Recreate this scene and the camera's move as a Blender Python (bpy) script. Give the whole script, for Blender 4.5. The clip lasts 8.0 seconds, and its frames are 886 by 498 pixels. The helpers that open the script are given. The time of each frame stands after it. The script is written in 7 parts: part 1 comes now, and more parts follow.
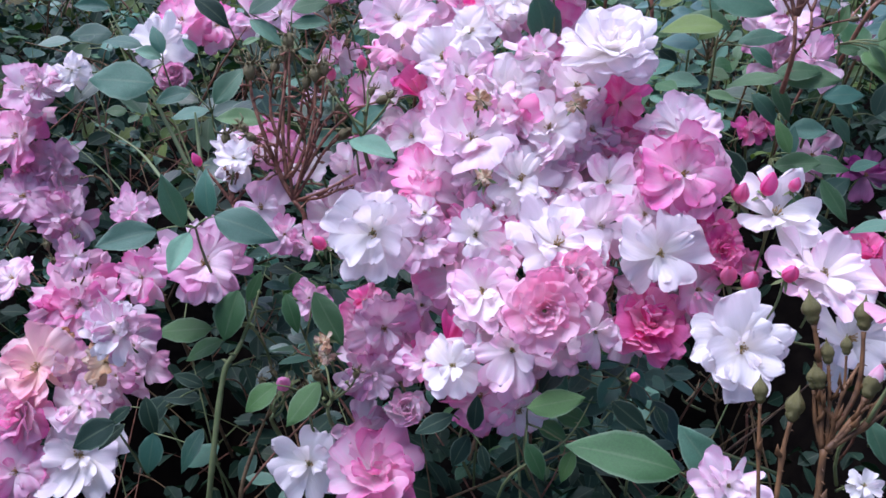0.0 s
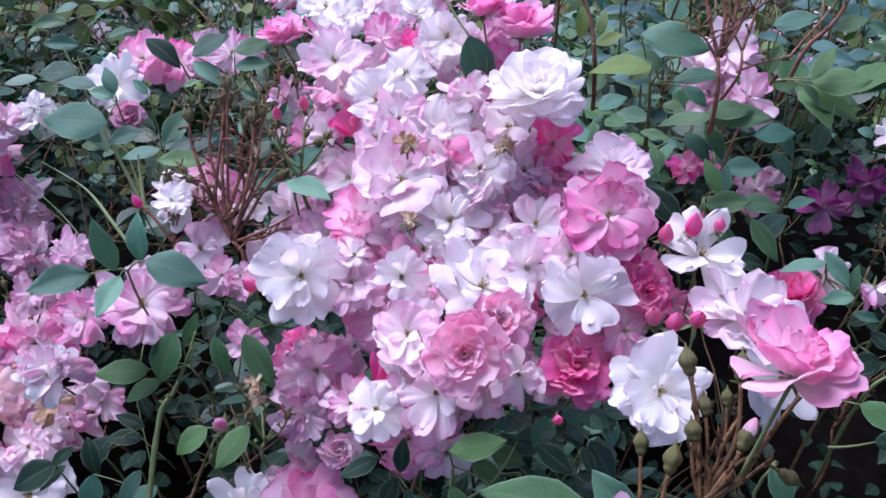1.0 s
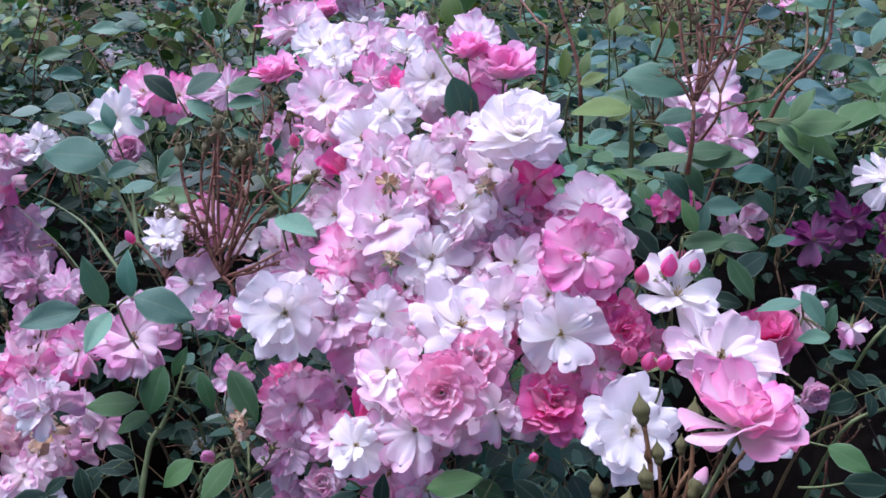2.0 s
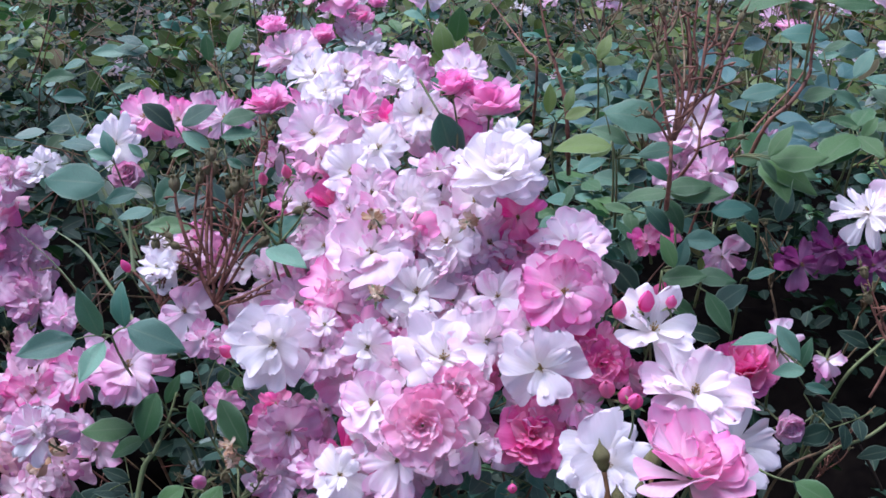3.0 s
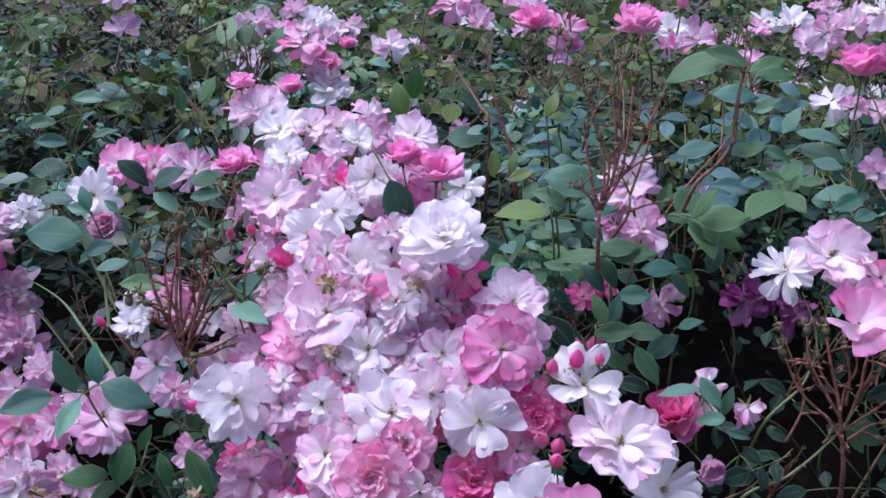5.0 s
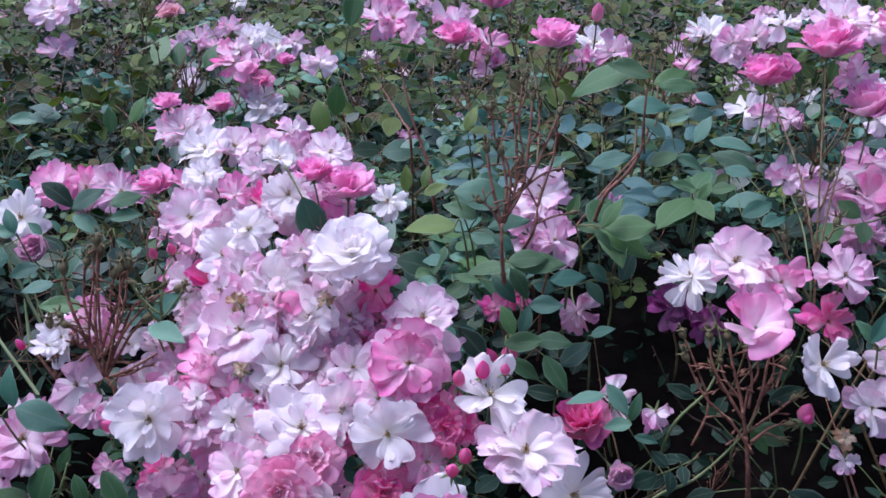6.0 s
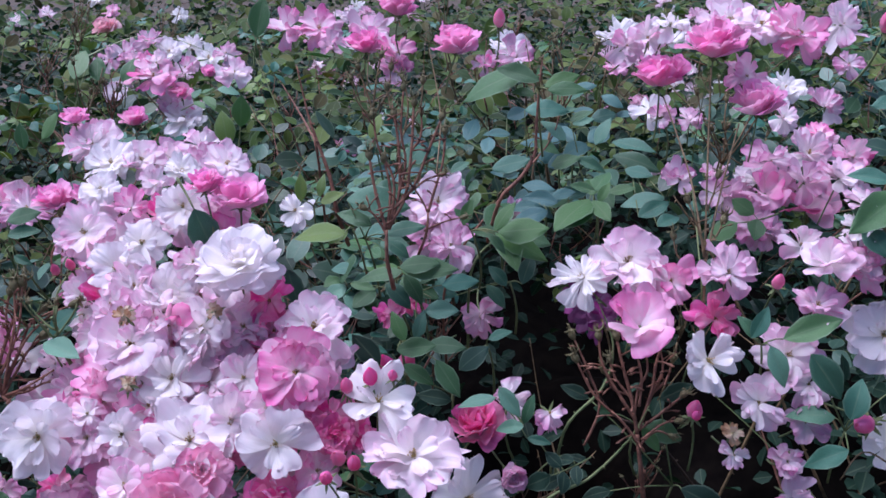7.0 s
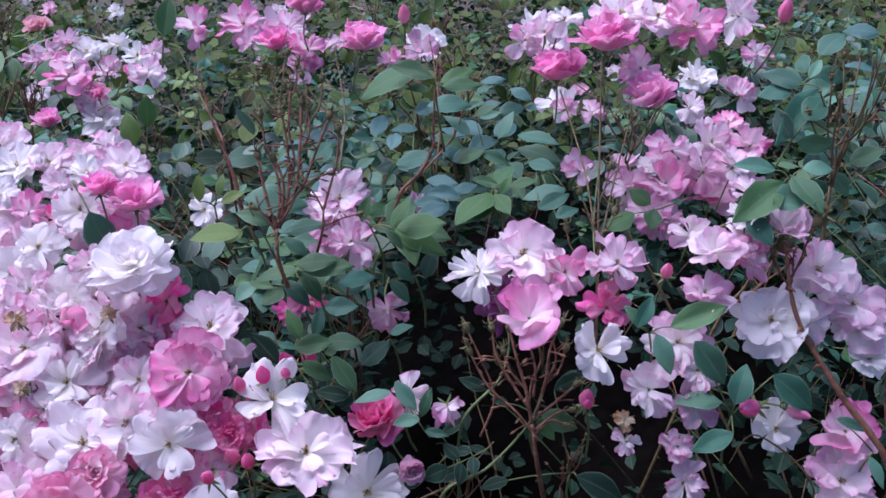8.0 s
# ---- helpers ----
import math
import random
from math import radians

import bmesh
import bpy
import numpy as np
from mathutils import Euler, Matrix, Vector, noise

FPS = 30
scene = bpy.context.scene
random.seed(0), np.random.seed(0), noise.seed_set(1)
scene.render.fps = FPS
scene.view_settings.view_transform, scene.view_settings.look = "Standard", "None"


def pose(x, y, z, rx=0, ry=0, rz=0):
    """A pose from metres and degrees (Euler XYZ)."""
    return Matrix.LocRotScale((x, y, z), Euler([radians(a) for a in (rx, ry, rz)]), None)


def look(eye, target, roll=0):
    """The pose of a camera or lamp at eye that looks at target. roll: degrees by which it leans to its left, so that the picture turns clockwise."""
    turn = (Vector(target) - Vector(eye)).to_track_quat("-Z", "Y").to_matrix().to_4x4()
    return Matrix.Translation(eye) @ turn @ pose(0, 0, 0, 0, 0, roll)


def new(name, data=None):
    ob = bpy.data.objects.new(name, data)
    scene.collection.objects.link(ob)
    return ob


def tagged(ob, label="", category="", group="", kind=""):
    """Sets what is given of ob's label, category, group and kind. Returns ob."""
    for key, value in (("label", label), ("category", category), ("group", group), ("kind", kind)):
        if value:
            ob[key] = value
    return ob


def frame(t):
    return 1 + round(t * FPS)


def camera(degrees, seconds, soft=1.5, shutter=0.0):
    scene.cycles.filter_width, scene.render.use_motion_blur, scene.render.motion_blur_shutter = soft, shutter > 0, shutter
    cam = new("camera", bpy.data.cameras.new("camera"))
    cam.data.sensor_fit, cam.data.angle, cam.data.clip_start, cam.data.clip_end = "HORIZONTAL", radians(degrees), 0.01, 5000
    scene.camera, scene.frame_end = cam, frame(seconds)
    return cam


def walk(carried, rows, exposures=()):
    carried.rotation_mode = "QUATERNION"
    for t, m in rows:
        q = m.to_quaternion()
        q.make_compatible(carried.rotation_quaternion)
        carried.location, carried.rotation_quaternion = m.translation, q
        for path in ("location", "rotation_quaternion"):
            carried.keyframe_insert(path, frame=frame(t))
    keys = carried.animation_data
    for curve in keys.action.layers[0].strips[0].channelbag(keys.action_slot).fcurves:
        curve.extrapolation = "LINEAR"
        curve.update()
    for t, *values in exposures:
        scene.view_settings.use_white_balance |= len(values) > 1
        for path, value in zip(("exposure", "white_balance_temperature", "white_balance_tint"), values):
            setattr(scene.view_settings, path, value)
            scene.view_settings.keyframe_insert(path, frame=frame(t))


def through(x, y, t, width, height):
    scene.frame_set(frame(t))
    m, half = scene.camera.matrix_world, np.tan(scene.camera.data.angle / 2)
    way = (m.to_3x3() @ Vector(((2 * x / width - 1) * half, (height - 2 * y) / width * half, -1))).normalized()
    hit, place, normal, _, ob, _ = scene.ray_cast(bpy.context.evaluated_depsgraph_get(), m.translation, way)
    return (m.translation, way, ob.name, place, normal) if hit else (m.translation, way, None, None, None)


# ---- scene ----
cam = camera(49.4, 8.0, 1.6)
METRES, EYE, TILT, LEAN, TURN = 0.42, 1.30, -25.0, -2.0, 0.0
STOPS, KELVIN, TINT = 1.09, 5410, 28.5
ROWS = [
    (0.0, 0.0, 0.0, 0.0, -0.0, 0.0, -0.0),
    (0.5, 0.085, 0.0029, 0.018, 0.29, 0.63, 0.3),
    (1.0, 0.1426, -0.0048, 0.033, 0.73, 1.31, 0.37),
    (1.5, 0.1738, -0.0187, 0.0487, 1.17, 1.93, 0.26),
    (3.0, 0.2479, -0.0865, 0.1217, 2.16, 2.52, -0.15),
    (3.5, 0.2614, -0.1104, 0.1492, 2.19, 2.5, -0.23),
    (4.0, 0.2757, -0.1513, 0.1789, 2.17, 2.33, -0.23),
    (5.5, 0.4016, -0.2567, 0.2495, 1.4, 2.38, 1.18),
    (6.0, 0.4801, -0.2641, 0.2457, 0.56, 2.85, 1.88),
    (6.5, 0.5693, -0.2667, 0.2393, -0.06, 3.17, 2.69),
    (7.0, 0.6562, -0.2715, 0.2348, -0.73, 3.24, 3.53),
    (7.5, 0.7334, -0.2819, 0.2349, -1.61, 2.99, 4.27),
    (8.0, 0.8085, -0.2969, 0.2353, -2.53, 2.5, 4.96),
]
walk(cam, [(t, pose(0, 0, EYE, TILT, LEAN, TURN) @ pose(METRES * x, METRES * y, METRES * z, 90 + pitch, roll, yaw)) for t, x, y, z, yaw, pitch, roll in ROWS], [(0.0, STOPS, KELVIN + 80, TINT), (3.5, STOPS + 0.02, KELVIN + 40, TINT), (4.1, STOPS - 0.23, KELVIN, TINT), (8.0, STOPS - 0.23, KELVIN, TINT)])

# ---- light ----
SUN_UP, SUN_TURN = 68.0, 292.0
world = bpy.data.worlds.new("sky")
scene.world = world
world.use_nodes = True
wn, wl = world.node_tree.nodes, world.node_tree.links
sky = wn.new("ShaderNodeTexSky")
sky.sky_type, sky.sun_disc = "NISHITA", False
sky.sun_elevation, sky.sun_rotation = radians(SUN_UP), radians(SUN_TURN)
wl.new(sky.outputs["Color"], wn["Background"].inputs["Color"])
wn["Background"].inputs["Strength"].default_value = 0.058
sun = new("sun", bpy.data.lights.new("sun", "SUN"))
sun.data.energy, sun.data.angle, sun.data.color = 3.0, radians(52), (1.0, 0.95, 0.90)
away = Vector((math.sin(radians(SUN_TURN)) * math.cos(radians(SUN_UP)), math.cos(radians(SUN_TURN)) * math.cos(radians(SUN_UP)), math.sin(radians(SUN_UP))))
sun.matrix_world = look(away * 20, (0, 0, 0))

# ---- materials ----


def surface(name):
    m = bpy.data.materials.new(name)
    m.use_nodes = True
    return m, m.node_tree.nodes, m.node_tree.links, m.node_tree.nodes["Principled BSDF"]


def ramp(nodes, stops):
    r = nodes.new("ShaderNodeValToRGB")
    while len(r.color_ramp.elements) < len(stops):
        r.color_ramp.elements.new(0.5)
    for e, (p, c) in zip(r.color_ramp.elements, stops):
        e.position, e.color = p, (*c, 1)
    return r


def leafy(nodes, links, bsdf, colour, share, tint):
    """Lets a share of the light through a petal or a leaf."""
    thin, both = nodes.new("ShaderNodeBsdfTranslucent"), nodes.new("ShaderNodeMixShader")
    glow = nodes.new("ShaderNodeMix")
    glow.data_type, glow.blend_type = "RGBA", "MULTIPLY"
    glow.inputs[0].default_value = 1.0
    links.new(colour, glow.inputs[6])
    glow.inputs[7].default_value = (*tint, 1)
    links.new(glow.outputs[2], thin.inputs["Color"])
    both.inputs[0].default_value = share
    links.new(bsdf.outputs[0], both.inputs[1])
    links.new(thin.outputs[0], both.inputs[2])
    links.new(both.outputs[0], nodes["Material Output"].inputs["Surface"])


def calc(nodes, links, operation, a, b, c=None):
    """A maths node; each of a, b, c is a socket or a number."""
    n = nodes.new("ShaderNodeMath")
    n.operation = operation
    for plug, v in zip(n.inputs, (a, b, c)):
        if v is None:
            continue
        if isinstance(v, (int, float)):
            plug.default_value = v
        else:
            links.new(v, plug)
    return n.outputs[0]


def petal_material(name, base, middle, rim, spread=0.12, through=(1.0, 0.82, 0.85)):
    m, nodes, links, bsdf = surface(name)
    uv, split = nodes.new("ShaderNodeUVMap"), nodes.new("ShaderNodeSeparateXYZ")
    links.new(uv.outputs[0], split.inputs[0])
    u, v = split.outputs[0], split.outputs[1]
    chance = nodes.new("ShaderNodeObjectInfo").outputs["Random"]
    # blotches shift the tint along the petal, each petal its own way
    place = nodes.new("ShaderNodeCombineXYZ")
    links.new(u, place.inputs[0])
    links.new(v, place.inputs[1])
    links.new(calc(nodes, links, "MULTIPLY", chance, 37.0), place.inputs[2])
    blotch = nodes.new("ShaderNodeTexNoise")
    blotch.inputs["Scale"].default_value, blotch.inputs["Detail"].default_value = 2.4, 4.0
    links.new(place.outputs[0], blotch.inputs["Vector"])
    # fine veins that run lengthwise
    stretch = nodes.new("ShaderNodeMapping")
    stretch.inputs["Scale"].default_value = (24.0, 2.2, 1.0)
    links.new(place.outputs[0], stretch.inputs[0])
    vein = nodes.new("ShaderNodeTexNoise")
    vein.inputs["Scale"].default_value, vein.inputs["Detail"].default_value = 1.0, 3.0
    links.new(stretch.outputs[0], vein.inputs["Vector"])
    # pale at the claw, deeper towards the end and the margins
    margin = calc(nodes, links, "MULTIPLY", calc(nodes, links, "ABSOLUTE", calc(nodes, links, "SUBTRACT", u, 0.5), 0.0), v)
    depth = calc(nodes, links, "MULTIPLY_ADD", v, 0.85, calc(nodes, links, "MULTIPLY", margin, 0.6))
    depth = calc(nodes, links, "MULTIPLY_ADD", blotch.outputs[0], 0.9, depth)
    depth = calc(nodes, links, "MULTIPLY_ADD", vein.outputs[0], 0.5, depth)
    depth = calc(nodes, links, "MULTIPLY_ADD", chance, 0.50, depth)
    tone = ramp(nodes, [(0.0, base), (0.45, middle), (1.0, rim)])
    links.new(calc(nodes, links, "SUBTRACT", depth, 1.10), tone.inputs[0])
    hsv = nodes.new("ShaderNodeHueSaturation")
    links.new(tone.outputs[0], hsv.inputs["Color"])
    for out, low, high, plug in ((chance, 1 - spread * 2.0, 1 + spread * 1.8, "Saturation"), (vein.outputs[0], 0.92, 1.06, "Value")):
        r = nodes.new("ShaderNodeMapRange")
        r.inputs["To Min"].default_value, r.inputs["To Max"].default_value = low, high
        links.new(out, r.inputs["Value"])
        links.new(r.outputs[0], hsv.inputs[plug])
    bump = nodes.new("ShaderNodeBump")
    bump.inputs["Strength"].default_value, bump.inputs["Distance"].default_value = 0.40, 0.0012
    links.new(vein.outputs[0], bump.inputs["Height"])
    links.new(bump.outputs[0], bsdf.inputs["Normal"])
    links.new(hsv.outputs[0], bsdf.inputs["Base Color"])
    bsdf.inputs["Roughness"].default_value = 0.60
    bsdf.inputs["Specular IOR Level"].default_value = 0.22
    leafy(nodes, links, bsdf, hsv.outputs[0], 0.46, through)
    return m


PETAL = {
    "white": petal_material("white_petal", (0.93, 0.93, 0.87), (0.95, 0.955, 0.95), (0.94, 0.885, 0.915), 0.08, (1.0, 0.92, 0.93)),
    "blush": petal_material("blush_petal", (0.95, 0.95, 0.92), (0.95, 0.87, 0.91), (0.92, 0.62, 0.79), 0.12, (1.0, 0.85, 0.88)),
    "pink": petal_material("pink_petal", (0.95, 0.86, 0.90), (0.93, 0.60, 0.77), (0.87, 0.33, 0.59)),
    "hot": petal_material("hot_pink_petal", (0.91, 0.45, 0.63), (0.86, 0.19, 0.44), (0.89, 0.33, 0.60)),
    "rose": petal_material("rose_pink_petal", (0.98, 0.80, 0.87), (0.97, 0.66, 0.79), (0.96, 0.54, 0.73)),
    "candy": petal_material("candy_pink_petal", (0.97, 0.71, 0.86), (0.96, 0.53, 0.78), (0.94, 0.44, 0.73)),
    "brown": petal_material("withered_petal", (0.74, 0.68, 0.44), (0.66, 0.52, 0.36), (0.52, 0.34, 0.22)),
    "lilac": petal_material("lilac_petal", (0.90, 0.85, 0.88), (0.85, 0.66, 0.77), (0.75, 0.40, 0.60)),
    "peach": petal_material("peach_petal", (0.92, 0.76, 0.66), (0.90, 0.66, 0.66), (0.87, 0.50, 0.60)),
    "plum": petal_material("plum_petal", (0.42, 0.18, 0.37), (0.31, 0.09, 0.25), (0.24, 0.06, 0.19)),
}


def leaf_material(name, colours, share=0.16, island=False, gloss=0.40):
    m, nodes, links, bsdf = surface(name)
    uv, split = nodes.new("ShaderNodeUVMap"), nodes.new("ShaderNodeSeparateXYZ")
    links.new(uv.outputs[0], split.inputs[0])
    if island:
        chance = nodes.new("ShaderNodeNewGeometry").outputs["Random Per Island"]
    else:
        chance = nodes.new("ShaderNodeObjectInfo").outputs["Random"]
    tone = ramp(nodes, [(i / (len(colours) - 1), c) for i, c in enumerate(colours)])
    links.new(chance, tone.inputs[0])
    grain = nodes.new("ShaderNodeTexNoise")
    grain.inputs["Scale"].default_value, grain.inputs["Detail"].default_value = 240.0, 5.0
    coarse = nodes.new("ShaderNodeTexNoise")
    coarse.inputs["Scale"].default_value = 45.0
    where = nodes.new("ShaderNodeTexCoord")
    links.new(where.outputs["Object"], grain.inputs["Vector"])
    links.new(where.outputs["Object"], coarse.inputs["Vector"])
    # midrib: a pale line where u is near the middle
    mid = nodes.new("ShaderNodeMath")
    mid.operation, mid.inputs[1].default_value = "SUBTRACT", 0.5
    links.new(split.outputs[0], mid.inputs[0])
    off = nodes.new("ShaderNodeMath")
    off.operation = "ABSOLUTE"
    links.new(mid.outputs[0], off.inputs[0])
    rib = nodes.new("ShaderNodeMapRange")
    rib.inputs["From Min"].default_value, rib.inputs["From Max"].default_value = 0.0, 0.05
    rib.inputs["To Min"].default_value, rib.inputs["To Max"].default_value = 0.22, 0.0
    links.new(off.outputs[0], rib.inputs["Value"])
    # side veins slant from the midrib
    slant = nodes.new("ShaderNodeMath")
    slant.operation, slant.inputs[1].default_value = "MULTIPLY_ADD", -0.8
    links.new(off.outputs[0], slant.inputs[0])
    links.new(split.outputs[1], slant.inputs[2])
    saw = nodes.new("ShaderNodeMath")
    saw.operation, saw.inputs[1].default_value = "MULTIPLY", 48.0
    links.new(slant.outputs[0], saw.inputs[0])
    side = nodes.new("ShaderNodeMath")
    side.operation = "SINE"
    links.new(saw.outputs[0], side.inputs[0])
    pale = nodes.new("ShaderNodeMix")
    pale.data_type, pale.blend_type = "RGBA", "MIX"
    links.new(rib.outputs[0], pale.inputs[0])
    links.new(tone.outputs[0], pale.inputs[6])
    pale.inputs[7].default_value = (0.22, 0.29, 0.17, 1)
    # a thin pale margin
    edge = nodes.new("ShaderNodeMapRange")
    edge.inputs["From Min"].default_value, edge.inputs["From Max"].default_value = 0.42, 0.50
    edge.inputs["To Min"].default_value, edge.inputs["To Max"].default_value = 0.0, 0.38
    links.new(off.outputs[0], edge.inputs["Value"])
    rimmed = nodes.new("ShaderNodeMix")
    rimmed.data_type, rimmed.blend_type = "RGBA", "MIX"
    links.new(edge.outputs[0], rimmed.inputs[0])
    links.new(pale.outputs[2], rimmed.inputs[6])
    rimmed.inputs[7].default_value = (0.26, 0.36, 0.25, 1)
    hsv = nodes.new("ShaderNodeHueSaturation")
    links.new(rimmed.outputs[2], hsv.inputs["Color"])
    r = nodes.new("ShaderNodeMapRange")
    r.inputs["To Min"].default_value, r.inputs["To Max"].default_value = 0.65, 1.4
    links.new(coarse.outputs[0], r.inputs["Value"])
    links.new(r.outputs[0], hsv.inputs["Value"])
    high = nodes.new("ShaderNodeMath")
    high.operation, high.inputs[1].default_value = "MULTIPLY_ADD", 0.03
    links.new(side.outputs[0], high.inputs[0])
    links.new(grain.outputs[0], high.inputs[2])
    bump = nodes.new("ShaderNodeBump")
    bump.inputs["Strength"].default_value, bump.inputs["Distance"].default_value = 0.4, 0.001
    links.new(high.outputs[0], bump.inputs["Height"])
    links.new(bump.outputs[0], bsdf.inputs["Normal"])
    links.new(hsv.outputs[0], bsdf.inputs["Base Color"])
    rough = nodes.new("ShaderNodeMapRange")
    rough.inputs["To Min"].default_value, rough.inputs["To Max"].default_value = gloss - 0.1, gloss + 0.25
    links.new(coarse.outputs[0], rough.inputs["Value"])
    links.new(rough.outputs[0], bsdf.inputs["Roughness"])
    bsdf.inputs["Specular IOR Level"].default_value = 0.5 if gloss < 0.5 else 0.25
    leafy(nodes, links, bsdf, hsv.outputs[0], share, (0.9, 1.0, 0.4))
    return m


TEAL = [(0.012, 0.050, 0.030), (0.026, 0.110, 0.066), (0.055, 0.180, 0.120), (0.026, 0.098, 0.038), (0.150, 0.330, 0.220), (0.018, 0.076, 0.052), (0.085, 0.190, 0.060), (0.036, 0.130, 0.090)]
LEAF = {
    "teal": leaf_material("blue_green_leaf", TEAL),
    "green": leaf_material("fresh_green_leaf", [(0.030, 0.110, 0.030), (0.050, 0.145, 0.045), (0.080, 0.190, 0.045), (0.028, 0.090, 0.032), (0.12, 0.23, 0.09)], 0.24),
    # dark green lowered to near black: deep shade is put into the colour
    "dark": leaf_material("dark_green_shade_leaf", [(0.008, 0.026, 0.015), (0.014, 0.042, 0.024), (0.010, 0.032, 0.022)], gloss=0.55),
    "blue": leaf_material("grey_blue_leaf", [(0.040, 0.130, 0.115), (0.075, 0.190, 0.175), (0.055, 0.160, 0.130), (0.110, 0.240, 0.215)]),
    "young": leaf_material("yellow_green_leaf", [(0.12, 0.21, 0.04), (0.17, 0.25, 0.05), (0.10, 0.18, 0.04)], 0.30),
}
FAR_FOLIAGE = leaf_material("hedge_leaf_beyond", [(0.016, 0.040, 0.008), (0.040, 0.082, 0.014), (0.075, 0.125, 0.020), (0.020, 0.055, 0.020), (0.125, 0.180, 0.040), (0.075, 0.060, 0.020), (0.022, 0.046, 0.010), (0.095, 0.140, 0.024)], 0.24, island=True, gloss=0.60)
# mostly TEAL at about half: shade among the massed leaves put into the colours
FOLIAGE = leaf_material("hedge_leaf_shaded", [(0.006, 0.024, 0.014), (0.012, 0.048, 0.029), (0.026, 0.085, 0.056), (0.011, 0.042, 0.017), (0.085, 0.190, 0.125), (0.009, 0.034, 0.024), (0.038, 0.085, 0.028), (0.015, 0.058, 0.040), (0.010, 0.032, 0.018), (0.050, 0.125, 0.080), (0.020, 0.052, 0.022)], island=True)


def bark_material(name, low, high, scale=90.0, rough=0.65, shine=0.4):
    m, nodes, links, bsdf = surface(name)
    where, n = nodes.new("ShaderNodeTexCoord"), nodes.new("ShaderNodeTexNoise")
    links.new(where.outputs["Object"], n.inputs["Vector"])
    n.inputs["Scale"].default_value, n.inputs["Detail"].default_value = scale, 6.0
    tone = ramp(nodes, [(0.3, low), (0.7, high)])
    links.new(n.outputs[0], tone.inputs[0])
    links.new(tone.outputs[0], bsdf.inputs["Base Color"])
    bump = nodes.new("ShaderNodeBump")
    bump.inputs["Strength"].default_value, bump.inputs["Distance"].default_value = 0.5, 0.001
    links.new(n.outputs[0], bump.inputs["Height"])
    links.new(bump.outputs[0], bsdf.inputs["Normal"])
    bsdf.inputs["Roughness"].default_value = rough
    bsdf.inputs["Specular IOR Level"].default_value = shine
    return m


STALK = bark_material("green_stalk", (0.10, 0.15, 0.05), (0.17, 0.20, 0.08))
RED_STALK = bark_material("red_brown_stalk", (0.090, 0.036, 0.022), (0.27, 0.125, 0.075), 160.0)
DRY = bark_material("dry_brown_stalk", (0.075, 0.052, 0.025), (0.22, 0.150, 0.07), 160.0)
WOOD = bark_material("woody_cane", (0.05, 0.03, 0.02), (0.12, 0.08, 0.05), 40.0, 0.8)
HIP = bark_material("green_hip", (0.09, 0.11, 0.04), (0.18, 0.13, 0.06), 120.0, 0.55)
BUD_GREEN = bark_material("green_bud", (0.045, 0.050, 0.014), (0.17, 0.16, 0.050), 90.0, 0.5)
BUD_STALK = bark_material("brown_green_stalk", (0.050, 0.026, 0.010), (0.20, 0.105, 0.040), 130.0, 0.6)
STAMEN = bark_material("stamen", (0.32, 0.20, 0.06), (0.55, 0.40, 0.14), 300.0, 0.7)
GRASS = bark_material("grass_blade", (0.12, 0.18, 0.07), (0.24, 0.30, 0.15), 30.0, 0.5)
# near-black colour painted for the deep shade in the hedge's openings
HEDGE_SHADE = bark_material("painted_hedge_shade", (0.0035, 0.003, 0.003), (0.009, 0.0075, 0.006), 30.0, 0.95, 0.02)

EARTH = bark_material("garden_soil", (0.045, 0.034, 0.024), (0.10, 0.08, 0.06), 6.0, 0.95)

# ---- mesh builders ----
rng = random.Random(11)


def mesh_from(name, verts, faces, material, uvs=None):
    me = bpy.data.meshes.new(name)
    me.from_pydata([tuple(v) for v in verts], [], faces)
    if uvs is not None:
        layer = me.uv_layers.new(name="UVMap")
        index = np.empty(len(me.loops), dtype=np.int32)
        me.loops.foreach_get("vertex_index", index)
        layer.data.foreach_set("uv", np.asarray(uvs, dtype=np.float32)[index].ravel())
    me.polygons.foreach_set("use_smooth", [True] * len(me.polygons))
    if material:
        me.materials.append(material)
    return me


def grid_faces(nu, nv):
    return [(j * (nu + 1) + i, j * (nu + 1) + i + 1, (j + 1) * (nu + 1) + i + 1, (j + 1) * (nu + 1) + i) for j in range(nv) for i in range(nu)]


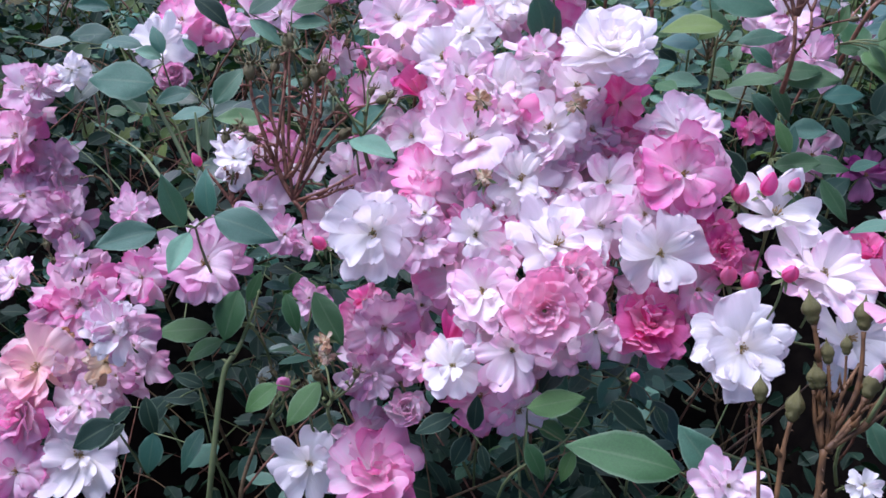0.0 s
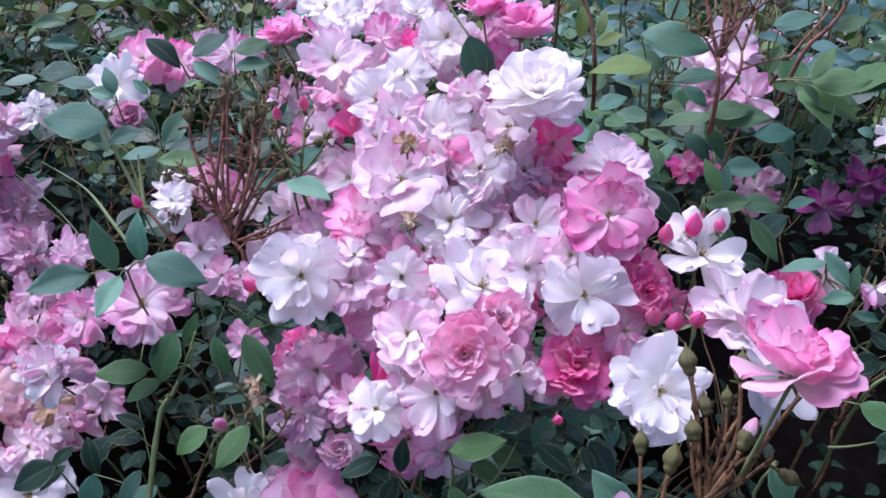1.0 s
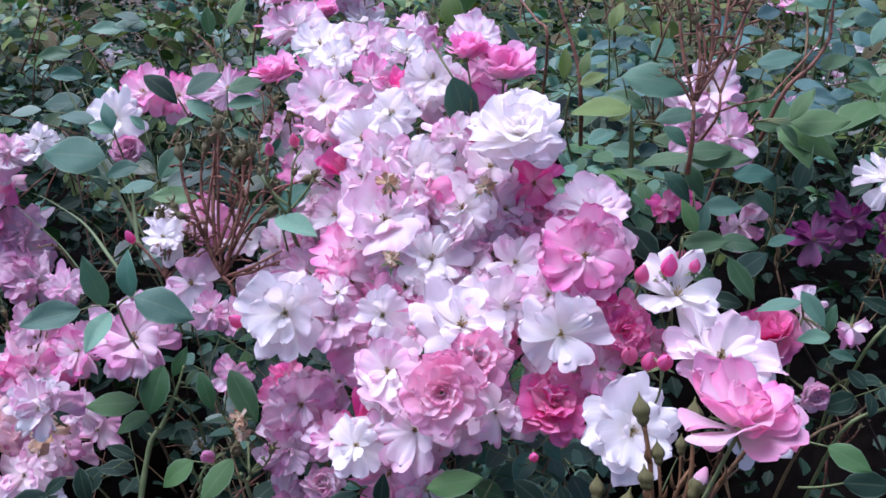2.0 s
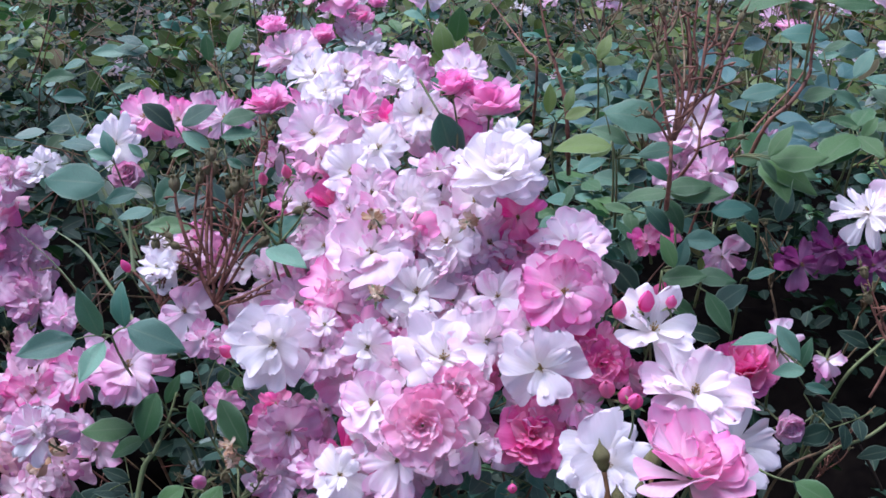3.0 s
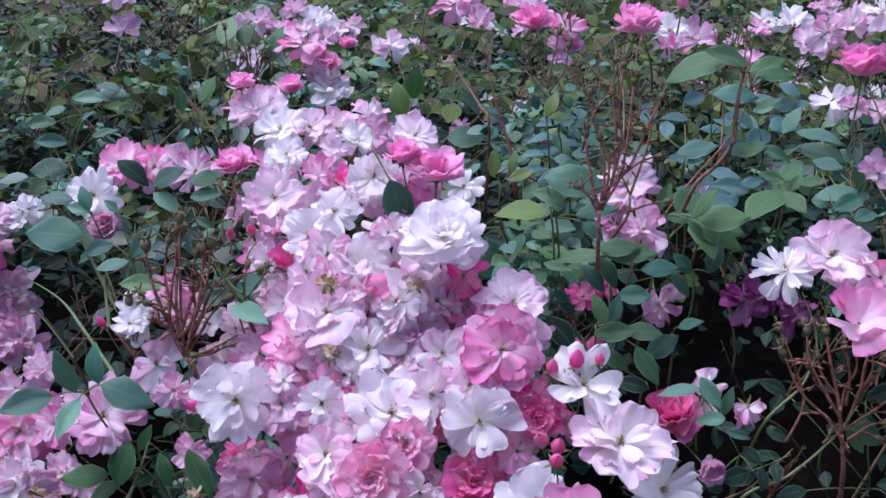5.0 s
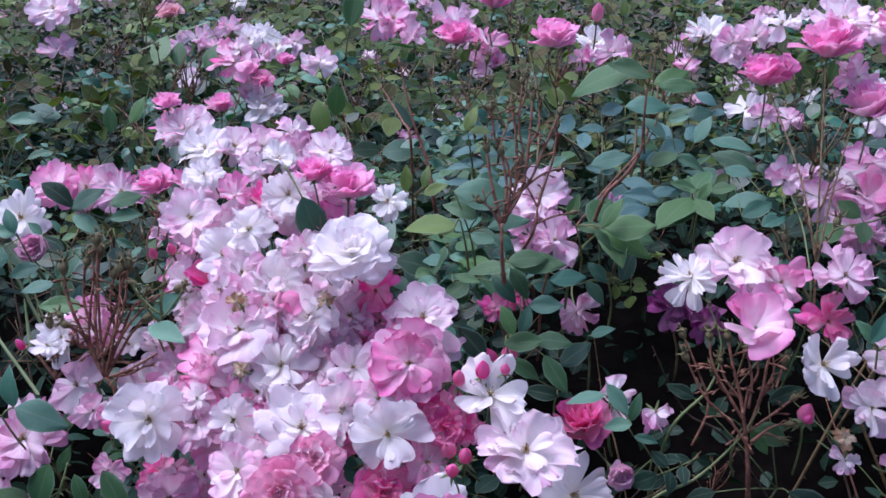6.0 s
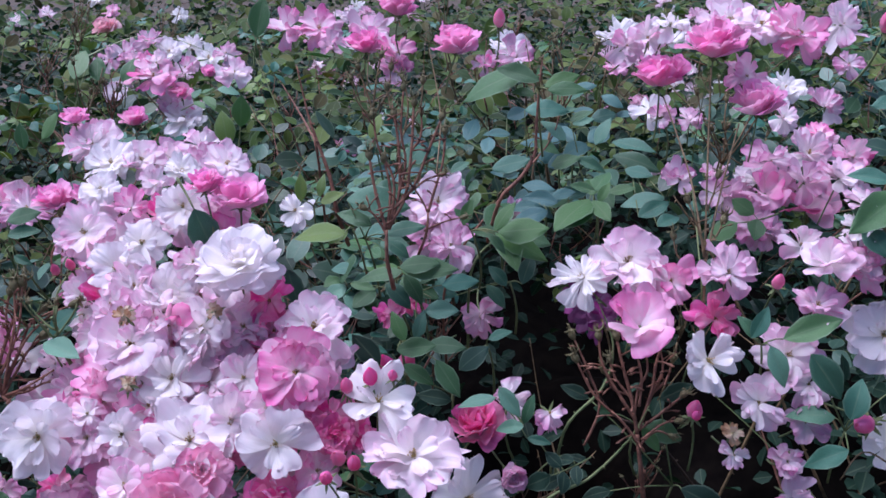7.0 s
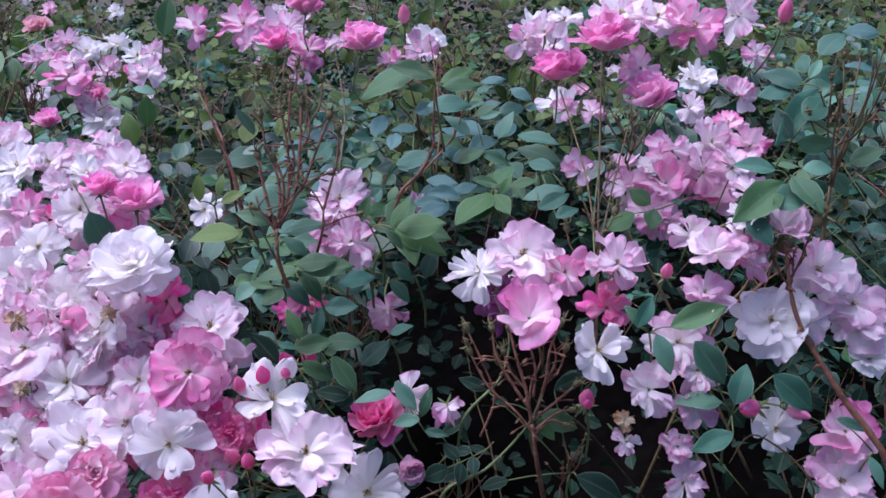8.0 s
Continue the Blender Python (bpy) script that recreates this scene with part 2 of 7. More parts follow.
def petal_mesh(name, r, width, curl, cup, ruffle, roll, notch, nu=14, nv=9):
    """One petal: its claw at the origin, a unit long along y, its inner face up, with a rounded, notched, wavy end."""
    p1, p2, p3, p4 = (r.uniform(0, 6.28) for _ in range(4))
    lean, skew, twist = r.uniform(-0.14, 0.14), r.uniform(-0.12, 0.12), r.uniform(-0.30, 0.30)
    crease, pleat, wave = r.uniform(-0.08, 0.10), r.uniform(0.010, 0.030), r.uniform(0.02, 0.065)
    turned = (max(0.0, r.uniform(-0.35, 0.8)), max(0.0, r.uniform(-0.35, 0.8)))
    verts, uvs = [], []
    y, z, before = 0.0, 0.0, 0.0
    for j in range(nv + 1):
        v = 1 - (1 - j / nv) ** 1.5
        slope = math.atan(2 * curl * v - 3.6 * roll * max(0.0, v - 0.5) + 0.20 * math.sin(4.2 * v + p4) * v)
        y, z, before = y + math.cos(slope) * (v - before), z + math.sin(slope) * (v - before), v
        w = 1.18 * width * (0.09 + 0.91 * v ** 0.95) * max(0.0, 1 - v ** 5.0) ** 0.45 + 0.03
        for i in range(nu + 1):
            u = 2 * i / nu - 1
            x = u * w
            across = x / width
            ahead = -notch * math.exp(-(across / 0.16) ** 2) * v ** 5 + (skew * across + 0.02 * math.sin(5 * across + p1)) * v ** 3
            ahead += (0.034 * math.sin(8 * across + p3) + 0.028 * math.sin(17 * across + p2)) * v ** 6
            high = cup * across * across * v + ruffle * (math.sin(2.6 * across + p2 + 1.5 * v) + 0.4 * math.sin(6 * across + p3)) * v * v
            high += crease * abs(across) * v + twist * across * v * v + pleat * (math.sin(12 * across + p1) + 0.5 * math.sin(23 * across + p4)) * v ** 1.4 + wave * math.sin(7 * across + p3) * v ** 4
            high -= turned[0 if u < 0 else 1] * max(0.0, abs(across) - 0.45) ** 2 * 1.6 * v
            verts.append((x * (1 - 0.10 * v * abs(crease)) + lean * v * v, y + ahead * math.cos(slope) - high * math.sin(slope), z + ahead * math.sin(slope) + high * math.cos(slope)))
            uvs.append(((across + 1) / 2, v))
    return verts, grid_faces(nu, nv), uvs


PETAL_KINDS = {  # width, curl, cup, ruffle, roll, notch
    "open": (0.53, 0.10, 0.14, 0.045, 0.22, 0.10),
    "broad": (0.60, 0.12, 0.14, 0.050, 0.25, 0.09),
    "cup": (0.58, 0.36, 0.26, 0.03, 0.30, 0.03),
    "core": (0.50, 0.30, 0.26, 0.04, 0.18, 0.04),
    "limp": (0.46, -0.10, 0.34, 0.12, 0.05, 0.10),
    "long": (0.36, 0.06, 0.18, 0.05, 0.15, 0.08),
    "slim": (0.19, 0.04, 0.20, 0.04, 0.12, 0.05),
}
PETALS = {}
for tint in PETAL:
    for kind, (width, curl, cup, ruffle, roll, notch) in PETAL_KINDS.items():
        made = []
        for n in range(7):
            shape = petal_mesh("petal", rng, width * rng.uniform(0.85, 1.15), curl + rng.uniform(-0.20, 0.20), cup * rng.uniform(0.5, 1.5), ruffle * rng.uniform(0.6, 1.7), roll * rng.uniform(0.2, 1.6), notch * rng.uniform(0.2, 1.8))
            made.append(mesh_from("petal", shape[0], shape[1], PETAL[tint], shape[2]))
        PETALS[tint, kind] = made


def tube(path, radii, sides=6):
    """Rings of vertices along a path, with closed ends."""
    verts, faces = [], []
    path = [Vector(p) for p in path]
    for k, p in enumerate(path):
        d = (path[min(k + 1, len(path) - 1)] - path[max(k - 1, 0)]).normalized()
        a = d.orthogonal().normalized()
        if k:
            a = (last - d * last.dot(d)).normalized()
        last = a
        b = d.cross(a)
        for s in range(sides):
            q = 2 * math.pi * s / sides
            verts.append(p + (a * math.cos(q) + b * math.sin(q)) * radii[k])
        if k:
            o = (k - 1) * sides
            faces += [(o + s, o + (s + 1) % sides, o + sides + (s + 1) % sides, o + sides + s) for s in range(sides)]
    faces.append(tuple(range(sides))[::-1])
    faces.append(tuple(range(len(verts) - sides, len(verts))))
    return verts, faces


def joined(pieces):
    verts, faces = [], []
    for v, f in pieces:
        o = len(verts)
        verts += list(v)
        faces += [tuple(i + o for i in q) for q in f]
    return verts, faces


def bent(start, end, sag, steps=6, wiggle=0.0, r=rng):
    start, end = Vector(start), Vector(end)
    side = Vector((r.uniform(-1, 1), r.uniform(-1, 1), r.uniform(-0.3, 0.3)))
    out = []
    for k in range(steps + 1):
        t = k / steps
        out.append(start.lerp(end, t) + (Vector((0, 0, -sag)) + side * wiggle) * math.sin(math.pi * t))
    return out


def part(name, mesh, parent, m=None, label=""):
    ob = new(name, mesh)
    ob.parent = parent
    if m is not None:
        ob.matrix_basis = m
    if label:
        ob["label"] = label
    return ob


def stamen_mesh():
    bits = []
    for k in range(14):
        a, h, w = rng.uniform(0, 6.28), rng.uniform(0.14, 0.24), rng.uniform(0.03, 0.14)
        tip = Vector((math.cos(a) * w, math.sin(a) * w, h))
        bits.append(tube([(tip.x * 0.3, tip.y * 0.3, 0.0), tip * 0.9, tip], [0.008, 0.008, 0.02], 4))
        bits.append(tube([tip, tip + Vector((0, 0, 0.025))], [0.022, 0.012], 5))
    return mesh_from("stamen_tuft", *joined(bits), STAMEN)


def calyx_mesh():
    """A small green cup with five sepals and its stalk, below the petals."""
    bits = [tube([(0, 0, -0.16), (0, 0, -0.10), (0, 0, -0.02), (0, 0, 0.02)], [0.03, 0.085, 0.10, 0.06], 8)]
    for k in range(5):
        a = k * 1.2566 + rng.uniform(-0.2, 0.2)
        c, s = math.cos(a), math.sin(a)
        ln = rng.uniform(0.35, 0.5)
        v = [(c * 0.08 - s * 0.05, s * 0.08 + c * 0.05, -0.03), (c * 0.08 + s * 0.05, s * 0.08 - c * 0.05, -0.03), (c * ln * 0.6 + s * 0.045, s * ln * 0.6 - c * 0.045, -0.06), (c * ln * 0.6 - s * 0.045, s * ln * 0.6 + c * 0.045, -0.06), (c * ln, s * ln, -0.10)]
        bits.append((v, [(0, 1, 2, 3), (3, 2, 4)]))
    end = Vector((rng.uniform(-0.4, 0.4), rng.uniform(-0.4, 0.4), -rng.uniform(1.6, 2.2)))
    bits.append(tube(bent((0, 0, -0.12), end, 0.0, 6, 0.12), [0.035] * 7, 6))
    return mesh_from("calyx", *joined(bits), STALK)


STAMENS = [stamen_mesh() for _ in range(4)]
CALYXES = [calyx_mesh() for _ in range(6)]

# rows of petals for each form: number, kind, length, rise in degrees, jitter in degrees
FORMS = {
    "open": [(7, "open", 1.0, 2, 14), (6, "open", 0.86, 16, 16), (4, "long", 0.48, 36, 22)],
    "ruffled": [(8, "broad", 1.0, 7, 11), (7, "broad", 0.86, 16, 13), (6, "open", 0.62, 24, 16), (4, "long", 0.4, 42, 18)],
    "loose": [(6, "broad", 1.0, 6, 12), (5, "broad", 0.84, 22, 16), (3, "long", 0.5, 40, 20)],
    "single": [(5, "broad", 1.0, 8, 22), (4, "long", 0.74, 32, 28)],
    "bowl": [(7, "broad", 1.0, 24, 12), (6, "broad", 0.92, 38, 12), (5, "core", 0.66, 54, 14), (3, "core", 0.42, 64, 14)],
    "ball": [(7, "broad", 1.0, -6, 9), (6, "broad", 0.97, 10, 10), (6, "cup", 0.86, 22, 10), (5, "cup", 0.66, 40, 12), (4, "core", 0.44, 56, 12)],
    "double": [(8, "broad", 1.0, 6, 8), (7, "broad", 0.90, 20, 9), (7, "core", 0.72, 34, 10), (6, "core", 0.52, 48, 11), (5, "core", 0.34, 60, 12), (3, "core", 0.2, 70, 12)],
    "cup": [(6, "cup", 0.94, 16, 9), (6, "cup", 1.0, 33, 8), (6, "cup", 0.94, 47, 8), (5, "cup", 0.78, 60, 8), (4, "core", 0.55, 70, 8)],
    "fan": [(8, "long", 1.0, 4, 22), (6, "open", 0.92, 20, 20), (5, "long", 0.7, 38, 26)],
    "star": [(9, "slim", 1.0, 0, 12), (8, "slim", 0.85, 16, 16), (5, "slim", 0.55, 36, 22)],
    "goblet": [(5, "broad", 1.0, 34, 16), (4, "broad", 0.86, 48, 16)],
    "spent": [(6, "limp", 1.0, 6, 36), (5, "long", 0.85, 28, 40), (4, "limp", 0.65, 44, 36)],
}
WORDS = {
    "white": "white", "blush": "pale blush-pink", "pink": "pink", "hot": "deep crimson-pink", "rose": "soft rose-pink", "candy": "bright candy-pink", "lilac": "faded lilac", "peach": "peach-pink", "plum": "dark plum-purple", "brown": "withered brown"}
SHAPES = {
    "open": "semi-double rose bloom, open to its stamens", "loose": "loose open rose bloom with broad overlapping petals", "single": "loose butterfly-like rose bloom with few petals", "ruffled": "wide flat rose bloom with many ruffled petals", "double": "full double rose bloom with packed petals", "ball": "full-blown double rose bloom with drooping outer petals",
    "fan": "loose rose bloom with many long fanned petals", "star": "starry rose bloom with narrow spreading petals", "goblet": "goblet-shaped rose bloom with few broad petals",
    "bowl": "bowl-shaped rose bloom with loose layered petals", "cup": "cupped half-open rose bloom", "spent": "limp fading rose bloom with curled petals"}


def facing(x, y, z, nx, ny, nz, spin):
    turn = Vector((nx, ny, nz)).to_track_quat("Z", "Y").to_matrix().to_4x4()
    return Matrix.Translation((x, y, z)) @ turn @ pose(0, 0, 0, 0, 0, spin)


BLOOMS = []


def whorls(form, radius):
    """Petals of a bloom: kind and pose of each."""
    for row, (count, kind, length, rise, jitter) in enumerate(FORMS[form]):
        start = rng.uniform(0, 360)
        for k in range(count):
            if form == "spent" and rng.random() < 0.12:
                continue
            ln = radius * length * rng.uniform(0.80, 1.12)
            turn = pose(0, 0, row * radius * 0.05, 0, 0, start + 360 * k / count + rng.uniform(-0.5, 0.5) * jitter * 1.5)
            lift = pose(0, radius * 0.05, 0, rise + rng.uniform(-1, 1) * jitter * 0.85, 11 + rng.uniform(-1, 1) * jitter * 0.8, 0)
            yield kind, turn @ lift @ Matrix.Diagonal((ln, ln, ln, 1))


class Bulk:
    """Collects many small pieces into one mesh with several materials."""

    def __init__(self):
        self.verts, self.faces, self.uvs, self.slots, self.used = [], [], [], [], []

    def add(self, me, m):
        mat = me.materials[0]
        if mat not in self.used:
            self.used.append(mat)
        o = len(self.verts)
        self.verts += [m @ v.co for v in me.vertices]
        self.faces += [tuple(i + o for i in p.vertices) for p in me.polygons]
        spot = [(0.5, 0.5)] * len(me.vertices)
        if me.uv_layers:
            for loop, d in zip(me.loops, me.uv_layers[0].data):
                spot[loop.vertex_index] = tuple(d.uv)
        self.uvs += spot
        self.slots += [self.used.index(mat)] * len(me.polygons)

    def done(self, name, label, category):
        me = mesh_from(name, self.verts, self.faces, None, self.uvs)
        for mat in self.used:
            me.materials.append(mat)
        me.polygons.foreach_set("material_index", self.slots)
        return tagged(new(name, me), label, category, kind="stuff")


def bloom(tint, form, x, y, z, radius, nx, ny, nz, bulk=None):
    """A rose bloom whose heart is at x, y, z and which faces along nx, ny, nz."""
    m = facing(x, y, z, nx, ny, nz, rng.uniform(0, 360)) @ Matrix.Translation((0, 0, -radius * 0.18))
    BLOOMS.append(Vector((x, y, z)))
    if bulk:
        for kind, q in whorls(form, radius):
            bulk.add(rng.choice(PETALS[tint, kind]), m @ q)
        bulk.add(rng.choice(STAMENS), m @ Matrix.Scale(radius * 0.7, 4))
        bulk.add(rng.choice(CALYXES), m @ Matrix.Scale(0.026, 4))
        return None
    heart = new("rose_bloom")
    heart.empty_display_size = radius
    heart.matrix_basis = m
    tagged(heart, WORDS[tint] + " " + SHAPES[form], "rose", "rose blooms on the hedge")
    for kind, q in whorls(form, radius):
        part("petal", rng.choice(PETALS[tint, kind]), heart, q)
    if form in ("open", "ruffled", "loose", "single", "spent", "fan", "star"):
        part("stamen_tuft", rng.choice(STAMENS), heart, Matrix.Scale(radius * (0.9 if form != "spent" else 0.7), 4), "yellow-brown stamens")
    part("calyx", rng.choice(CALYXES), heart, pose(0, 0, 0, 0, 0, rng.uniform(0, 360)) @ Matrix.Scale(0.026, 4), "green calyx and stalk")
    return heart


def bud_meshes(material):
    bits = []
    for k in range(4):
        a0 = k * 1.57
        v, f = [], []
        for j in range(6):
            t = j / 5
            rad = 0.42 * math.sin(math.pi * (0.08 + 0.86 * t)) ** 0.8 * (1 - 0.45 * t)
            for i in range(5):
                a = a0 + (i / 4 - 0.5) * 2.4
                q = rad * (1 + 0.06 * i) + 0.02
                v.append((math.cos(a) * q, math.sin(a) * q, t * 1.35))
        f = grid_faces(4, 5)
        bits.append((v, f))
    v, f = joined(bits)
    return mesh_from("bud_body", v, f, material, [(0.5, q[2]) for q in v])


BUDS = {tint: bud_meshes(PETAL[tint]) for tint in ("hot", "rose", "pink", "lilac")}


def rose_bud(tint, x, y, z, radius, nx, ny, nz):
    heart = new("rose_bud")
    heart.matrix_basis = facing(x, y, z, nx, ny, nz, rng.uniform(0, 360)) @ Matrix.Translation((0, 0, -radius))
    tagged(heart, WORDS[tint] + " closed rose bud in a green calyx", "rose bud", "rose buds on the hedge")
    s = radius * 1.6
    part("bud_body", BUDS[tint], heart, Matrix.Scale(s, 4))
    part("calyx", rng.choice(CALYXES), heart, Matrix.Diagonal((s * 1.9, s * 1.9, max(s * 1.9, 0.036), 1)), "green calyx and stalk")
    return heart


def leaflet_mesh(material, r, nu=6, nv=8):
    """An oval leaflet with a fold along the midrib, a blunt point and a faintly toothed edge."""
    fold, droop, width, twist = r.uniform(0.02, 0.34), r.uniform(0.02, 0.34), r.uniform(0.29, 0.37), r.uniform(-0.3, 0.3)
    verts, uvs = [], []
    for j in range(nv + 1):
        v = j / nv
        w = width * math.sin(math.pi * min(1.0, 0.015 + 0.985 * v ** 0.88)) ** 0.88 * (1.0 if v < 0.8 else 1 - 0.3 * (v - 0.8))
        for i in range(nu + 1):
            u = 2 * i / nu - 1
            tooth = 1 + (0.035 if j % 2 else -0.02) * abs(u)
            verts.append((u * w * tooth, v, fold * abs(u) * w - droop * v * v + twist * u * w * v + 0.020 * math.sin(8 * v + 3 * u) * abs(u) - 0.10 * u * u * w))
            uvs.append((i / nu, v))
    return mesh_from("leaflet", verts, grid_faces(nu, nv), material, uvs)


LEAFLETS = {tint: [leaflet_mesh(LEAF[tint], rng) for _ in range(7)] for tint in LEAF}
RACHIS = {}
for pairs in (0, 1, 2):
    RACHIS[pairs] = []
    for n in range(3):
        bits = [tube(bent((0, -0.75, -0.22), (0, 0.55 * pairs + 0.05, 0), 0.05, 6, 0.04), [0.03, 0.028, 0.026, 0.024, 0.022, 0.02, 0.016], 5)]
        for q in range(pairs):
            bits.append(tube([(-0.12, q * 0.55 + 0.02, 0), (0.12, q * 0.55 + 0.02, 0)], [0.012, 0.012], 4))
        RACHIS[pairs].append(mesh_from("leaf_stalk", *joined(bits), STALK))
LEAF_WORDS = {"teal": "blue-green", "blue": "grey-blue", "green": "fresh green", "dark": "dark green", "young": "yellow-green young"}


def leaf_sprig(tint, count, x, y, z, size, dx, dy, dz, nx, ny, nz, bulk=None):
    """A rose leaf of one, three or five leaflets. Its stalk points along d, its upper side along n; size is a leaflet's length."""
    d = Vector((dx, dy, dz)).normalized()
    n = Vector((nx, ny, nz))
    n = (n - d * n.dot(d)).normalized()
    turn = Matrix((d.cross(n), d, n)).transposed().to_4x4()
    pairs = (count - 1) // 2
    base = Matrix.Translation((x, y, z)) @ turn @ Matrix.Translation((0, -size * (0.45 * pairs + 0.2), 0))
    if bulk:
        bulk.add(rng.choice(RACHIS[pairs]), base @ Matrix.Scale(size, 4))
    else:
        leaf = new("rose_leaf")
        leaf.matrix_basis = base
        number = {1: "a single broad leaflet", 3: "three leaflets", 5: "five leaflets"}[count]
        tagged(leaf, LEAF_WORDS[tint] + " rose leaf with " + number, "leaf", "rose leaves on the hedge")
        part("leaf_stalk", rng.choice(RACHIS[pairs]), leaf, Matrix.Scale(size, 4))
    spots = [(0, 0.55 * pairs + 0.04, 0, 1.08)]
    for q in range(pairs):
        for s in (-1, 1):
            spots.append((0.1 * s, q * 0.55 + 0.02, -s * (62 + rng.uniform(-12, 12)), 0.82 + 0.1 * q))
    for px, py, yaw, big in spots:
        ln = size * big * rng.uniform(0.86, 1.08)
        m = pose(px * size, py * size, 0, rng.uniform(-30, 20), rng.uniform(-32, 32), yaw)
        slim = 0.86 if count == 1 else 1.0
        m = m @ Matrix.Diagonal((ln * slim, ln, ln, 1))
        if bulk:
            bulk.add(rng.choice(LEAFLETS[tint]), base @ m)
        else:
            part("leaflet", rng.choice(LEAFLETS[tint]), leaf, m)
    return None if bulk else leaf


def leaf_through(tint, fork, *places):
    """A rose leaf whose leaflets run from base to tip, two places each, held by thin stalks that meet at a fork."""
    fork = Vector(fork)
    leaf = new("rose_leaf")
    leaf.matrix_basis = Matrix.Translation(fork)
    count = len(places) // 2
    tagged(leaf, LEAF_WORDS[tint] + " rose leaf with " + {1: "a single broad leaflet", 2: "two leaflets", 3: "three leaflets", 4: "four leaflets", 5: "five leaflets", 6: "six leaflets"}[count], "leaf", "rose leaves on the hedge")
    bits = [tube(bent((0, 0, 0), (0.01, 0.035, -0.075), 0.0, 4, 0.006), [0.0009, 0.001, 0.0011, 0.0012, 0.0013], 5)]
    for k in range(count):
        base, tip = Vector(places[2 * k]) - fork, Vector(places[2 * k + 1]) - fork
        ln = (tip - base).length
        d = (tip - base) / ln
        n = Vector((rng.uniform(-0.30, 0.30), -0.62 + rng.uniform(-0.25, 0.25), 0.78))
        n = (n - d * n.dot(d)).normalized()
        turn = Matrix((d.cross(n), d, n)).transposed().to_4x4()
        part("leaflet", rng.choice(LEAFLETS[tint]), leaf, Matrix.Translation(base) @ turn @ Matrix.Diagonal((ln * rng.uniform(0.62, 0.92), ln, ln, 1)))
        if base.length > 0.003:
            bits.append(tube(bent((0, 0, 0), base, -0.002, 3, 0.001), [0.0008, 0.0007, 0.0006, 0.0005], 5))
    part("leaf_stalk", mesh_from("leaf_stalk", *joined(bits), STALK), leaf)
    return leaf


def hip_mesh(r, material):
    """A small urn that a fallen bloom leaves, with five withered sepals and a dry tuft."""
    rings = [(-0.1, 0.09), (0.04, 0.20), (0.24, 0.30), (0.46, 0.30), (0.62, 0.22), (0.72, 0.24), (0.80, 0.10)]
    bits = [tube([(r.uniform(-0.03, 0.03), r.uniform(-0.03, 0.03), h) for h, _ in rings], [w for _, w in rings], 7)]
    for k in range(5):
        a = 1.2566 * k + r.uniform(-0.3, 0.3)
        c, d, ln, up = math.cos(a), math.sin(a), r.uniform(0.35, 0.8), r.uniform(-0.5, 0.8)
        mid, end = Vector((c * (0.2 + 0.5 * ln), d * (0.2 + 0.5 * ln), 0.70 + 0.3 * up)), Vector((c * (0.2 + ln * 0.6), d * (0.2 + ln * 0.6), 0.70 + up))
        bits.append(tube([(c * 0.18, d * 0.18, 0.68), mid, end], [0.085, 0.07, 0.012], 4))
    for k in range(6):
        a, w = r.uniform(0, 6.28), r.uniform(0.05, 0.25)
        bits.append(tube([(0, 0, 0.75), (math.cos(a) * w, math.sin(a) * w, r.uniform(1.0, 1.35))], [0.03, 0.022], 3))
    return mesh_from("hip", *joined(bits), material)


HIPS = [hip_mesh(rng, HIP) for _ in range(4)]


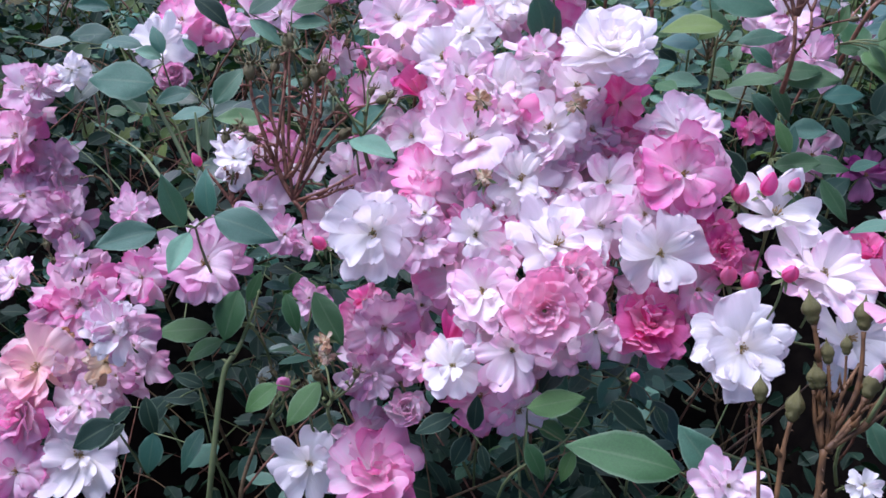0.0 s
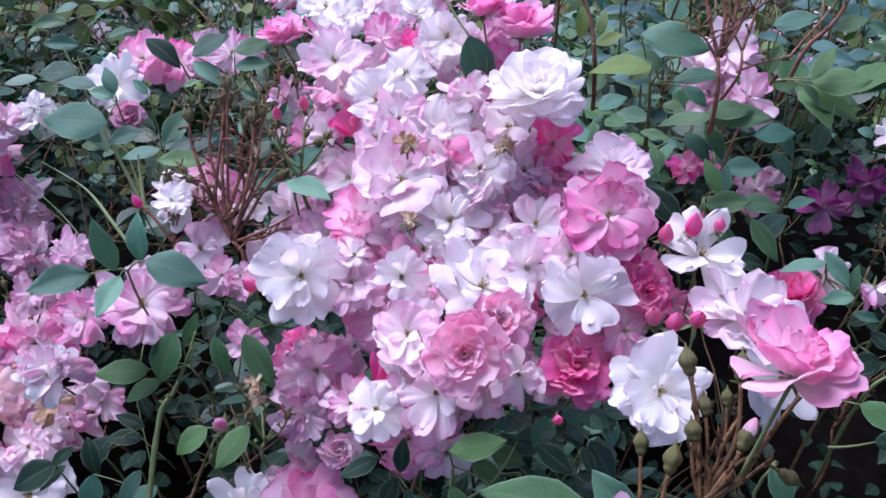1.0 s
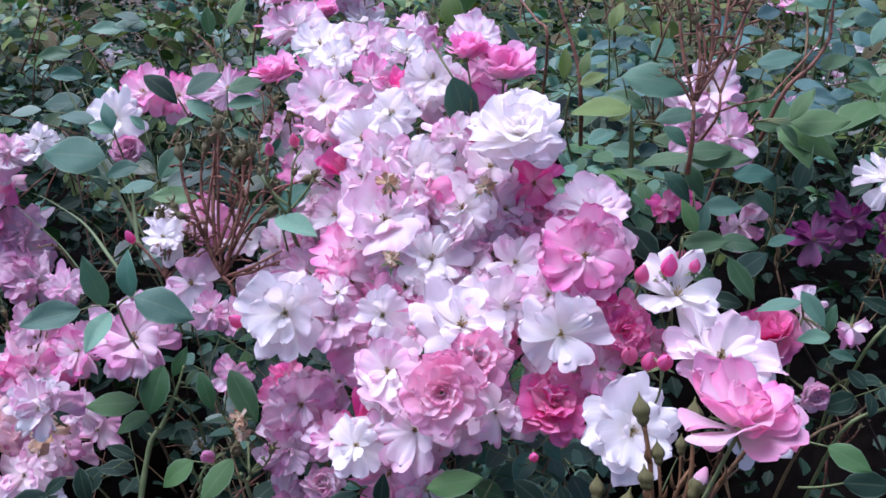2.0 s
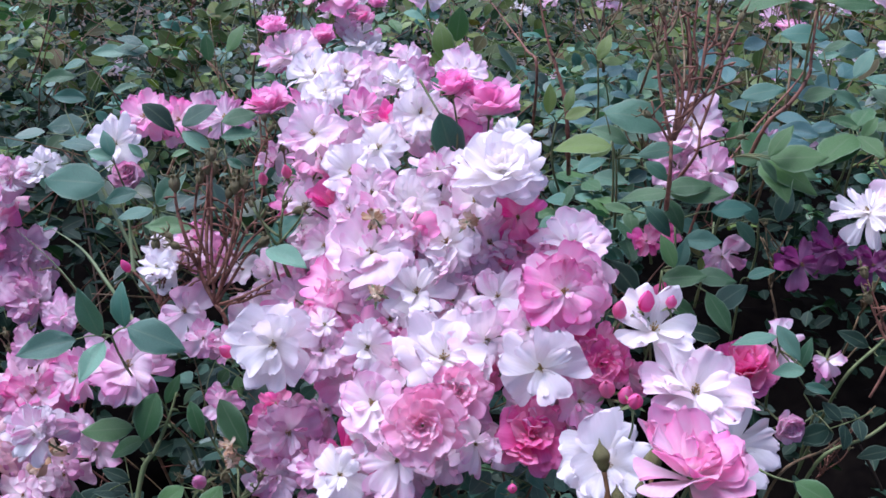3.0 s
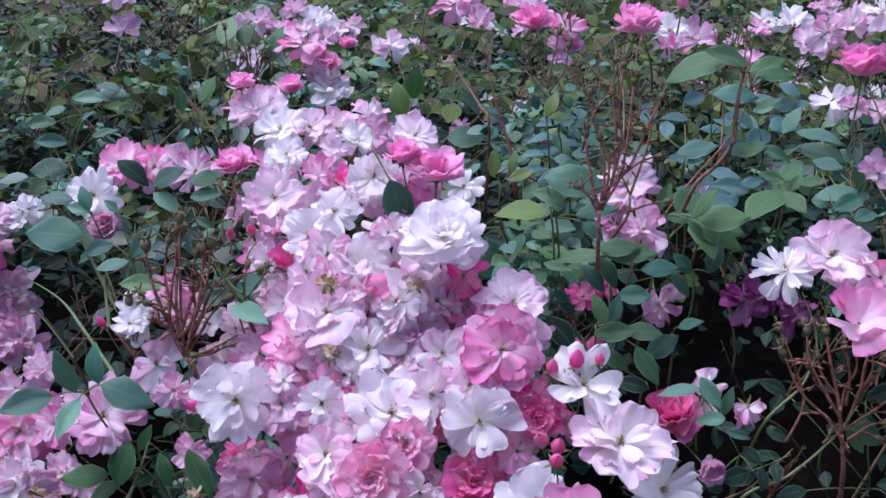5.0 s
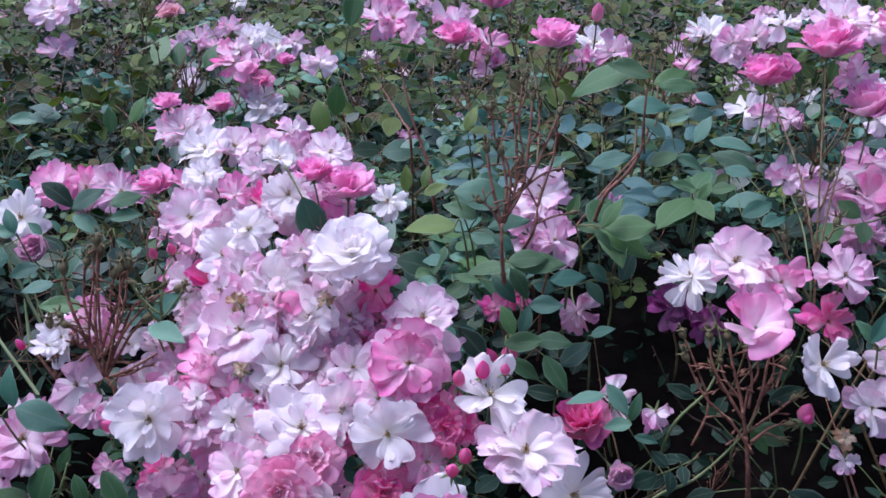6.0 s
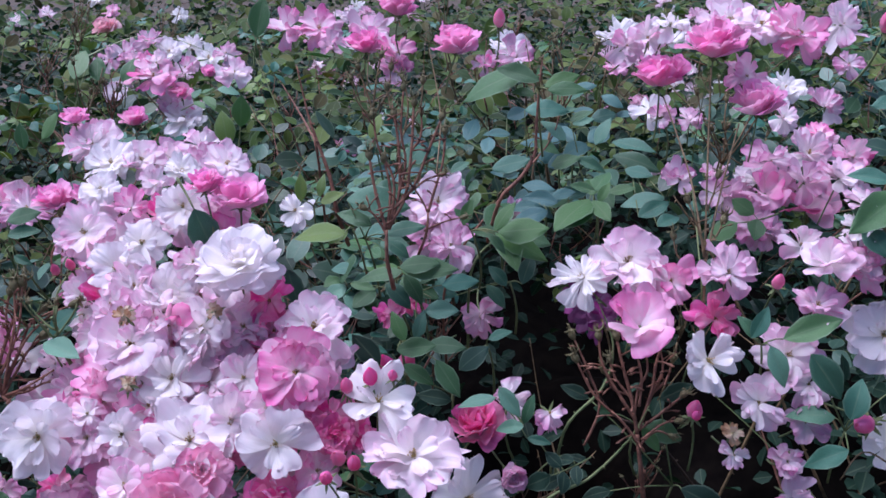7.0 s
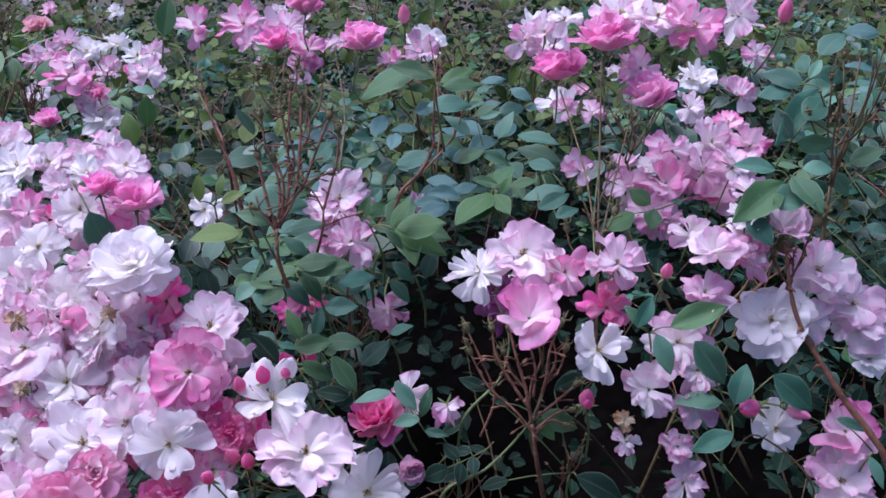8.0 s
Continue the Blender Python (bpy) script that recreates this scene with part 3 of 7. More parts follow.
def flower_stalks(x, y, z, height, spread, count, dx, dy, dz, material, head, words, foot=0.12):
    """A branching spray of bare flower stalks, each ending in a small head; x, y, z is where it forks."""
    spray = new("spent_flower_stalks")
    spray.matrix_basis = Matrix.Translation((x, y, z))
    head *= 0.9
    tagged(spray, words, "flower stalks", "bare flower stalks on the hedge")
    axis = Vector((dx, dy, dz)).normalized()
    a = axis.orthogonal().normalized()
    b = axis.cross(a)
    r = random.Random(int(abs(x * 7919 + y * 104729) * 1000))
    thick = 0.00105
    part("main_stalk", mesh_from("main_stalk", *tube(bent(-axis * foot + a * 0.015, (0, 0, 0), 0, 5, 0.008, r), [thick * 2.0, thick * 1.9, thick * 1.8, thick * 1.7, thick * 1.6, thick * 1.5], 6), material), spray)
    nodes = [Vector((0, 0, 0)), axis * height * 0.12 + a * spread * 0.12, axis * height * 0.30 - b * spread * 0.15]
    for k in range(1, 3):
        part("node_stalk", mesh_from("node_stalk", *tube(bent(nodes[k - 1], nodes[k], 0, 3, 0.001, r), [thick * 1.5, thick * 1.4, thick * 1.3, thick * 1.2], 6), material), spray)
    for k in range(count):
        q = 2.4 * k + r.uniform(-0.5, 0.5)
        base = nodes[(0, 1, 1, 2)[k % 4]]
        out = (a * math.cos(q) + b * math.sin(q)) * spread * r.uniform(0.25, 1.1)
        rise = axis * (height * r.uniform(0.45, 1.05) - base.dot(axis))
        bow = (a * r.uniform(-1, 1) + b * r.uniform(-1, 1)) * height * 0.07
        path = [base + out * (0.55 * s + 0.45 * (1 - (1 - s) ** 2)) + rise * s ** 1.05 + bow * (math.sin(3.14 * s) + 0.35 * math.sin(7 * s + k)) for s in (0, 0.12, 0.28, 0.46, 0.64, 0.82, 1.0)]
        bits = [tube(path, [thick * w for w in (1.25, 1.1, 1.0, 0.95, 0.9, 0.8, 0.9)], 5)]
        for n in range(r.choice((0, 1, 1, 2))):  # short side stalks with shrivelled tips
            j = r.choice((2, 3, 4))
            end = path[j] + ((a * r.uniform(-1, 1) + b * r.uniform(-1, 1)) * 0.10 + axis * r.uniform(0.08, 0.22)) * height
            mid = path[j].lerp(end, 0.55) - axis * height * 0.02
            bits.append(tube([path[j], mid, end, end.lerp(mid, -0.12), end.lerp(mid, -0.25)], [thick * 0.8, thick * 0.7, thick * 0.7, thick * 1.9, thick * 0.5], 5))
        stalk = part("stalk", mesh_from("stalk", *joined(bits), material), spray)
        tip, way = path[-1], (path[-1] - path[-2]).normalized()
        if r.random() < 0.88:
            turn = way.to_track_quat("Z", "Y").to_matrix().to_4x4()
            part("hip", r.choice(HIPS), stalk, Matrix.Translation(tip - way * head * 0.05) @ turn @ Matrix.Scale(head * r.uniform(0.75, 1.2), 4))
    return spray


def smooth_path(points, steps=5):
    """Places along a smooth line through the given ones."""
    pts = [Vector(p) for p in points]
    path = []
    for k in range(len(pts) - 1):
        p0, p1, p2, p3 = pts[max(k - 1, 0)], pts[k], pts[k + 1], pts[min(k + 2, len(pts) - 1)]
        for n in range(steps):
            t = n / steps
            path.append(0.5 * ((2 * p1) + (p2 - p0) * t + (2 * p0 - 5 * p1 + 4 * p2 - p3) * t * t + (3 * p1 - p0 - 3 * p2 + p3) * t ** 3))
    path.append(pts[-1])
    return path


def stalk_spray(words, material, fork, *arms):
    """Bare flower stalks that meet at a fork; each arm is its thickness, the size of its head and its places."""
    fork = Vector(fork)
    spray = new("spent_flower_stalks")
    spray.matrix_basis = Matrix.Translation(fork)
    tagged(spray, words, "flower stalks", "bare flower stalks on the hedge")
    r = random.Random(len(arms) * 31 + int(abs(fork.x) * 1000))
    for thick, head, *places in arms:
        thick *= 0.92
        path = [p - fork for p in smooth_path(places)]
        radii = [thick * (1.0 - 0.35 * k / len(path)) * r.uniform(0.88, 1.15) for k in range(len(path))]
        bits = [tube(path, radii, 7)]
        for k in range(2, len(path) - 1):  # scars and short withered side stalks
            side = Vector((r.uniform(-1, 1), r.uniform(-1, 0.3), r.uniform(-0.2, 1))).normalized()
            if r.random() < 0.35 and head:
                end = path[k] + side * r.uniform(0.006, 0.016)
                bits.append(tube([path[k], path[k].lerp(end, 0.6) + Vector((0, 0, 0.001)), end, end + side * 0.003], [thick * 0.55, thick * 0.42, thick * 0.9, thick * 0.2], 5))
            elif r.random() < 0.6:
                bits.append(tube([path[k], path[k] + side * thick * 1.9], [thick * 0.5, thick * 0.1], 4))
        stalk = part("stalk", mesh_from("stalk", *joined(bits), material), spray)
        if head:
            way = (path[-1] - path[-2]).normalized()
            turn = way.to_track_quat("Z", "Y").to_matrix().to_4x4()
            part("hip", r.choice(HIPS), stalk, Matrix.Translation(path[-1] - way * head * 0.05) @ turn @ Matrix.Scale(head, 4), "withered calyx")
    return spray


def grass_blade(width, *points):
    """A long narrow folded blade through the given places."""
    path = smooth_path(points, 6)
    verts, faces = [], []
    for k, p in enumerate(path):
        w = width * (1 - (k / len(path)) ** 2) + 0.0002
        verts += [p + Vector((-w, 0, 0.3 * w)), p, p + Vector((w, 0, 0.3 * w)), p + Vector((0, 0.4 * w, -0.3 * w))]
        if k:
            o = 4 * (k - 1)
            faces += [(o + a, o + c, o + 4 + c, o + 4 + a) for a, c in ((0, 1), (1, 2), (2, 3), (3, 0))]
    blade = new("grass_blade", mesh_from("grass_blade", verts, faces, GRASS))
    return tagged(blade, "pale green grass blade growing through the roses", "grass blade", "grass blades in the hedge")


def rose_cane(words, material, thick, *points):
    """A long woody or green cane through the given places."""
    path = smooth_path(points, 6)
    radii = [thick * (1 - 0.8 * (k / len(path)) ** 2) * (1 + 0.12 * math.sin(k * 2.1)) for k in range(len(path))]
    bits = [tube(path, radii, 7)]
    for k in range(2, len(path) - 1, 3):  # thorns
        d = (path[k + 1] - path[k]).orthogonal().normalized()
        d.rotate(Matrix.Rotation(k * 2.4, 3, (path[k + 1] - path[k]).normalized()))
        bits.append(tube([path[k], path[k] + d * thick * 1.6, path[k] + d * thick * 2.6 - Vector((0, 0, thick * 0.6))], [thick * 0.7, thick * 0.35, thick * 0.05], 4))
    cane = new("rose_cane", mesh_from("rose_cane", *joined(bits), material))
    return tagged(cane, words, "rose cane", "canes of the hedge")


def green_bud_mesh(r):
    """A plump bud wrapped in five ridged sepals that end in a point."""
    rings = ((-0.34, 0.14), (-0.20, 0.25), (-0.06, 0.31), (0.03, 0.28), (0.18, 0.40), (0.40, 0.45), (0.62, 0.36), (0.82, 0.20), (1.0, 0.07), (1.24, 0.015))
    verts, sides = [], 15
    lean = r.uniform(-0.06, 0.06)
    for h, w in rings:
        for k in range(sides):
            q = w * (1.0 if k % 3 else 0.86 if h > 0.1 else 1.0)
            a = 6.2832 * k / sides + 0.25 * h
            verts.append((q * math.cos(a) + lean * max(h, 0.0) ** 2, q * math.sin(a), h))
    faces = [(j * sides + k, j * sides + (k + 1) % sides, (j + 1) * sides + (k + 1) % sides, (j + 1) * sides + k) for j in range(len(rings) - 1) for k in range(sides)]
    faces += [tuple(range(sides))[::-1], tuple(range(len(verts) - sides, len(verts)))]
    return mesh_from("bud", verts, faces, BUD_GREEN)


GREEN_BUDS = [green_bud_mesh(rng) for _ in range(4)]


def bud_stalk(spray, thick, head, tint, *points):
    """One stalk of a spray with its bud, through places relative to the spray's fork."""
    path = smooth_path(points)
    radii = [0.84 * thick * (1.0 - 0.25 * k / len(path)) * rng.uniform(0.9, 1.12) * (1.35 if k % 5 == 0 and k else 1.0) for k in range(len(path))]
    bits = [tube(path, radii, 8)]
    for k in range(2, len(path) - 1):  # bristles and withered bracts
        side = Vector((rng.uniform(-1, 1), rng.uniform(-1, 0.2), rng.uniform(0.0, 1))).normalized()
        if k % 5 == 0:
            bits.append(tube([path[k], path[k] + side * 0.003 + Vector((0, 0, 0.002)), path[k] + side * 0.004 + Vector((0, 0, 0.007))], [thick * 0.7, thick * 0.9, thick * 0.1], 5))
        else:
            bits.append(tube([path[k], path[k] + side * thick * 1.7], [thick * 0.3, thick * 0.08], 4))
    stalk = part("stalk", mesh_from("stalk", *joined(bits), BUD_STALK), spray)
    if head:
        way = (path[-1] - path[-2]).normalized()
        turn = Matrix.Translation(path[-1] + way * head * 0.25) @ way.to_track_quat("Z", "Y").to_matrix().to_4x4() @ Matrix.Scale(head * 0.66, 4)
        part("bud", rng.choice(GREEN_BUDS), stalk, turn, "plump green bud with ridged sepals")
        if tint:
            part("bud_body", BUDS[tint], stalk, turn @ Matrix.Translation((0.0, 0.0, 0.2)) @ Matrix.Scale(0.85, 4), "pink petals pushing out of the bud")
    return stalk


def bud_spray(x, y, z, words):
    spray = new("rose_bud_spray")
    spray.matrix_basis = Matrix.Translation((x, y, z))
    return tagged(spray, words, "rose buds", "bare flower stalks on the hedge")


# ---- ground ----
def ground_mesh():
    verts, n = [], 60
    for j in range(n + 1):
        for i in range(n + 1):
            u, v = (i / n * 2 - 1), (j / n * 2 - 1)
            x, y = 60 * u * abs(u) ** 1.5, 60 * v * abs(v) ** 1.5
            verts.append((x, y, 0.04 * noise.noise(Vector((x * 1.3, y * 1.3, 0.0)))))
    return mesh_from("ground", verts, grid_faces(n, n), EARTH)


tagged(new("ground", ground_mesh()), "bare brown garden soil round the rose hedge", "ground", kind="structure")


# ---- the hedge: height of its leafy top ----
# x, y, radius and depth of the dark openings between the branches
HOLLOWS = (
    (0.41, 0.87, 0.07, 0.42), (0.37, 0.78, 0.06, 0.40), (0.51, 0.94, 0.07, 0.42), (0.43, 0.83, 0.07, 0.42), (0.40, 0.75, 0.06, 0.40), (0.46, 1.00, 0.05, 0.34), (0.40, 1.03, 0.04, 0.30), (0.39, 0.82, 0.07, 0.42), (0.44, 0.92, 0.06, 0.40), (0.63, 1.05, 0.06, 0.34), (0.42, 1.14, 0.06, 0.34), (0.44, 1.20, 0.06, 0.34), (0.43, 1.27, 0.05, 0.28), (0.62, 0.99, 0.05, 0.30), (0.88, 1.20, 0.06, 0.30), (0.90, 1.31, 0.06, 0.30), (0.65, 1.17, 0.06, 0.36), (0.57, 0.97, 0.05, 0.30), (0.88, 1.18, 0.05, 0.30), (-0.14, 0.86, 0.04, 0.30), (-0.23, 0.78, 0.05, 0.30), (-0.40, 0.99, 0.06, 0.30), (-0.34, 1.30, 0.06, 0.36), (-0.30, 1.08, 0.05, 0.30), (-0.38, 1.45, 0.06, 0.30),
    (0.58, 0.95, 0.07, 0.34), (0.65, 0.99, 0.07, 0.30), (0.74, 0.90, 0.07, 0.30), (0.54, 0.82, 0.06, 0.28), (0.57, 0.70, 0.05, 0.28), (0.65, 0.81, 0.05, 0.25), (0.78, 1.16, 0.08, 0.30), (-0.34, 1.31, 0.09, 0.30), (-0.52, 1.28, 0.08, 0.28), (-0.09, 0.87, 0.04, 0.22),
    (0.38, 0.89, 0.07, 0.34), (0.42, 0.86, 0.08, 0.34), (0.34, 0.84, 0.05, 0.26),
    (0.40, 0.80, 0.10, 0.50), (0.44, 0.98, 0.11, 0.48), (0.47, 1.08, 0.07, 0.35), (0.35, 0.73, 0.06, 0.30), (0.44, 0.64, 0.15, 0.48), (0.55, 0.56, 0.13, 0.42), (0.66, 0.56, 0.11, 0.36), (0.45, 0.92, 0.08, 0.35),
    (-0.27, 0.80, 0.06, 0.25), (-0.42, 0.96, 0.08, 0.22), (0.03, 0.52, 0.09, 0.25), (0.13, 0.52, 0.07, 0.25), (0.37, 0.60, 0.06, 0.25), (-0.42, 0.74, 0.20, 0.22),
    (-0.27, 0.52, 0.16, 0.20), (-0.09, 0.44, 0.08, 0.12), (-0.16, 0.66, 0.05, 0.20), (-0.31, 1.28, 0.06, 0.20), (0.60, 0.98, 0.06, 0.22), (0.54, 1.30, 0.13, 0.40), (0.50, 1.18, 0.08, 0.35), (0.68, 0.86, 0.09, 0.30), (0.80, 0.70, 0.10, 0.30), (0.56, 1.50, 0.12, 0.36))


def hollow(x, y):
    return sum(deep * math.exp(-((x - hx) ** 2 + (y - hy) ** 2) / (hr * hr)) for hx, hy, hr, deep in HOLLOWS)


def shelf(x, y):
    """The height of the hedge without its clefts."""
    rise = min(1.0, max(0.0, (y - 0.36) / 0.52))
    z = 0.80 + 0.24 * rise ** 0.8 + 0.04 * min(1.0, max(0.0, (y - 0.9) / 0.6))
    z += 0.05 * min(1.0, max(0.0, (x - 0.1) / 0.3)) * min(1.0, max(0.0, (y - 0.8) / 0.3)) * max(0.0, 1 - max(0.0, y - 1.3))
    z -= min(0.55, hollow(x, y))
    return z


def top(x, y):
    z = shelf(x, y) + 0.04 * noise.noise(Vector((x * 3.1, y * 3.1, 2.0)))
    cleft = noise.noise(Vector((x * 9.0, y * 7.0, 9.0)))
    return z - 0.28 * min(1.0, max(0.0, 0.08 - cleft) / 0.25)


WEST, EAST, FRONT, BACK = -2.1, 2.5, 0.37, 4.6  # the hedge's outline on the ground


# ---- blooms, cluster by cluster ----
bloom("pink", "fan", -0.366, 0.884, 0.824, 0.05, -0.029, -0.56, 0.828)
bloom("peach", "open", -0.358, 0.754, 0.816, 0.042, -0.207, -0.673, 0.71)
bloom("white", "open", -0.31, 0.711, 0.752, 0.041, -0.023, -0.747, 0.665)
bloom("pink", "open", -0.367, 0.702, 0.738, 0.033, -0.023, -0.747, 0.665)
bloom("lilac", "spent", -0.224, 0.612, 0.943, 0.026, -0.021, -0.806, 0.592)
bloom("lilac", "spent", -0.288, 0.845, 0.765, 0.028, -0.023, -0.747, 0.665)
bloom("blush", "open", -0.43, 0.889, 0.838, 0.025, -0.285, -0.6, 0.747)
bloom("blush", "spent", -0.312, 0.729, 0.791, 0.027, -0.023, -0.747, 0.665)
bloom("lilac", "spent", -0.302, 0.796, 0.766, 0.027, 0.182, -0.889, 0.421)
bloom("pink", "double", -0.365, 0.725, 0.783, 0.03, -0.213, -0.791, 0.574)
bloom("pink", "open", -0.494, 1.087, 0.923, 0.039, -0.298, -0.718, 0.629)
bloom("lilac", "spent", -0.459, 1.09, 0.892, 0.034, -0.023, -0.747, 0.665)
bloom("lilac", "open", -0.479, 1.053, 0.862, 0.036, -0.025, -0.684, 0.729)
bloom("lilac", "spent", -0.425, 1.042, 0.84, 0.036, -0.023, -0.747, 0.665)
bloom("lilac", "single", -0.476, 1.089, 0.982, 0.031, -0.023, -0.747, 0.665)
bloom("pink", "bowl", -0.034, 0.575, 0.849, 0.035, 0.14, -0.552, 0.822)
bloom("white", "single", -0.087, 0.598, 0.837, 0.03, -0.023, -0.747, 0.665)
bloom("blush", "cup", -0.013, 0.601, 0.888, 0.017, -0.021, -0.806, 0.592)
bloom("blush", "single", 0.067, 0.56, 0.915, 0.023, 0.004, -0.995, -0.104)
bloom("white", "loose", 0.199, 0.520, 0.996, 0.031, 0.081, -0.856, 0.511)
bloom("lilac", "spent", -0.047, 0.609, 0.862, 0.021, -0.023, -0.747, 0.665)
rose_bud("lilac", -0.11, 0.635, 0.884, 0.009, -0.023, -0.747, 0.665)
bloom("blush", "spent", 0.173, 0.434, 0.957, 0.02, -0.023, -0.747, 0.665)
bloom("white", "single", 0.266, 0.464, 0.936, 0.011, -0.023, -0.747, 0.665)
bloom("pink", "bowl", 0.203, 0.34, 1.121, 0.03, 0.081, -0.022, 0.996)
bloom("brown", "spent", -0.285, 0.734, 0.837, 0.020, -0.021, -0.806, 0.592)
bloom("brown", "spent", -0.353, 0.786, 0.824, 0.02, -0.023, -0.747, 0.665)
bloom("brown", "spent", -0.072, 0.596, 0.948, 0.008, -0.029, -0.56, 0.828)
bloom("blush", "spent", 0.53, 0.606, 0.990, 0.013, -0.061, -0.923, 0.38)
bloom("brown", "spent", 0.529, 0.612, 1.008, 0.009, -0.044, -0.775, 0.63)
bloom("brown", "spent", 0.032, 0.656, 1.112, 0.009, 0.01, -0.713, 0.701)
bloom("brown", "spent", 0.037, 0.626, 1.064, 0.007, -0.1, -0.8, 0.6)
bloom("brown", "spent", 0.102, 0.667, 1.107, 0.007, -0.3, -0.7, 0.6)
bloom("brown", "spent", -0.071, 0.598, 0.934, 0.008, 0.014, -0.772, 0.635)
bloom("blush", "single", 0.007, 0.705, 1.1, 0.02, -0.175, -0.765, 0.619)
bloom("blush", "spent", 0.005, 0.694, 1.088, 0.020, -0.175, -0.82, 0.545)
bloom("blush", "spent", 0.050, 0.688, 1.057, 0.022, -0.08, -0.828, 0.555)
bloom("blush", "spent", 0.033, 0.656, 1.052, 0.017, 0.017, -0.829, 0.56)
bloom("blush", "single", 0.107, 0.706, 1.111, 0.025, 0.01, -0.713, 0.701)
bloom("white", "single", 0.081, 0.715, 1.101, 0.023, 0.01, -0.713, 0.701)
bloom("blush", "spent", 0.077, 0.723, 1.13, 0.02, 0.201, -0.752, 0.628)
bloom("blush", "fan", 0.131, 0.689, 1.057, 0.024, 0.115, -0.821, 0.559)
bloom("blush", "open", 0.149, 0.614, 1.046, 0.02, 0.017, -0.829, 0.56)
bloom("white", "single", 0.046, 0.641, 1.036, 0.020, 0.014, -0.772, 0.635)
bloom("lilac", "spent", -0.004, 0.634, 0.958, 0.023, 0.017, -0.829, 0.56)
bloom("lilac", "star", -0.152, 0.948, 1.108, 0.028, -0.1, -0.6, 0.8)
bloom("white", "loose", -0.040, 0.618, 1.023, 0.032, 0.021, -0.879, 0.476)
bloom("blush", "single", -0.003, 0.637, 1.032, 0.014, 0.265, -0.621, 0.738)
bloom("pink", "fan", 0.004, 0.659, 1.030, 0.024, 0.311, -0.873, 0.376)
bloom("blush", "spent", -0.008, 0.637, 0.996, 0.019, 0.024, -0.922, 0.386)
bloom("white", "single", 0.032, 0.606, 1.030, 0.022, 0.021, -0.879, 0.476)
bloom("white", "single", 0.065, 0.650, 1.056, 0.028, 0.01, -0.713, 0.701)
bloom("blush", "ruffled", 0.029, 0.670, 1.079, 0.034, 0.006, -0.652, 0.758)
bloom("white", "fan", 0.086, 0.684, 1.084, 0.029, -0.173, -0.708, 0.685)
bloom("blush", "open", 0.121, 0.694, 1.080, 0.026, 0.289, -0.733, 0.616)
bloom("blush", "spent", 0.024, 0.718, 1.111, 0.025, -0.175, -0.765, 0.619)
bloom("white", "open", 0.056, 0.71, 1.105, 0.027, 0.192, -0.694, 0.693)
bloom("white", "single", 0.006, 0.731, 1.123, 0.028, 0.014, -0.772, 0.635)
bloom("white", "single", 0.027, 0.749, 1.140, 0.025, 0.182, -0.636, 0.75)
bloom("white", "open", 0.06, 0.779, 1.162, 0.024, 0.278, -0.677, 0.681)
bloom("blush", "fan", -0.030, 0.770, 1.143, 0.030, -0.082, -0.772, 0.63)
bloom("white", "open", -0.028, 0.825, 1.167, 0.019, 0, -0.534, 0.845)
bloom("blush", "open", -0.029, 0.979, 1.151, 0.026, -0.003, -0.479, 0.878)
bloom("white", "open", -0.061, 0.971, 1.151, 0.029, -0.161, -0.533, 0.83)
bloom("blush", "open", -0.098, 1.025, 1.16, 0.032, -0.246, -0.583, 0.775)
bloom("candy", "cup", -0.117, 1.04, 1.181, 0.019, -0.023, 0.001, 1)
bloom("candy", "cup", -0.08, 1.15, 1.15, 0.022, -0.023, 0.001, 1)
bloom("white", "open", -0.045, 1.258, 1.129, 0.03, 0.075, -0.475, 0.877)
bloom("blush", "spent", 0.036, 0.99, 1.162, 0.026, 0.239, -0.51, 0.826)
bloom("blush", "spent", 0.013, 0.867, 1.157, 0.02, 0.003, -0.592, 0.806)
bloom("white", "open", 0.031, 0.91, 1.158, 0.021, 0.152, -0.468, 0.871)
bloom("pink", "spent", 0.006, 0.798, 1.155, 0.019, 0.006, -0.652, 0.758)
bloom("candy", "cup", -0.087, 0.865, 1.139, 0.024, -0.1, -0.15, 0.98)
bloom("candy", "cup", 0.087, 0.757, 1.186, 0.02, 0.054, 0.004, 0.999)
bloom("candy", "cup", 0.117, 0.755, 1.172, 0.028, 0.054, 0.004, 0.999)
bloom("blush", "open", 0.095, 0.824, 1.189, 0.024, 0.152, -0.468, 0.871)
bloom("white", "ball", 0.125, 0.683, 1.145, 0.036, 0.02, -0.42, 0.90)
bloom("hot", "spent", 0.142, 0.707, 1.096, 0.031, 0.033, -0.994, 0.105)
bloom("blush", "open", 0.184, 0.673, 1.089, 0.033, -0.003, -0.479, 0.878)
bloom("pink", "ruffled", 0.173, 0.618, 1.075, 0.034, 0.014, -0.772, 0.635)
bloom("blush", "single", 0.126, 0.642, 1.058, 0.022, -0.08, -0.828, 0.555)
bloom("pink", "open", 0.102, 0.696, 1.044, 0.025, 0.115, -0.821, 0.559)
bloom("hot", "spent", 0.139, 0.687, 1.047, 0.025, 0.024, -0.922, 0.386)
bloom("white", "single", 0.157, 0.587, 1.028, 0.030, 0.024, -0.922, 0.386)
bloom("pink", "open", 0.188, 0.592, 0.999, 0.022, 0.385, -0.782, 0.491)
bloom("hot", "double", 0.154, 0.577, 0.979, 0.027, 0.06, -0.72, 0.69)
bloom("rose", "double", 0.076, 0.547, 1.003, 0.0285, -0.078, -0.878, 0.471)
bloom("rose", "double", 0.100, 0.579, 1.012, 0.022, 0.102, -0.707, 0.7)
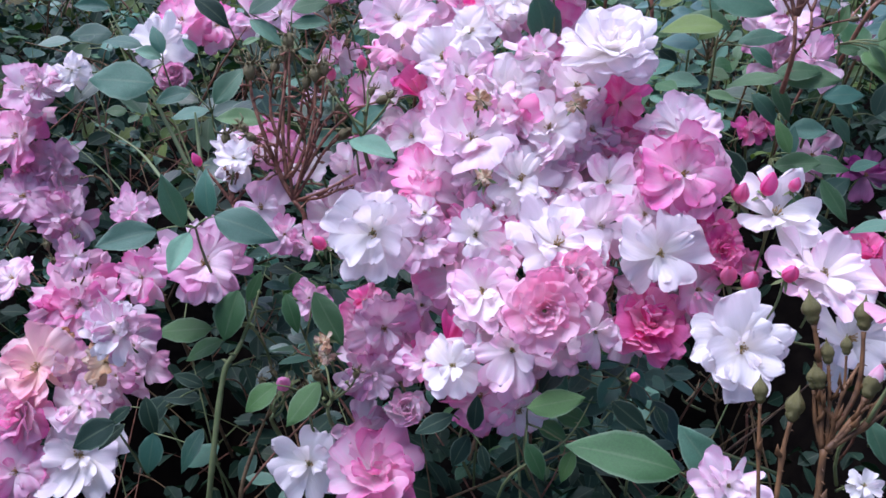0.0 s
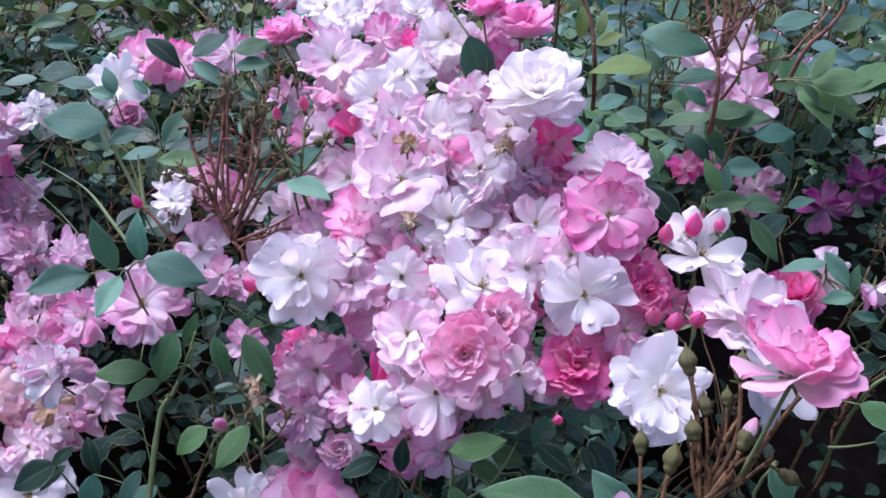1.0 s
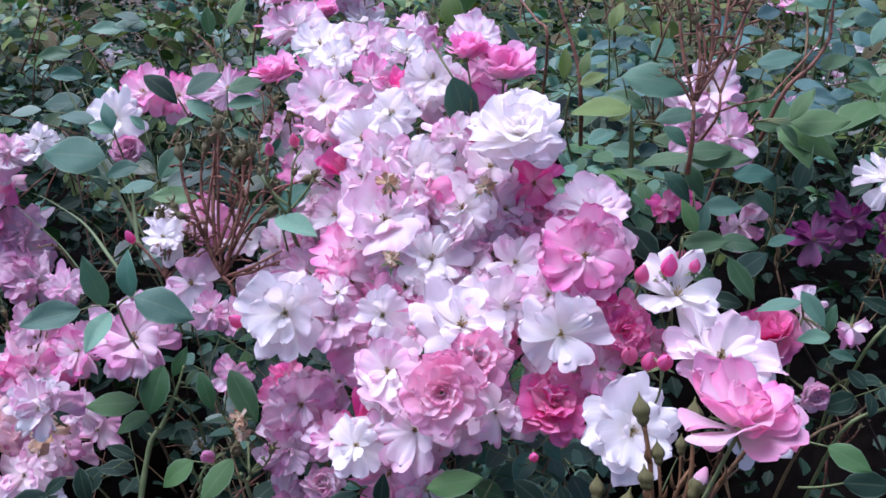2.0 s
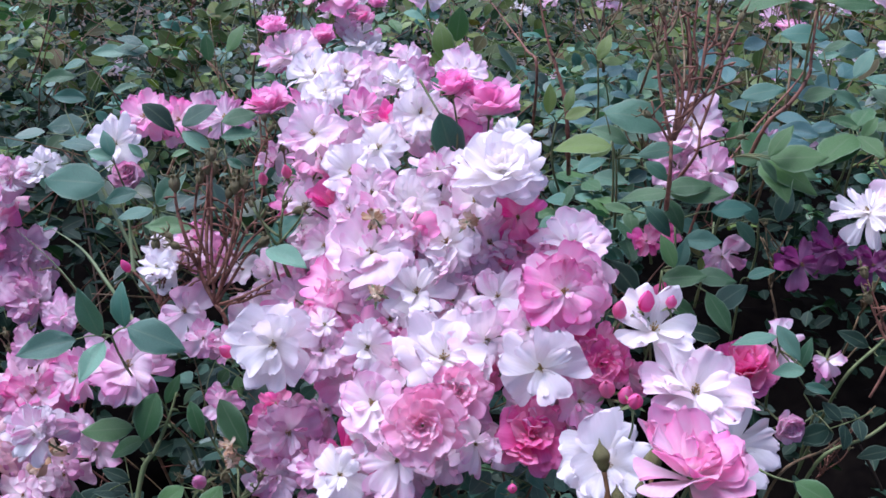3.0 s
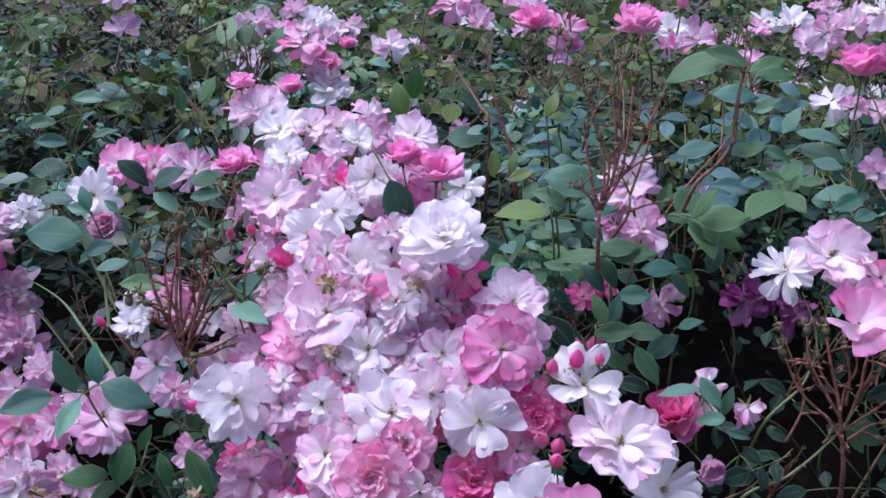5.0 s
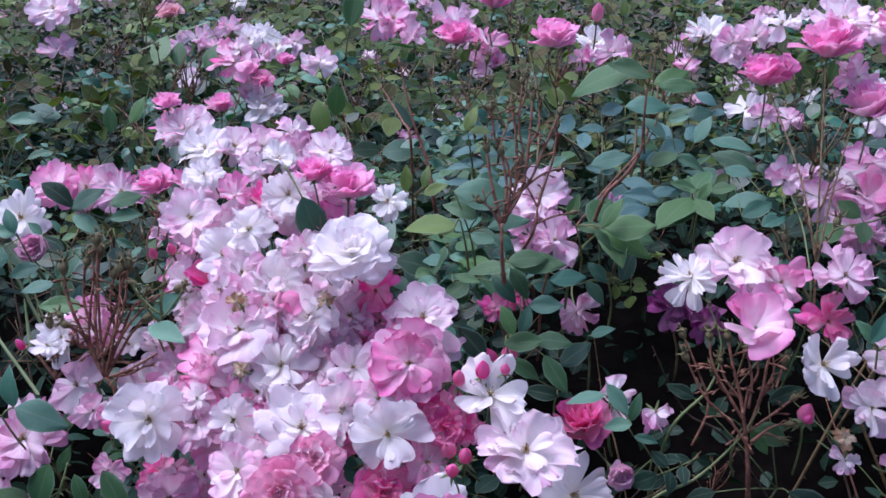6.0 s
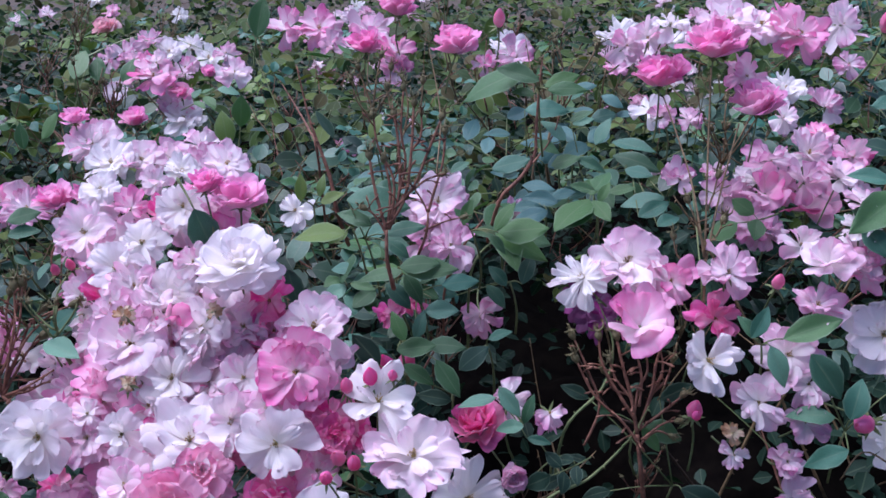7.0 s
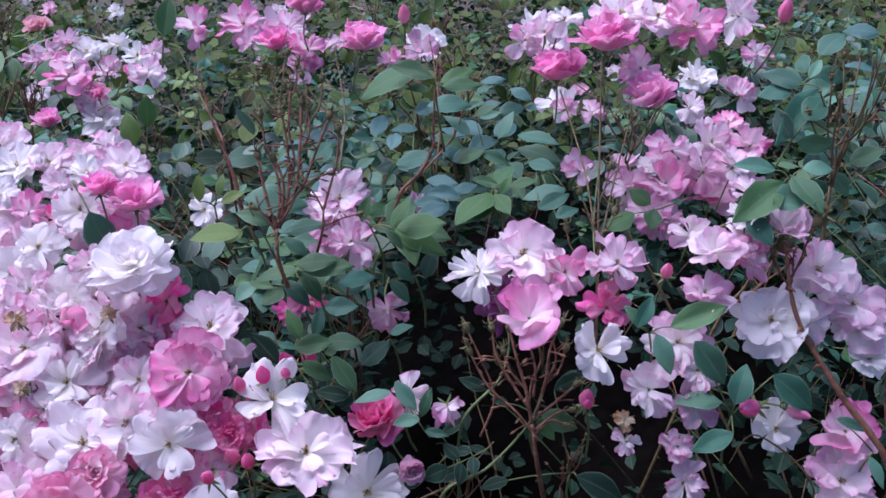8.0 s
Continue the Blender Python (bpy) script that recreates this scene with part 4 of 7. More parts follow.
bloom("white", "loose", 0.088, 0.597, 1.030, 0.034, 0.089, -0.587, 0.805)
bloom("blush", "single", 0.119, 0.611, 1.036, 0.027, 0.12, -0.871, 0.476)
bloom("blush", "loose", 0.037, 0.582, 0.999, 0.027, -0.175, -0.765, 0.619)
bloom("white", "spent", 0.031, 0.573, 0.967, 0.025, -0.265, -0.805, 0.53)
bloom("blush", "spent", 0.058, 0.555, 0.969, 0.029, 0.014, -0.772, 0.635)
bloom("blush", "spent", 0.113, 0.556, 0.983, 0.022, 0.127, -0.948, 0.293)
bloom("white", "single", 0.018, 0.549, 0.959, 0.02, 0.014, -0.772, 0.635)
bloom("white", "single", 0.239, 0.610, 1.053, 0.032, 0.142, -0.418, 0.897)
bloom("blush", "fan", 0.265, 0.576, 1.023, 0.039, 0.075, -0.475, 0.877)
bloom("hot", "cup", 0.319, 0.651, 0.996, 0.026, 0.124, -0.327, 0.937)
bloom("white", "single", 0.311, 0.606, 0.957, 0.036, 0.298, -0.785, 0.543)
bloom("blush", "spent", 0.349, 0.662, 1.017, 0.018, 0.201, -0.752, 0.628)
bloom("lilac", "spent", 0.383, 0.65, 1.01, 0.018, 0.298, -0.785, 0.543)
bloom("lilac", "cup", 0.347, 0.617, 0.969, 0.014, 0.223, -0.955, 0.198)
rose_bud("hot", 0.232, 0.617, 1.069, 0.009, -0.007, -0.38, 0.925)
rose_bud("hot", 0.213, 0.614, 1.063, 0.008, -0.007, -0.38, 0.925)
bloom("hot", "double", 0.202, 0.603, 1.025, 0.016, 0.024, -0.922, 0.386)
rose_bud("hot", 0.206, 0.49, 1.063, 0.007, 0.006, -0.652, 0.758)
bloom("pink", "fan", -0.048, 0.659, 0.925, 0.026, 0.024, -0.922, 0.386)
bloom("blush", "spent", -0.034, 0.637, 0.916, 0.025, 0.014, -0.772, 0.635)
bloom("lilac", "spent", -0.001, 0.569, 0.95, 0.02, 0.014, -0.772, 0.635)
bloom("lilac", "spent", -0.046, 0.613, 0.916, 0.022, 0.014, -0.772, 0.635)
rose_bud("hot", -0.080, 0.637, 1.005, 0.0075, -0.402, -0.61, 0.683)
bloom("lilac", "spent", -0.114, 0.691, 0.987, 0.017, 0.014, -0.772, 0.635)
bloom("lilac", "spent", -0.092, 0.685, 0.982, 0.019, 0.014, -0.772, 0.635)
bloom("lilac", "spent", -0.089, 0.642, 0.957, 0.016, 0.017, -0.829, 0.56)
bloom("lilac", "fan", -0.174, 0.676, 0.968, 0.036, 0.25, -0.55, 0.80)
bloom("pink", "open", -0.237, 0.712, 0.934, 0.023, -0.083, -0.713, 0.696)
bloom("pink", "open", -0.352, 0.859, 0.826, 0.038, 0.01, -0.713, 0.701)
bloom("white", "spent", -0.228, 0.609, 0.942, 0.024, 0.014, -0.772, 0.635)
bloom("lilac", "spent", -0.279, 0.795, 0.818, 0.023, 0.014, -0.772, 0.635)
bloom("pink", "open", -0.138, 0.77, 1.033, 0.024, 0.014, -0.772, 0.635)
bloom("white", "single", -0.155, 0.714, 1.041, 0.014, 0.003, -0.592, 0.806)
bloom("pink", "open", -0.285, 1.086, 1.068, 0.033, -0.17, -0.649, 0.742)
bloom("pink", "open", -0.251, 1.108, 1.059, 0.032, 0.01, -0.713, 0.701)
bloom("lilac", "spent", -0.193, 1.031, 1.083, 0.028, 0.014, -0.772, 0.635)
bloom("white", "single", -0.283, 0.983, 1.065, 0.034, 0.014, -0.772, 0.635)
bloom("lilac", "cup", -0.265, 0.967, 1.032, 0.02, 0.017, -0.829, 0.56)
bloom("white", "spent", -0.424, 1.098, 0.994, 0.028, 0.014, -0.772, 0.635)
bloom("lilac", "spent", -0.455, 1.093, 0.991, 0.023, 0.014, -0.772, 0.635)
bloom("lilac", "spent", -0.453, 1.088, 0.889, 0.035, 0.014, -0.772, 0.635)
bloom("lilac", "spent", -0.428, 1.041, 0.845, 0.038, 0.014, -0.772, 0.635)
bloom("lilac", "spent", -0.237, 0.706, 0.995, 0.02, 0.014, -0.772, 0.635)
bloom("lilac", "spent", -0.353, 0.87, 0.875, 0.023, 0.014, -0.772, 0.635)
rose_bud("hot", -0.092, 0.846, 1.075, 0.007, -0.003, -0.479, 0.878)
rose_bud("hot", -0.062, 0.809, 1.095, 0.007, -0.003, -0.479, 0.878)
bloom("lilac", "spent", 0.281, 0.815, 1.132, 0.025, 0.014, -0.772, 0.635)
bloom("lilac", "spent", 0.286, 0.802, 1.113, 0.022, 0.014, -0.772, 0.635)
bloom("lilac", "spent", 0.335, 0.802, 1.028, 0.024, 0.039, -0.989, -0.143)
bloom("hot", "spent", 0.247, 0.715, 1.077, 0.013, 0.017, -0.829, 0.56)
bloom("blush", "fan", 0.294, 0.813, 1.149, 0.029, -0.037, -0.717, 0.697)
bloom("lilac", "spent", 0.304, 0.764, 1.123, 0.025, -0.044, -0.775, 0.63)
bloom("pink", "open", -0.085, 1.279, 1.187, 0.035, 0.001, -0.301, 0.954)
bloom("pink", "cup", -0.045, 1.267, 1.158, 0.019, 0.001, -0.301, 0.954)
bloom("pink", "open", 0.122, 1.562, 1.203, 0.04, -0.026, -0.597, 0.802)
bloom("candy", "cup", 0.219, 1.106, 1.245, 0.029, 0.025, -0.006, 1)
bloom("candy", "cup", 0.322, 1.001, 1.261, 0.032, 0.063, -0.009, 0.998)
bloom("pink", "spent", 0.352, 0.979, 1.248, 0.013, -0.044, -0.775, 0.63)
bloom("candy", "cup", 0.26, 1.051, 1.295, 0.027, 0.025, -0.006, 1)
bloom("lilac", "spent", 0.253, 1.063, 1.225, 0.021, -0.044, -0.775, 0.63)
bloom("candy", "cup", -0.046, 1.472, 1.145, 0.017, 0.025, -0.006, 1)
bloom("candy", "cup", 0.549, 0.814, 1.286, 0.033, 0.025, -0.006, 1)
bloom("candy", "cup", 0.514, 0.864, 1.249, 0.031, 0.025, -0.006, 1)
bloom("candy", "cup", 0.589, 0.797, 1.235, 0.030, 0.025, -0.006, 1)
bloom("pink", "spent", 0.591, 0.837, 1.258, 0.022, -0.044, -0.775, 0.63)
bloom("pink", "fan", 0.666, 0.911, 1.286, 0.034, 0.061, -0.544, 0.837)
bloom("blush", "open", 0.628, 0.916, 1.295, 0.029, -0.02, -0.539, 0.842)
bloom("blush", "open", 0.569, 0.837, 1.312, 0.028, -0.015, -0.485, 0.875)
bloom("white", "spent", 0.519, 0.856, 1.306, 0.020, -0.015, -0.485, 0.875)
bloom("lilac", "spent", 0.487, 0.894, 1.279, 0.02, -0.044, -0.775, 0.63)
bloom("blush", "spent", 0.504, 0.88, 1.289, 0.019, -0.044, -0.775, 0.63)
bloom("lilac", "spent", 0.534, 0.92, 1.201, 0.018, -0.175, -0.245, 0.953)
bloom("lilac", "spent", 0.567, 0.928, 1.194, 0.016, 0.136, -0.44, 0.888)
bloom("white", "open", 0.759, 1.161, 1.173, 0.026, 0.061, -0.544, 0.837)
bloom("lilac", "spent", 0.842, 1.221, 1.133, 0.030, -0.037, -0.717, 0.697)
bloom("blush", "spent", 0.708, 1.03, 1.167, 0.022, -0.044, -0.775, 0.63)
bloom("lilac", "spent", 0.824, 1.131, 1.208, 0.020, -0.044, -0.775, 0.63)
rose_bud("hot", 0.793, 0.986, 1.282, 0.013, -0.006, -0.385, 0.923)
bloom("blush", "spent", 0.732, 0.962, 1.285, 0.028, -0.044, -0.775, 0.63)
bloom("lilac", "spent", 0.645, 0.895, 1.159, 0.026, -0.175, -0.245, 0.953)
bloom("blush", "fan", 0.705, 0.94, 1.15, 0.029, -0.02, -0.539, 0.842)
bloom("pink", "spent", 0.72, 0.868, 1.167, 0.024, -0.031, -0.656, 0.754)
bloom("lilac", "spent", 0.616, 0.889, 1.115, 0.025, -0.031, -0.656, 0.754)
bloom("pink", "goblet", 0.684, 0.88, 1.109, 0.036, -0.015, -0.485, 0.875)
bloom("lilac", "fan", 0.622, 0.825, 1.106, 0.022, 0.136, -0.44, 0.888)
bloom("blush", "fan", 0.654, 0.697, 1.178, 0.019, 0.012, -0.169, 0.986)
bloom("pink", "spent", 0.665, 0.91, 1.122, 0.022, -0.026, -0.597, 0.802)
bloom("lilac", "spent", 0.63, 1.038, 1.097, 0.020, -0.175, -0.245, 0.953)
bloom("blush", "fan", 0.459, 0.723, 1.12, 0.036, -0.131, -0.472, 0.872)
bloom("white", "star", 0.417, 0.713, 1.11, 0.028, -0.338, -0.338, 0.878)
bloom("pink", "spent", 0.494, 0.702, 1.108, 0.024, -0.031, -0.656, 0.754)
bloom("lilac", "spent", 0.531, 0.664, 1.132, 0.027, 0.133, -0.392, 0.91)
bloom("pink", "goblet", 0.45, 0.628, 1.104, 0.031, -0.006, -0.385, 0.923)
bloom("blush", "spent", 0.481, 0.745, 1.096, 0.025, 0.143, -0.601, 0.786)
bloom("hot", "spent", 0.524, 0.666, 1.087, 0.023, -0.056, -0.881, 0.471)
bloom("white", "single", 0.508, 0.624, 1.07, 0.031, 0.048, -0.834, 0.549)
bloom("blush", "spent", 0.551, 0.619, 1.032, 0.026, -0.05, -0.831, 0.554)
bloom("blush", "fan", 0.581, 0.643, 1.063, 0.028, -0.037, -0.717, 0.697)
bloom("blush", "spent", 0.595, 0.628, 1.043, 0.021, -0.044, -0.775, 0.63)
bloom("lilac", "spent", 0.588, 0.61, 1.018, 0.019, -0.044, -0.775, 0.63)
bloom("lilac", "spent", 0.572, 0.598, 0.988, 0.017, -0.044, -0.775, 0.63)
bloom("lilac", "spent", 0.576, 0.588, 0.958, 0.022, -0.044, -0.775, 0.63)
bloom("blush", "goblet", 0.615, 0.667, 1.137, 0.027, -0.242, -0.454, 0.857)
bloom("lilac", "fan", 0.606, 0.655, 1.103, 0.024, 0.136, -0.44, 0.888)
bloom("pink", "spent", 0.651, 0.676, 1.126, 0.025, -0.037, -0.717, 0.697)
bloom("blush", "goblet", 0.683, 0.685, 1.145, 0.028, 0.064, -0.39, 0.919)
bloom("blush", "fan", 0.648, 0.683, 1.137, 0.024, -0.015, -0.485, 0.875)
rose_bud("hot", 0.576, 0.671, 1.117, 0.008, -0.015, -0.485, 0.875)
bloom("white", "open", 0.67, 0.662, 1.069, 0.034, -0.317, -0.724, 0.612)
bloom("blush", "fan", 0.72, 0.689, 1.103, 0.034, 0.055, -0.721, 0.691)
bloom("blush", "open", 0.756, 0.687, 1.068, 0.029, 0.145, -0.718, 0.68)
bloom("blush", "spent", 0.707, 0.67, 1.06, 0.022, -0.044, -0.775, 0.63)
bloom("blush", "spent", 0.76, 0.681, 1.051, 0.029, -0.044, -0.775, 0.63)
bloom("white", "single", 0.768, 0.666, 1.021, 0.021, -0.044, -0.775, 0.63)
bloom("white", "single", 0.662, 0.61, 0.99, 0.023, -0.07, -0.979, 0.192)
bloom("pink", "goblet", 0.735, 0.628, 0.973, 0.032, -0.026, -0.597, 0.802)
bloom("blush", "fan", 0.725, 0.606, 0.936, 0.035, -0.026, -0.597, 0.802)
rose_bud("hot", 0.498, 0.615, 1.024, 0.006, -0.031, -0.656, 0.754)
rose_bud("hot", 0.205, 0.588, 1.013, 0.009, -0.19, -0.561, 0.806)
rose_bud("hot", 0.218, 0.582, 1.012, 0.0085, 0.054, -0.452, 0.89)
bloom("hot", "spent", 0.198, 0.611, 1.038, 0.02, -0.009, -0.911, 0.412)
bloom("pink", "spent", -0.004, 0.667, 1.035, 0.018, -0.017, -0.754, 0.657)
bloom("hot", "spent", -0.047, 0.650, 0.951, 0.014, -0.009, -0.911, 0.412)
bloom("hot", "spent", 0.093, 0.683, 1.044, 0.015, -0.009, -0.911, 0.412)
bloom("hot", "spent", 0.265, 0.744, 1.074, 0.015, 0.26, -0.724, 0.639)
rose_bud("hot", 0.139, 0.541, 0.959, 0.005, -0.017, -0.754, 0.657)
bloom("blush", "fan", 0.683, 0.813, 1.164, 0.024, 0.117, -0.176, 0.977)
bloom("white", "fan", 0.638, 0.905, 1.131, 0.025, 0.007, -0.229, 0.973)
bloom("blush", "spent", 0.608, 0.708, 1.137, 0.022, -0.015, -0.485, 0.875)
bloom("white", "fan", 0.648, 0.688, 1.158, 0.02, 0.009, -0.198, 0.98)
bloom("pink", "fan", 0.788, 1.113, 1.123, 0.023, 0.004, -0.263, 0.965)
rose_bud("hot", 0.25, 0.618, 1.069, 0.006, -0.015, -0.485, 0.875)
bloom("plum", "spent", 0.482, 1.002, 0.942, 0.033, 0.01, -0.713, 0.701)
bloom("plum", "spent", 0.442, 0.822, 1.034, 0.023, 0.01, -0.713, 0.701)
bloom("plum", "spent", 0.443, 0.741, 1.052, 0.022, 0.014, -0.772, 0.635)
bloom("blush", "open", -0.36, 1.367, 1.246, 0.035, -0.007, -0.605, 0.796)
bloom("lilac", "spent", -0.215, 1.607, 1.162, 0.028, -0.005, -0.547, 0.837)
bloom("white", "open", -0.081, 1.37, 1.202, 0.024, -0.005, -0.547, 0.837)
bloom("white", "single", -0.113, 1.8, 1.115, 0.032, -0.005, -0.547, 0.837)
bloom("blush", "spent", 0.044, 1.187, 1.205, 0.023, -0.005, -0.547, 0.837)
bloom("lilac", "spent", -0.11, 1.376, 1.218, 0.022, -0.005, -0.547, 0.837)
bloom("lilac", "spent", -0.123, 1.321, 1.199, 0.021, -0.005, -0.547, 0.837)
bloom("blush", "spent", -0.081, 1.291, 1.2, 0.02, -0.007, -0.605, 0.796)
bloom("white", "spent", -0.119, 1.683, 1.158, 0.027, -0.005, -0.547, 0.837)
bloom("lilac", "spent", -0.071, 1.751, 1.131, 0.027, -0.005, -0.547, 0.837)
bloom("lilac", "spent", -0.078, 1.446, 1.164, 0.021, -0.007, -0.605, 0.796)
bloom("lilac", "spent", -0.272, 1.701, 1.132, 0.025, -0.005, -0.547, 0.837)
bloom("lilac", "spent", -0.355, 1.348, 1.189, 0.026, -0.005, -0.547, 0.837)
bloom("peach", "cup", -0.417, 2.188, 1.112, 0.033, 0.005, -0.083, 0.997)
bloom("lilac", "spent", 0.162, 1.322, 1.212, 0.021, -0.012, -0.782, 0.623)
bloom("pink", "spent", 0.128, 1.088, 1.275, 0.027, -0.008, -0.664, 0.748)
rose_bud("hot", 0.37, 1.007, 1.291, 0.01, -0.002, -0.394, 0.919)
bloom("lilac", "spent", 0.387, 0.987, 1.254, 0.023, -0.007, -0.605, 0.796)

rose_bud("hot", 0.630, 0.598, 1.021, 0.012, -0.6, -0.5, 0.3)
rose_bud("hot", 0.670, 0.593, 1.017, 0.009, 0.8, -0.5, -0.2)
rose_bud("hot", 0.499, 0.624, 1.024, 0.010, 0, -0.4, 0.9)
bloom("white", "star", -0.462, 1.091, 0.982, 0.030, -0.2, -0.7, 0.6)
bloom("white", "spent", -0.406, 1.060, 1.012, 0.020, -0.1, -0.8, 0.3)
rose_bud("hot", -0.190, 0.737, 1.029, 0.006, -0.3, -0.3, 0.9)
rose_bud("hot", 0.242, 0.701, 1.033, 0.012, -0.2, -0.4, 0.9)
rose_bud("hot", 0.261, 0.712, 1.032, 0.011, 0.2, -0.4, 0.9)
bloom("white", "spent", -0.162, 0.758, 1.027, 0.026, -0.3, -0.6, 0.7)
bloom("pink", "open", -0.155, 0.820, 1.019, 0.022, 0.1, -0.6, 0.7)

bloom("lilac", "fan", -0.030, 0.617, 0.946, 0.027, 0.2, -0.8, 0.3)
bloom("lilac", "spent", -0.008, 0.614, 0.926, 0.022, 0.3, -0.8, 0.4)
bloom("lilac", "fan", -0.040, 0.607, 0.912, 0.020, -0.2, -0.9, 0.2)
bloom("blush", "single", -0.038, 0.757, 1.084, 0.020, -0.3, -0.8, 0.5)
bloom("lilac", "spent", -0.092, 0.896, 1.080, 0.022, -0.2, -0.7, 0.6)
bloom("blush", "spent", -0.039, 0.814, 1.091, 0.020, -0.4, -0.7, 0.5)
bloom("blush", "single", -0.017, 0.725, 1.060, 0.022, -0.4, -0.7, 0.5)
bloom("lilac", "spent", 0.595, 0.880, 1.123, 0.026, -0.1, -0.7, 0.6)
bloom("pink", "goblet", 0.631, 0.861, 1.133, 0.028, 0.1, -0.5, 0.8)
bloom("lilac", "spent", 0.531, 0.825, 1.162, 0.019, -0.1, -0.6, 0.7)
bloom("lilac", "spent", 0.672, 0.862, 1.143, 0.026, 0.1, -0.6, 0.7)
bloom("lilac", "fan", 0.606, 0.831, 1.111, 0.026, 0, -0.6, 0.8)
bloom("lilac", "star", 0.368, 0.831, 1.125, 0.020, 0.1, -0.8, 0.5)
bloom("white", "single", 0.141, 0.934, 1.102, 0.022, -0.2, -0.7, 0.6)
bloom("white", "open", 0.402, 1.211, 1.224, 0.028, 0, -0.6, 0.8)
bloom("white", "spent", 0.540, 1.167, 1.244, 0.030, 0, -0.6, 0.8)
bloom("blush", "open", 0.551, 1.108, 1.234, 0.026, 0, -0.6, 0.8)
bloom("white", "spent", 0.537, 0.983, 1.193, 0.026, 0, -0.6, 0.8)
bloom("lilac", "spent", 0.220, 1.271, 1.242, 0.030, 0, -0.6, 0.8)

# ---- single leaves in front ----
bloom("blush", "spent", -0.070, 0.753, 1.018, 0.022, -0.2, -0.7, 0.6)
bloom("lilac", "spent", -0.041, 0.707, 1.016, 0.022, -0.3, -0.8, 0.4)
bloom("blush", "single", -0.046, 0.771, 1.059, 0.020, -0.4, -0.8, 0.4)
bloom("hot", "spent", -0.056, 0.825, 1.032, 0.022, -0.2, -0.8, 0.4)
bloom("pink", "spent", 0.227, 0.632, 1.002, 0.020, 0.0, -0.8, 0.5)
leaf_through("teal", (0.691, 0.704, 1.183), (0.681, 0.694, 1.184), (0.626, 0.658, 1.166), (0.688, 0.695, 1.189), (0.702, 0.656, 1.174), (0.678, 0.708, 1.191), (0.643, 0.713, 1.199), (0.702, 0.706, 1.191), (0.732, 0.706, 1.195))
leaf_through("teal", (0.723, 0.772, 1.250), (0.735, 0.760, 1.248), (0.686, 0.719, 1.220), (0.726, 0.772, 1.250), (0.688, 0.780, 1.263), (0.713, 0.771, 1.245), (0.680, 0.763, 1.246), (0.730, 0.774, 1.255), (0.743, 0.781, 1.273))
leaf_through("blue", (0.428, 0.938, 1.157), (0.447, 0.939, 1.169), (0.423, 0.968, 1.186), (0.461, 0.937, 1.168), (0.490, 0.961, 1.183), (0.430, 0.937, 1.168), (0.402, 0.949, 1.179), (0.402, 0.903, 1.157), (0.425, 0.922, 1.169), (0.411, 0.895, 1.154), (0.444, 0.907, 1.164), (0.458, 0.933, 1.167), (0.431, 0.911, 1.166))
leaf_through("green", (0.454, 0.871, 1.135), (0.453, 0.851, 1.141), (0.427, 0.856, 1.148), (0.451, 0.851, 1.141), (0.472, 0.877, 1.155), (0.466, 0.849, 1.140), (0.494, 0.848, 1.146), (0.448, 0.845, 1.139), (0.453, 0.871, 1.153), (0.445, 0.837, 1.137), (0.405, 0.794, 1.132), (0.448, 0.835, 1.137), (0.457, 0.796, 1.132))
leaf_through("blue", (0.392, 0.861, 1.132), (0.413, 0.833, 1.136), (0.379, 0.843, 1.145), (0.407, 0.844, 1.139), (0.432, 0.845, 1.145), (0.381, 0.865, 1.145), (0.413, 0.859, 1.149), (0.396, 0.829, 1.135), (0.365, 0.821, 1.139), (0.401, 0.819, 1.133), (0.367, 0.800, 1.134))
leaf_through("blue", (0.369, 0.912, 1.148), (0.360, 0.891, 1.153), (0.387, 0.906, 1.164), (0.348, 0.920, 1.163), (0.356, 0.950, 1.179), (0.330, 0.946, 1.171), (0.343, 0.980, 1.190), (0.377, 0.984, 1.185), (0.404, 0.992, 1.195), (0.363, 0.879, 1.150), (0.380, 0.880, 1.156))
leaf_through("teal", (0.444, 1.015, 1.185), (0.426, 0.986, 1.186), (0.458, 0.991, 1.194), (0.456, 1.004, 1.193), (0.412, 1.003, 1.199), (0.470, 0.976, 1.183), (0.502, 0.985, 1.192), (0.448, 0.969, 1.180), (0.473, 0.972, 1.187), (0.450, 1.012, 1.197), (0.472, 1.027, 1.209))
leaf_through("teal", (0.502, 0.917, 1.149), (0.486, 0.936, 1.168), (0.528, 0.910, 1.165), (0.482, 0.912, 1.160), (0.527, 0.890, 1.158), (0.490, 0.887, 1.152), (0.515, 0.870, 1.152), (0.487, 0.806, 1.129), (0.522, 0.824, 1.139), (0.520, 0.838, 1.137), (0.478, 0.826, 1.140), (0.502, 0.789, 1.125), (0.528, 0.806, 1.134))
leaf_through("teal", (0.296, 0.914, 1.149), (0.263, 0.906, 1.158), (0.286, 0.933, 1.173), (0.310, 0.888, 1.153), (0.330, 0.900, 1.162), (0.233, 0.857, 1.144), (0.260, 0.870, 1.153))
leaf_through("green", (0.349, 0.809, 1.119), (0.340, 0.795, 1.127), (0.366, 0.830, 1.141), (0.344, 0.789, 1.126), (0.396, 0.770, 1.127), (0.353, 0.785, 1.125), (0.361, 0.736, 1.120), (0.351, 0.787, 1.125), (0.325, 0.779, 1.129))
leaf_through("blue", (0.817, 0.819, 1.247), (0.811, 0.811, 1.251), (0.783, 0.816, 1.261), (0.811, 0.807, 1.244), (0.781, 0.795, 1.234), (0.817, 0.824, 1.284), (0.787, 0.829, 1.292))
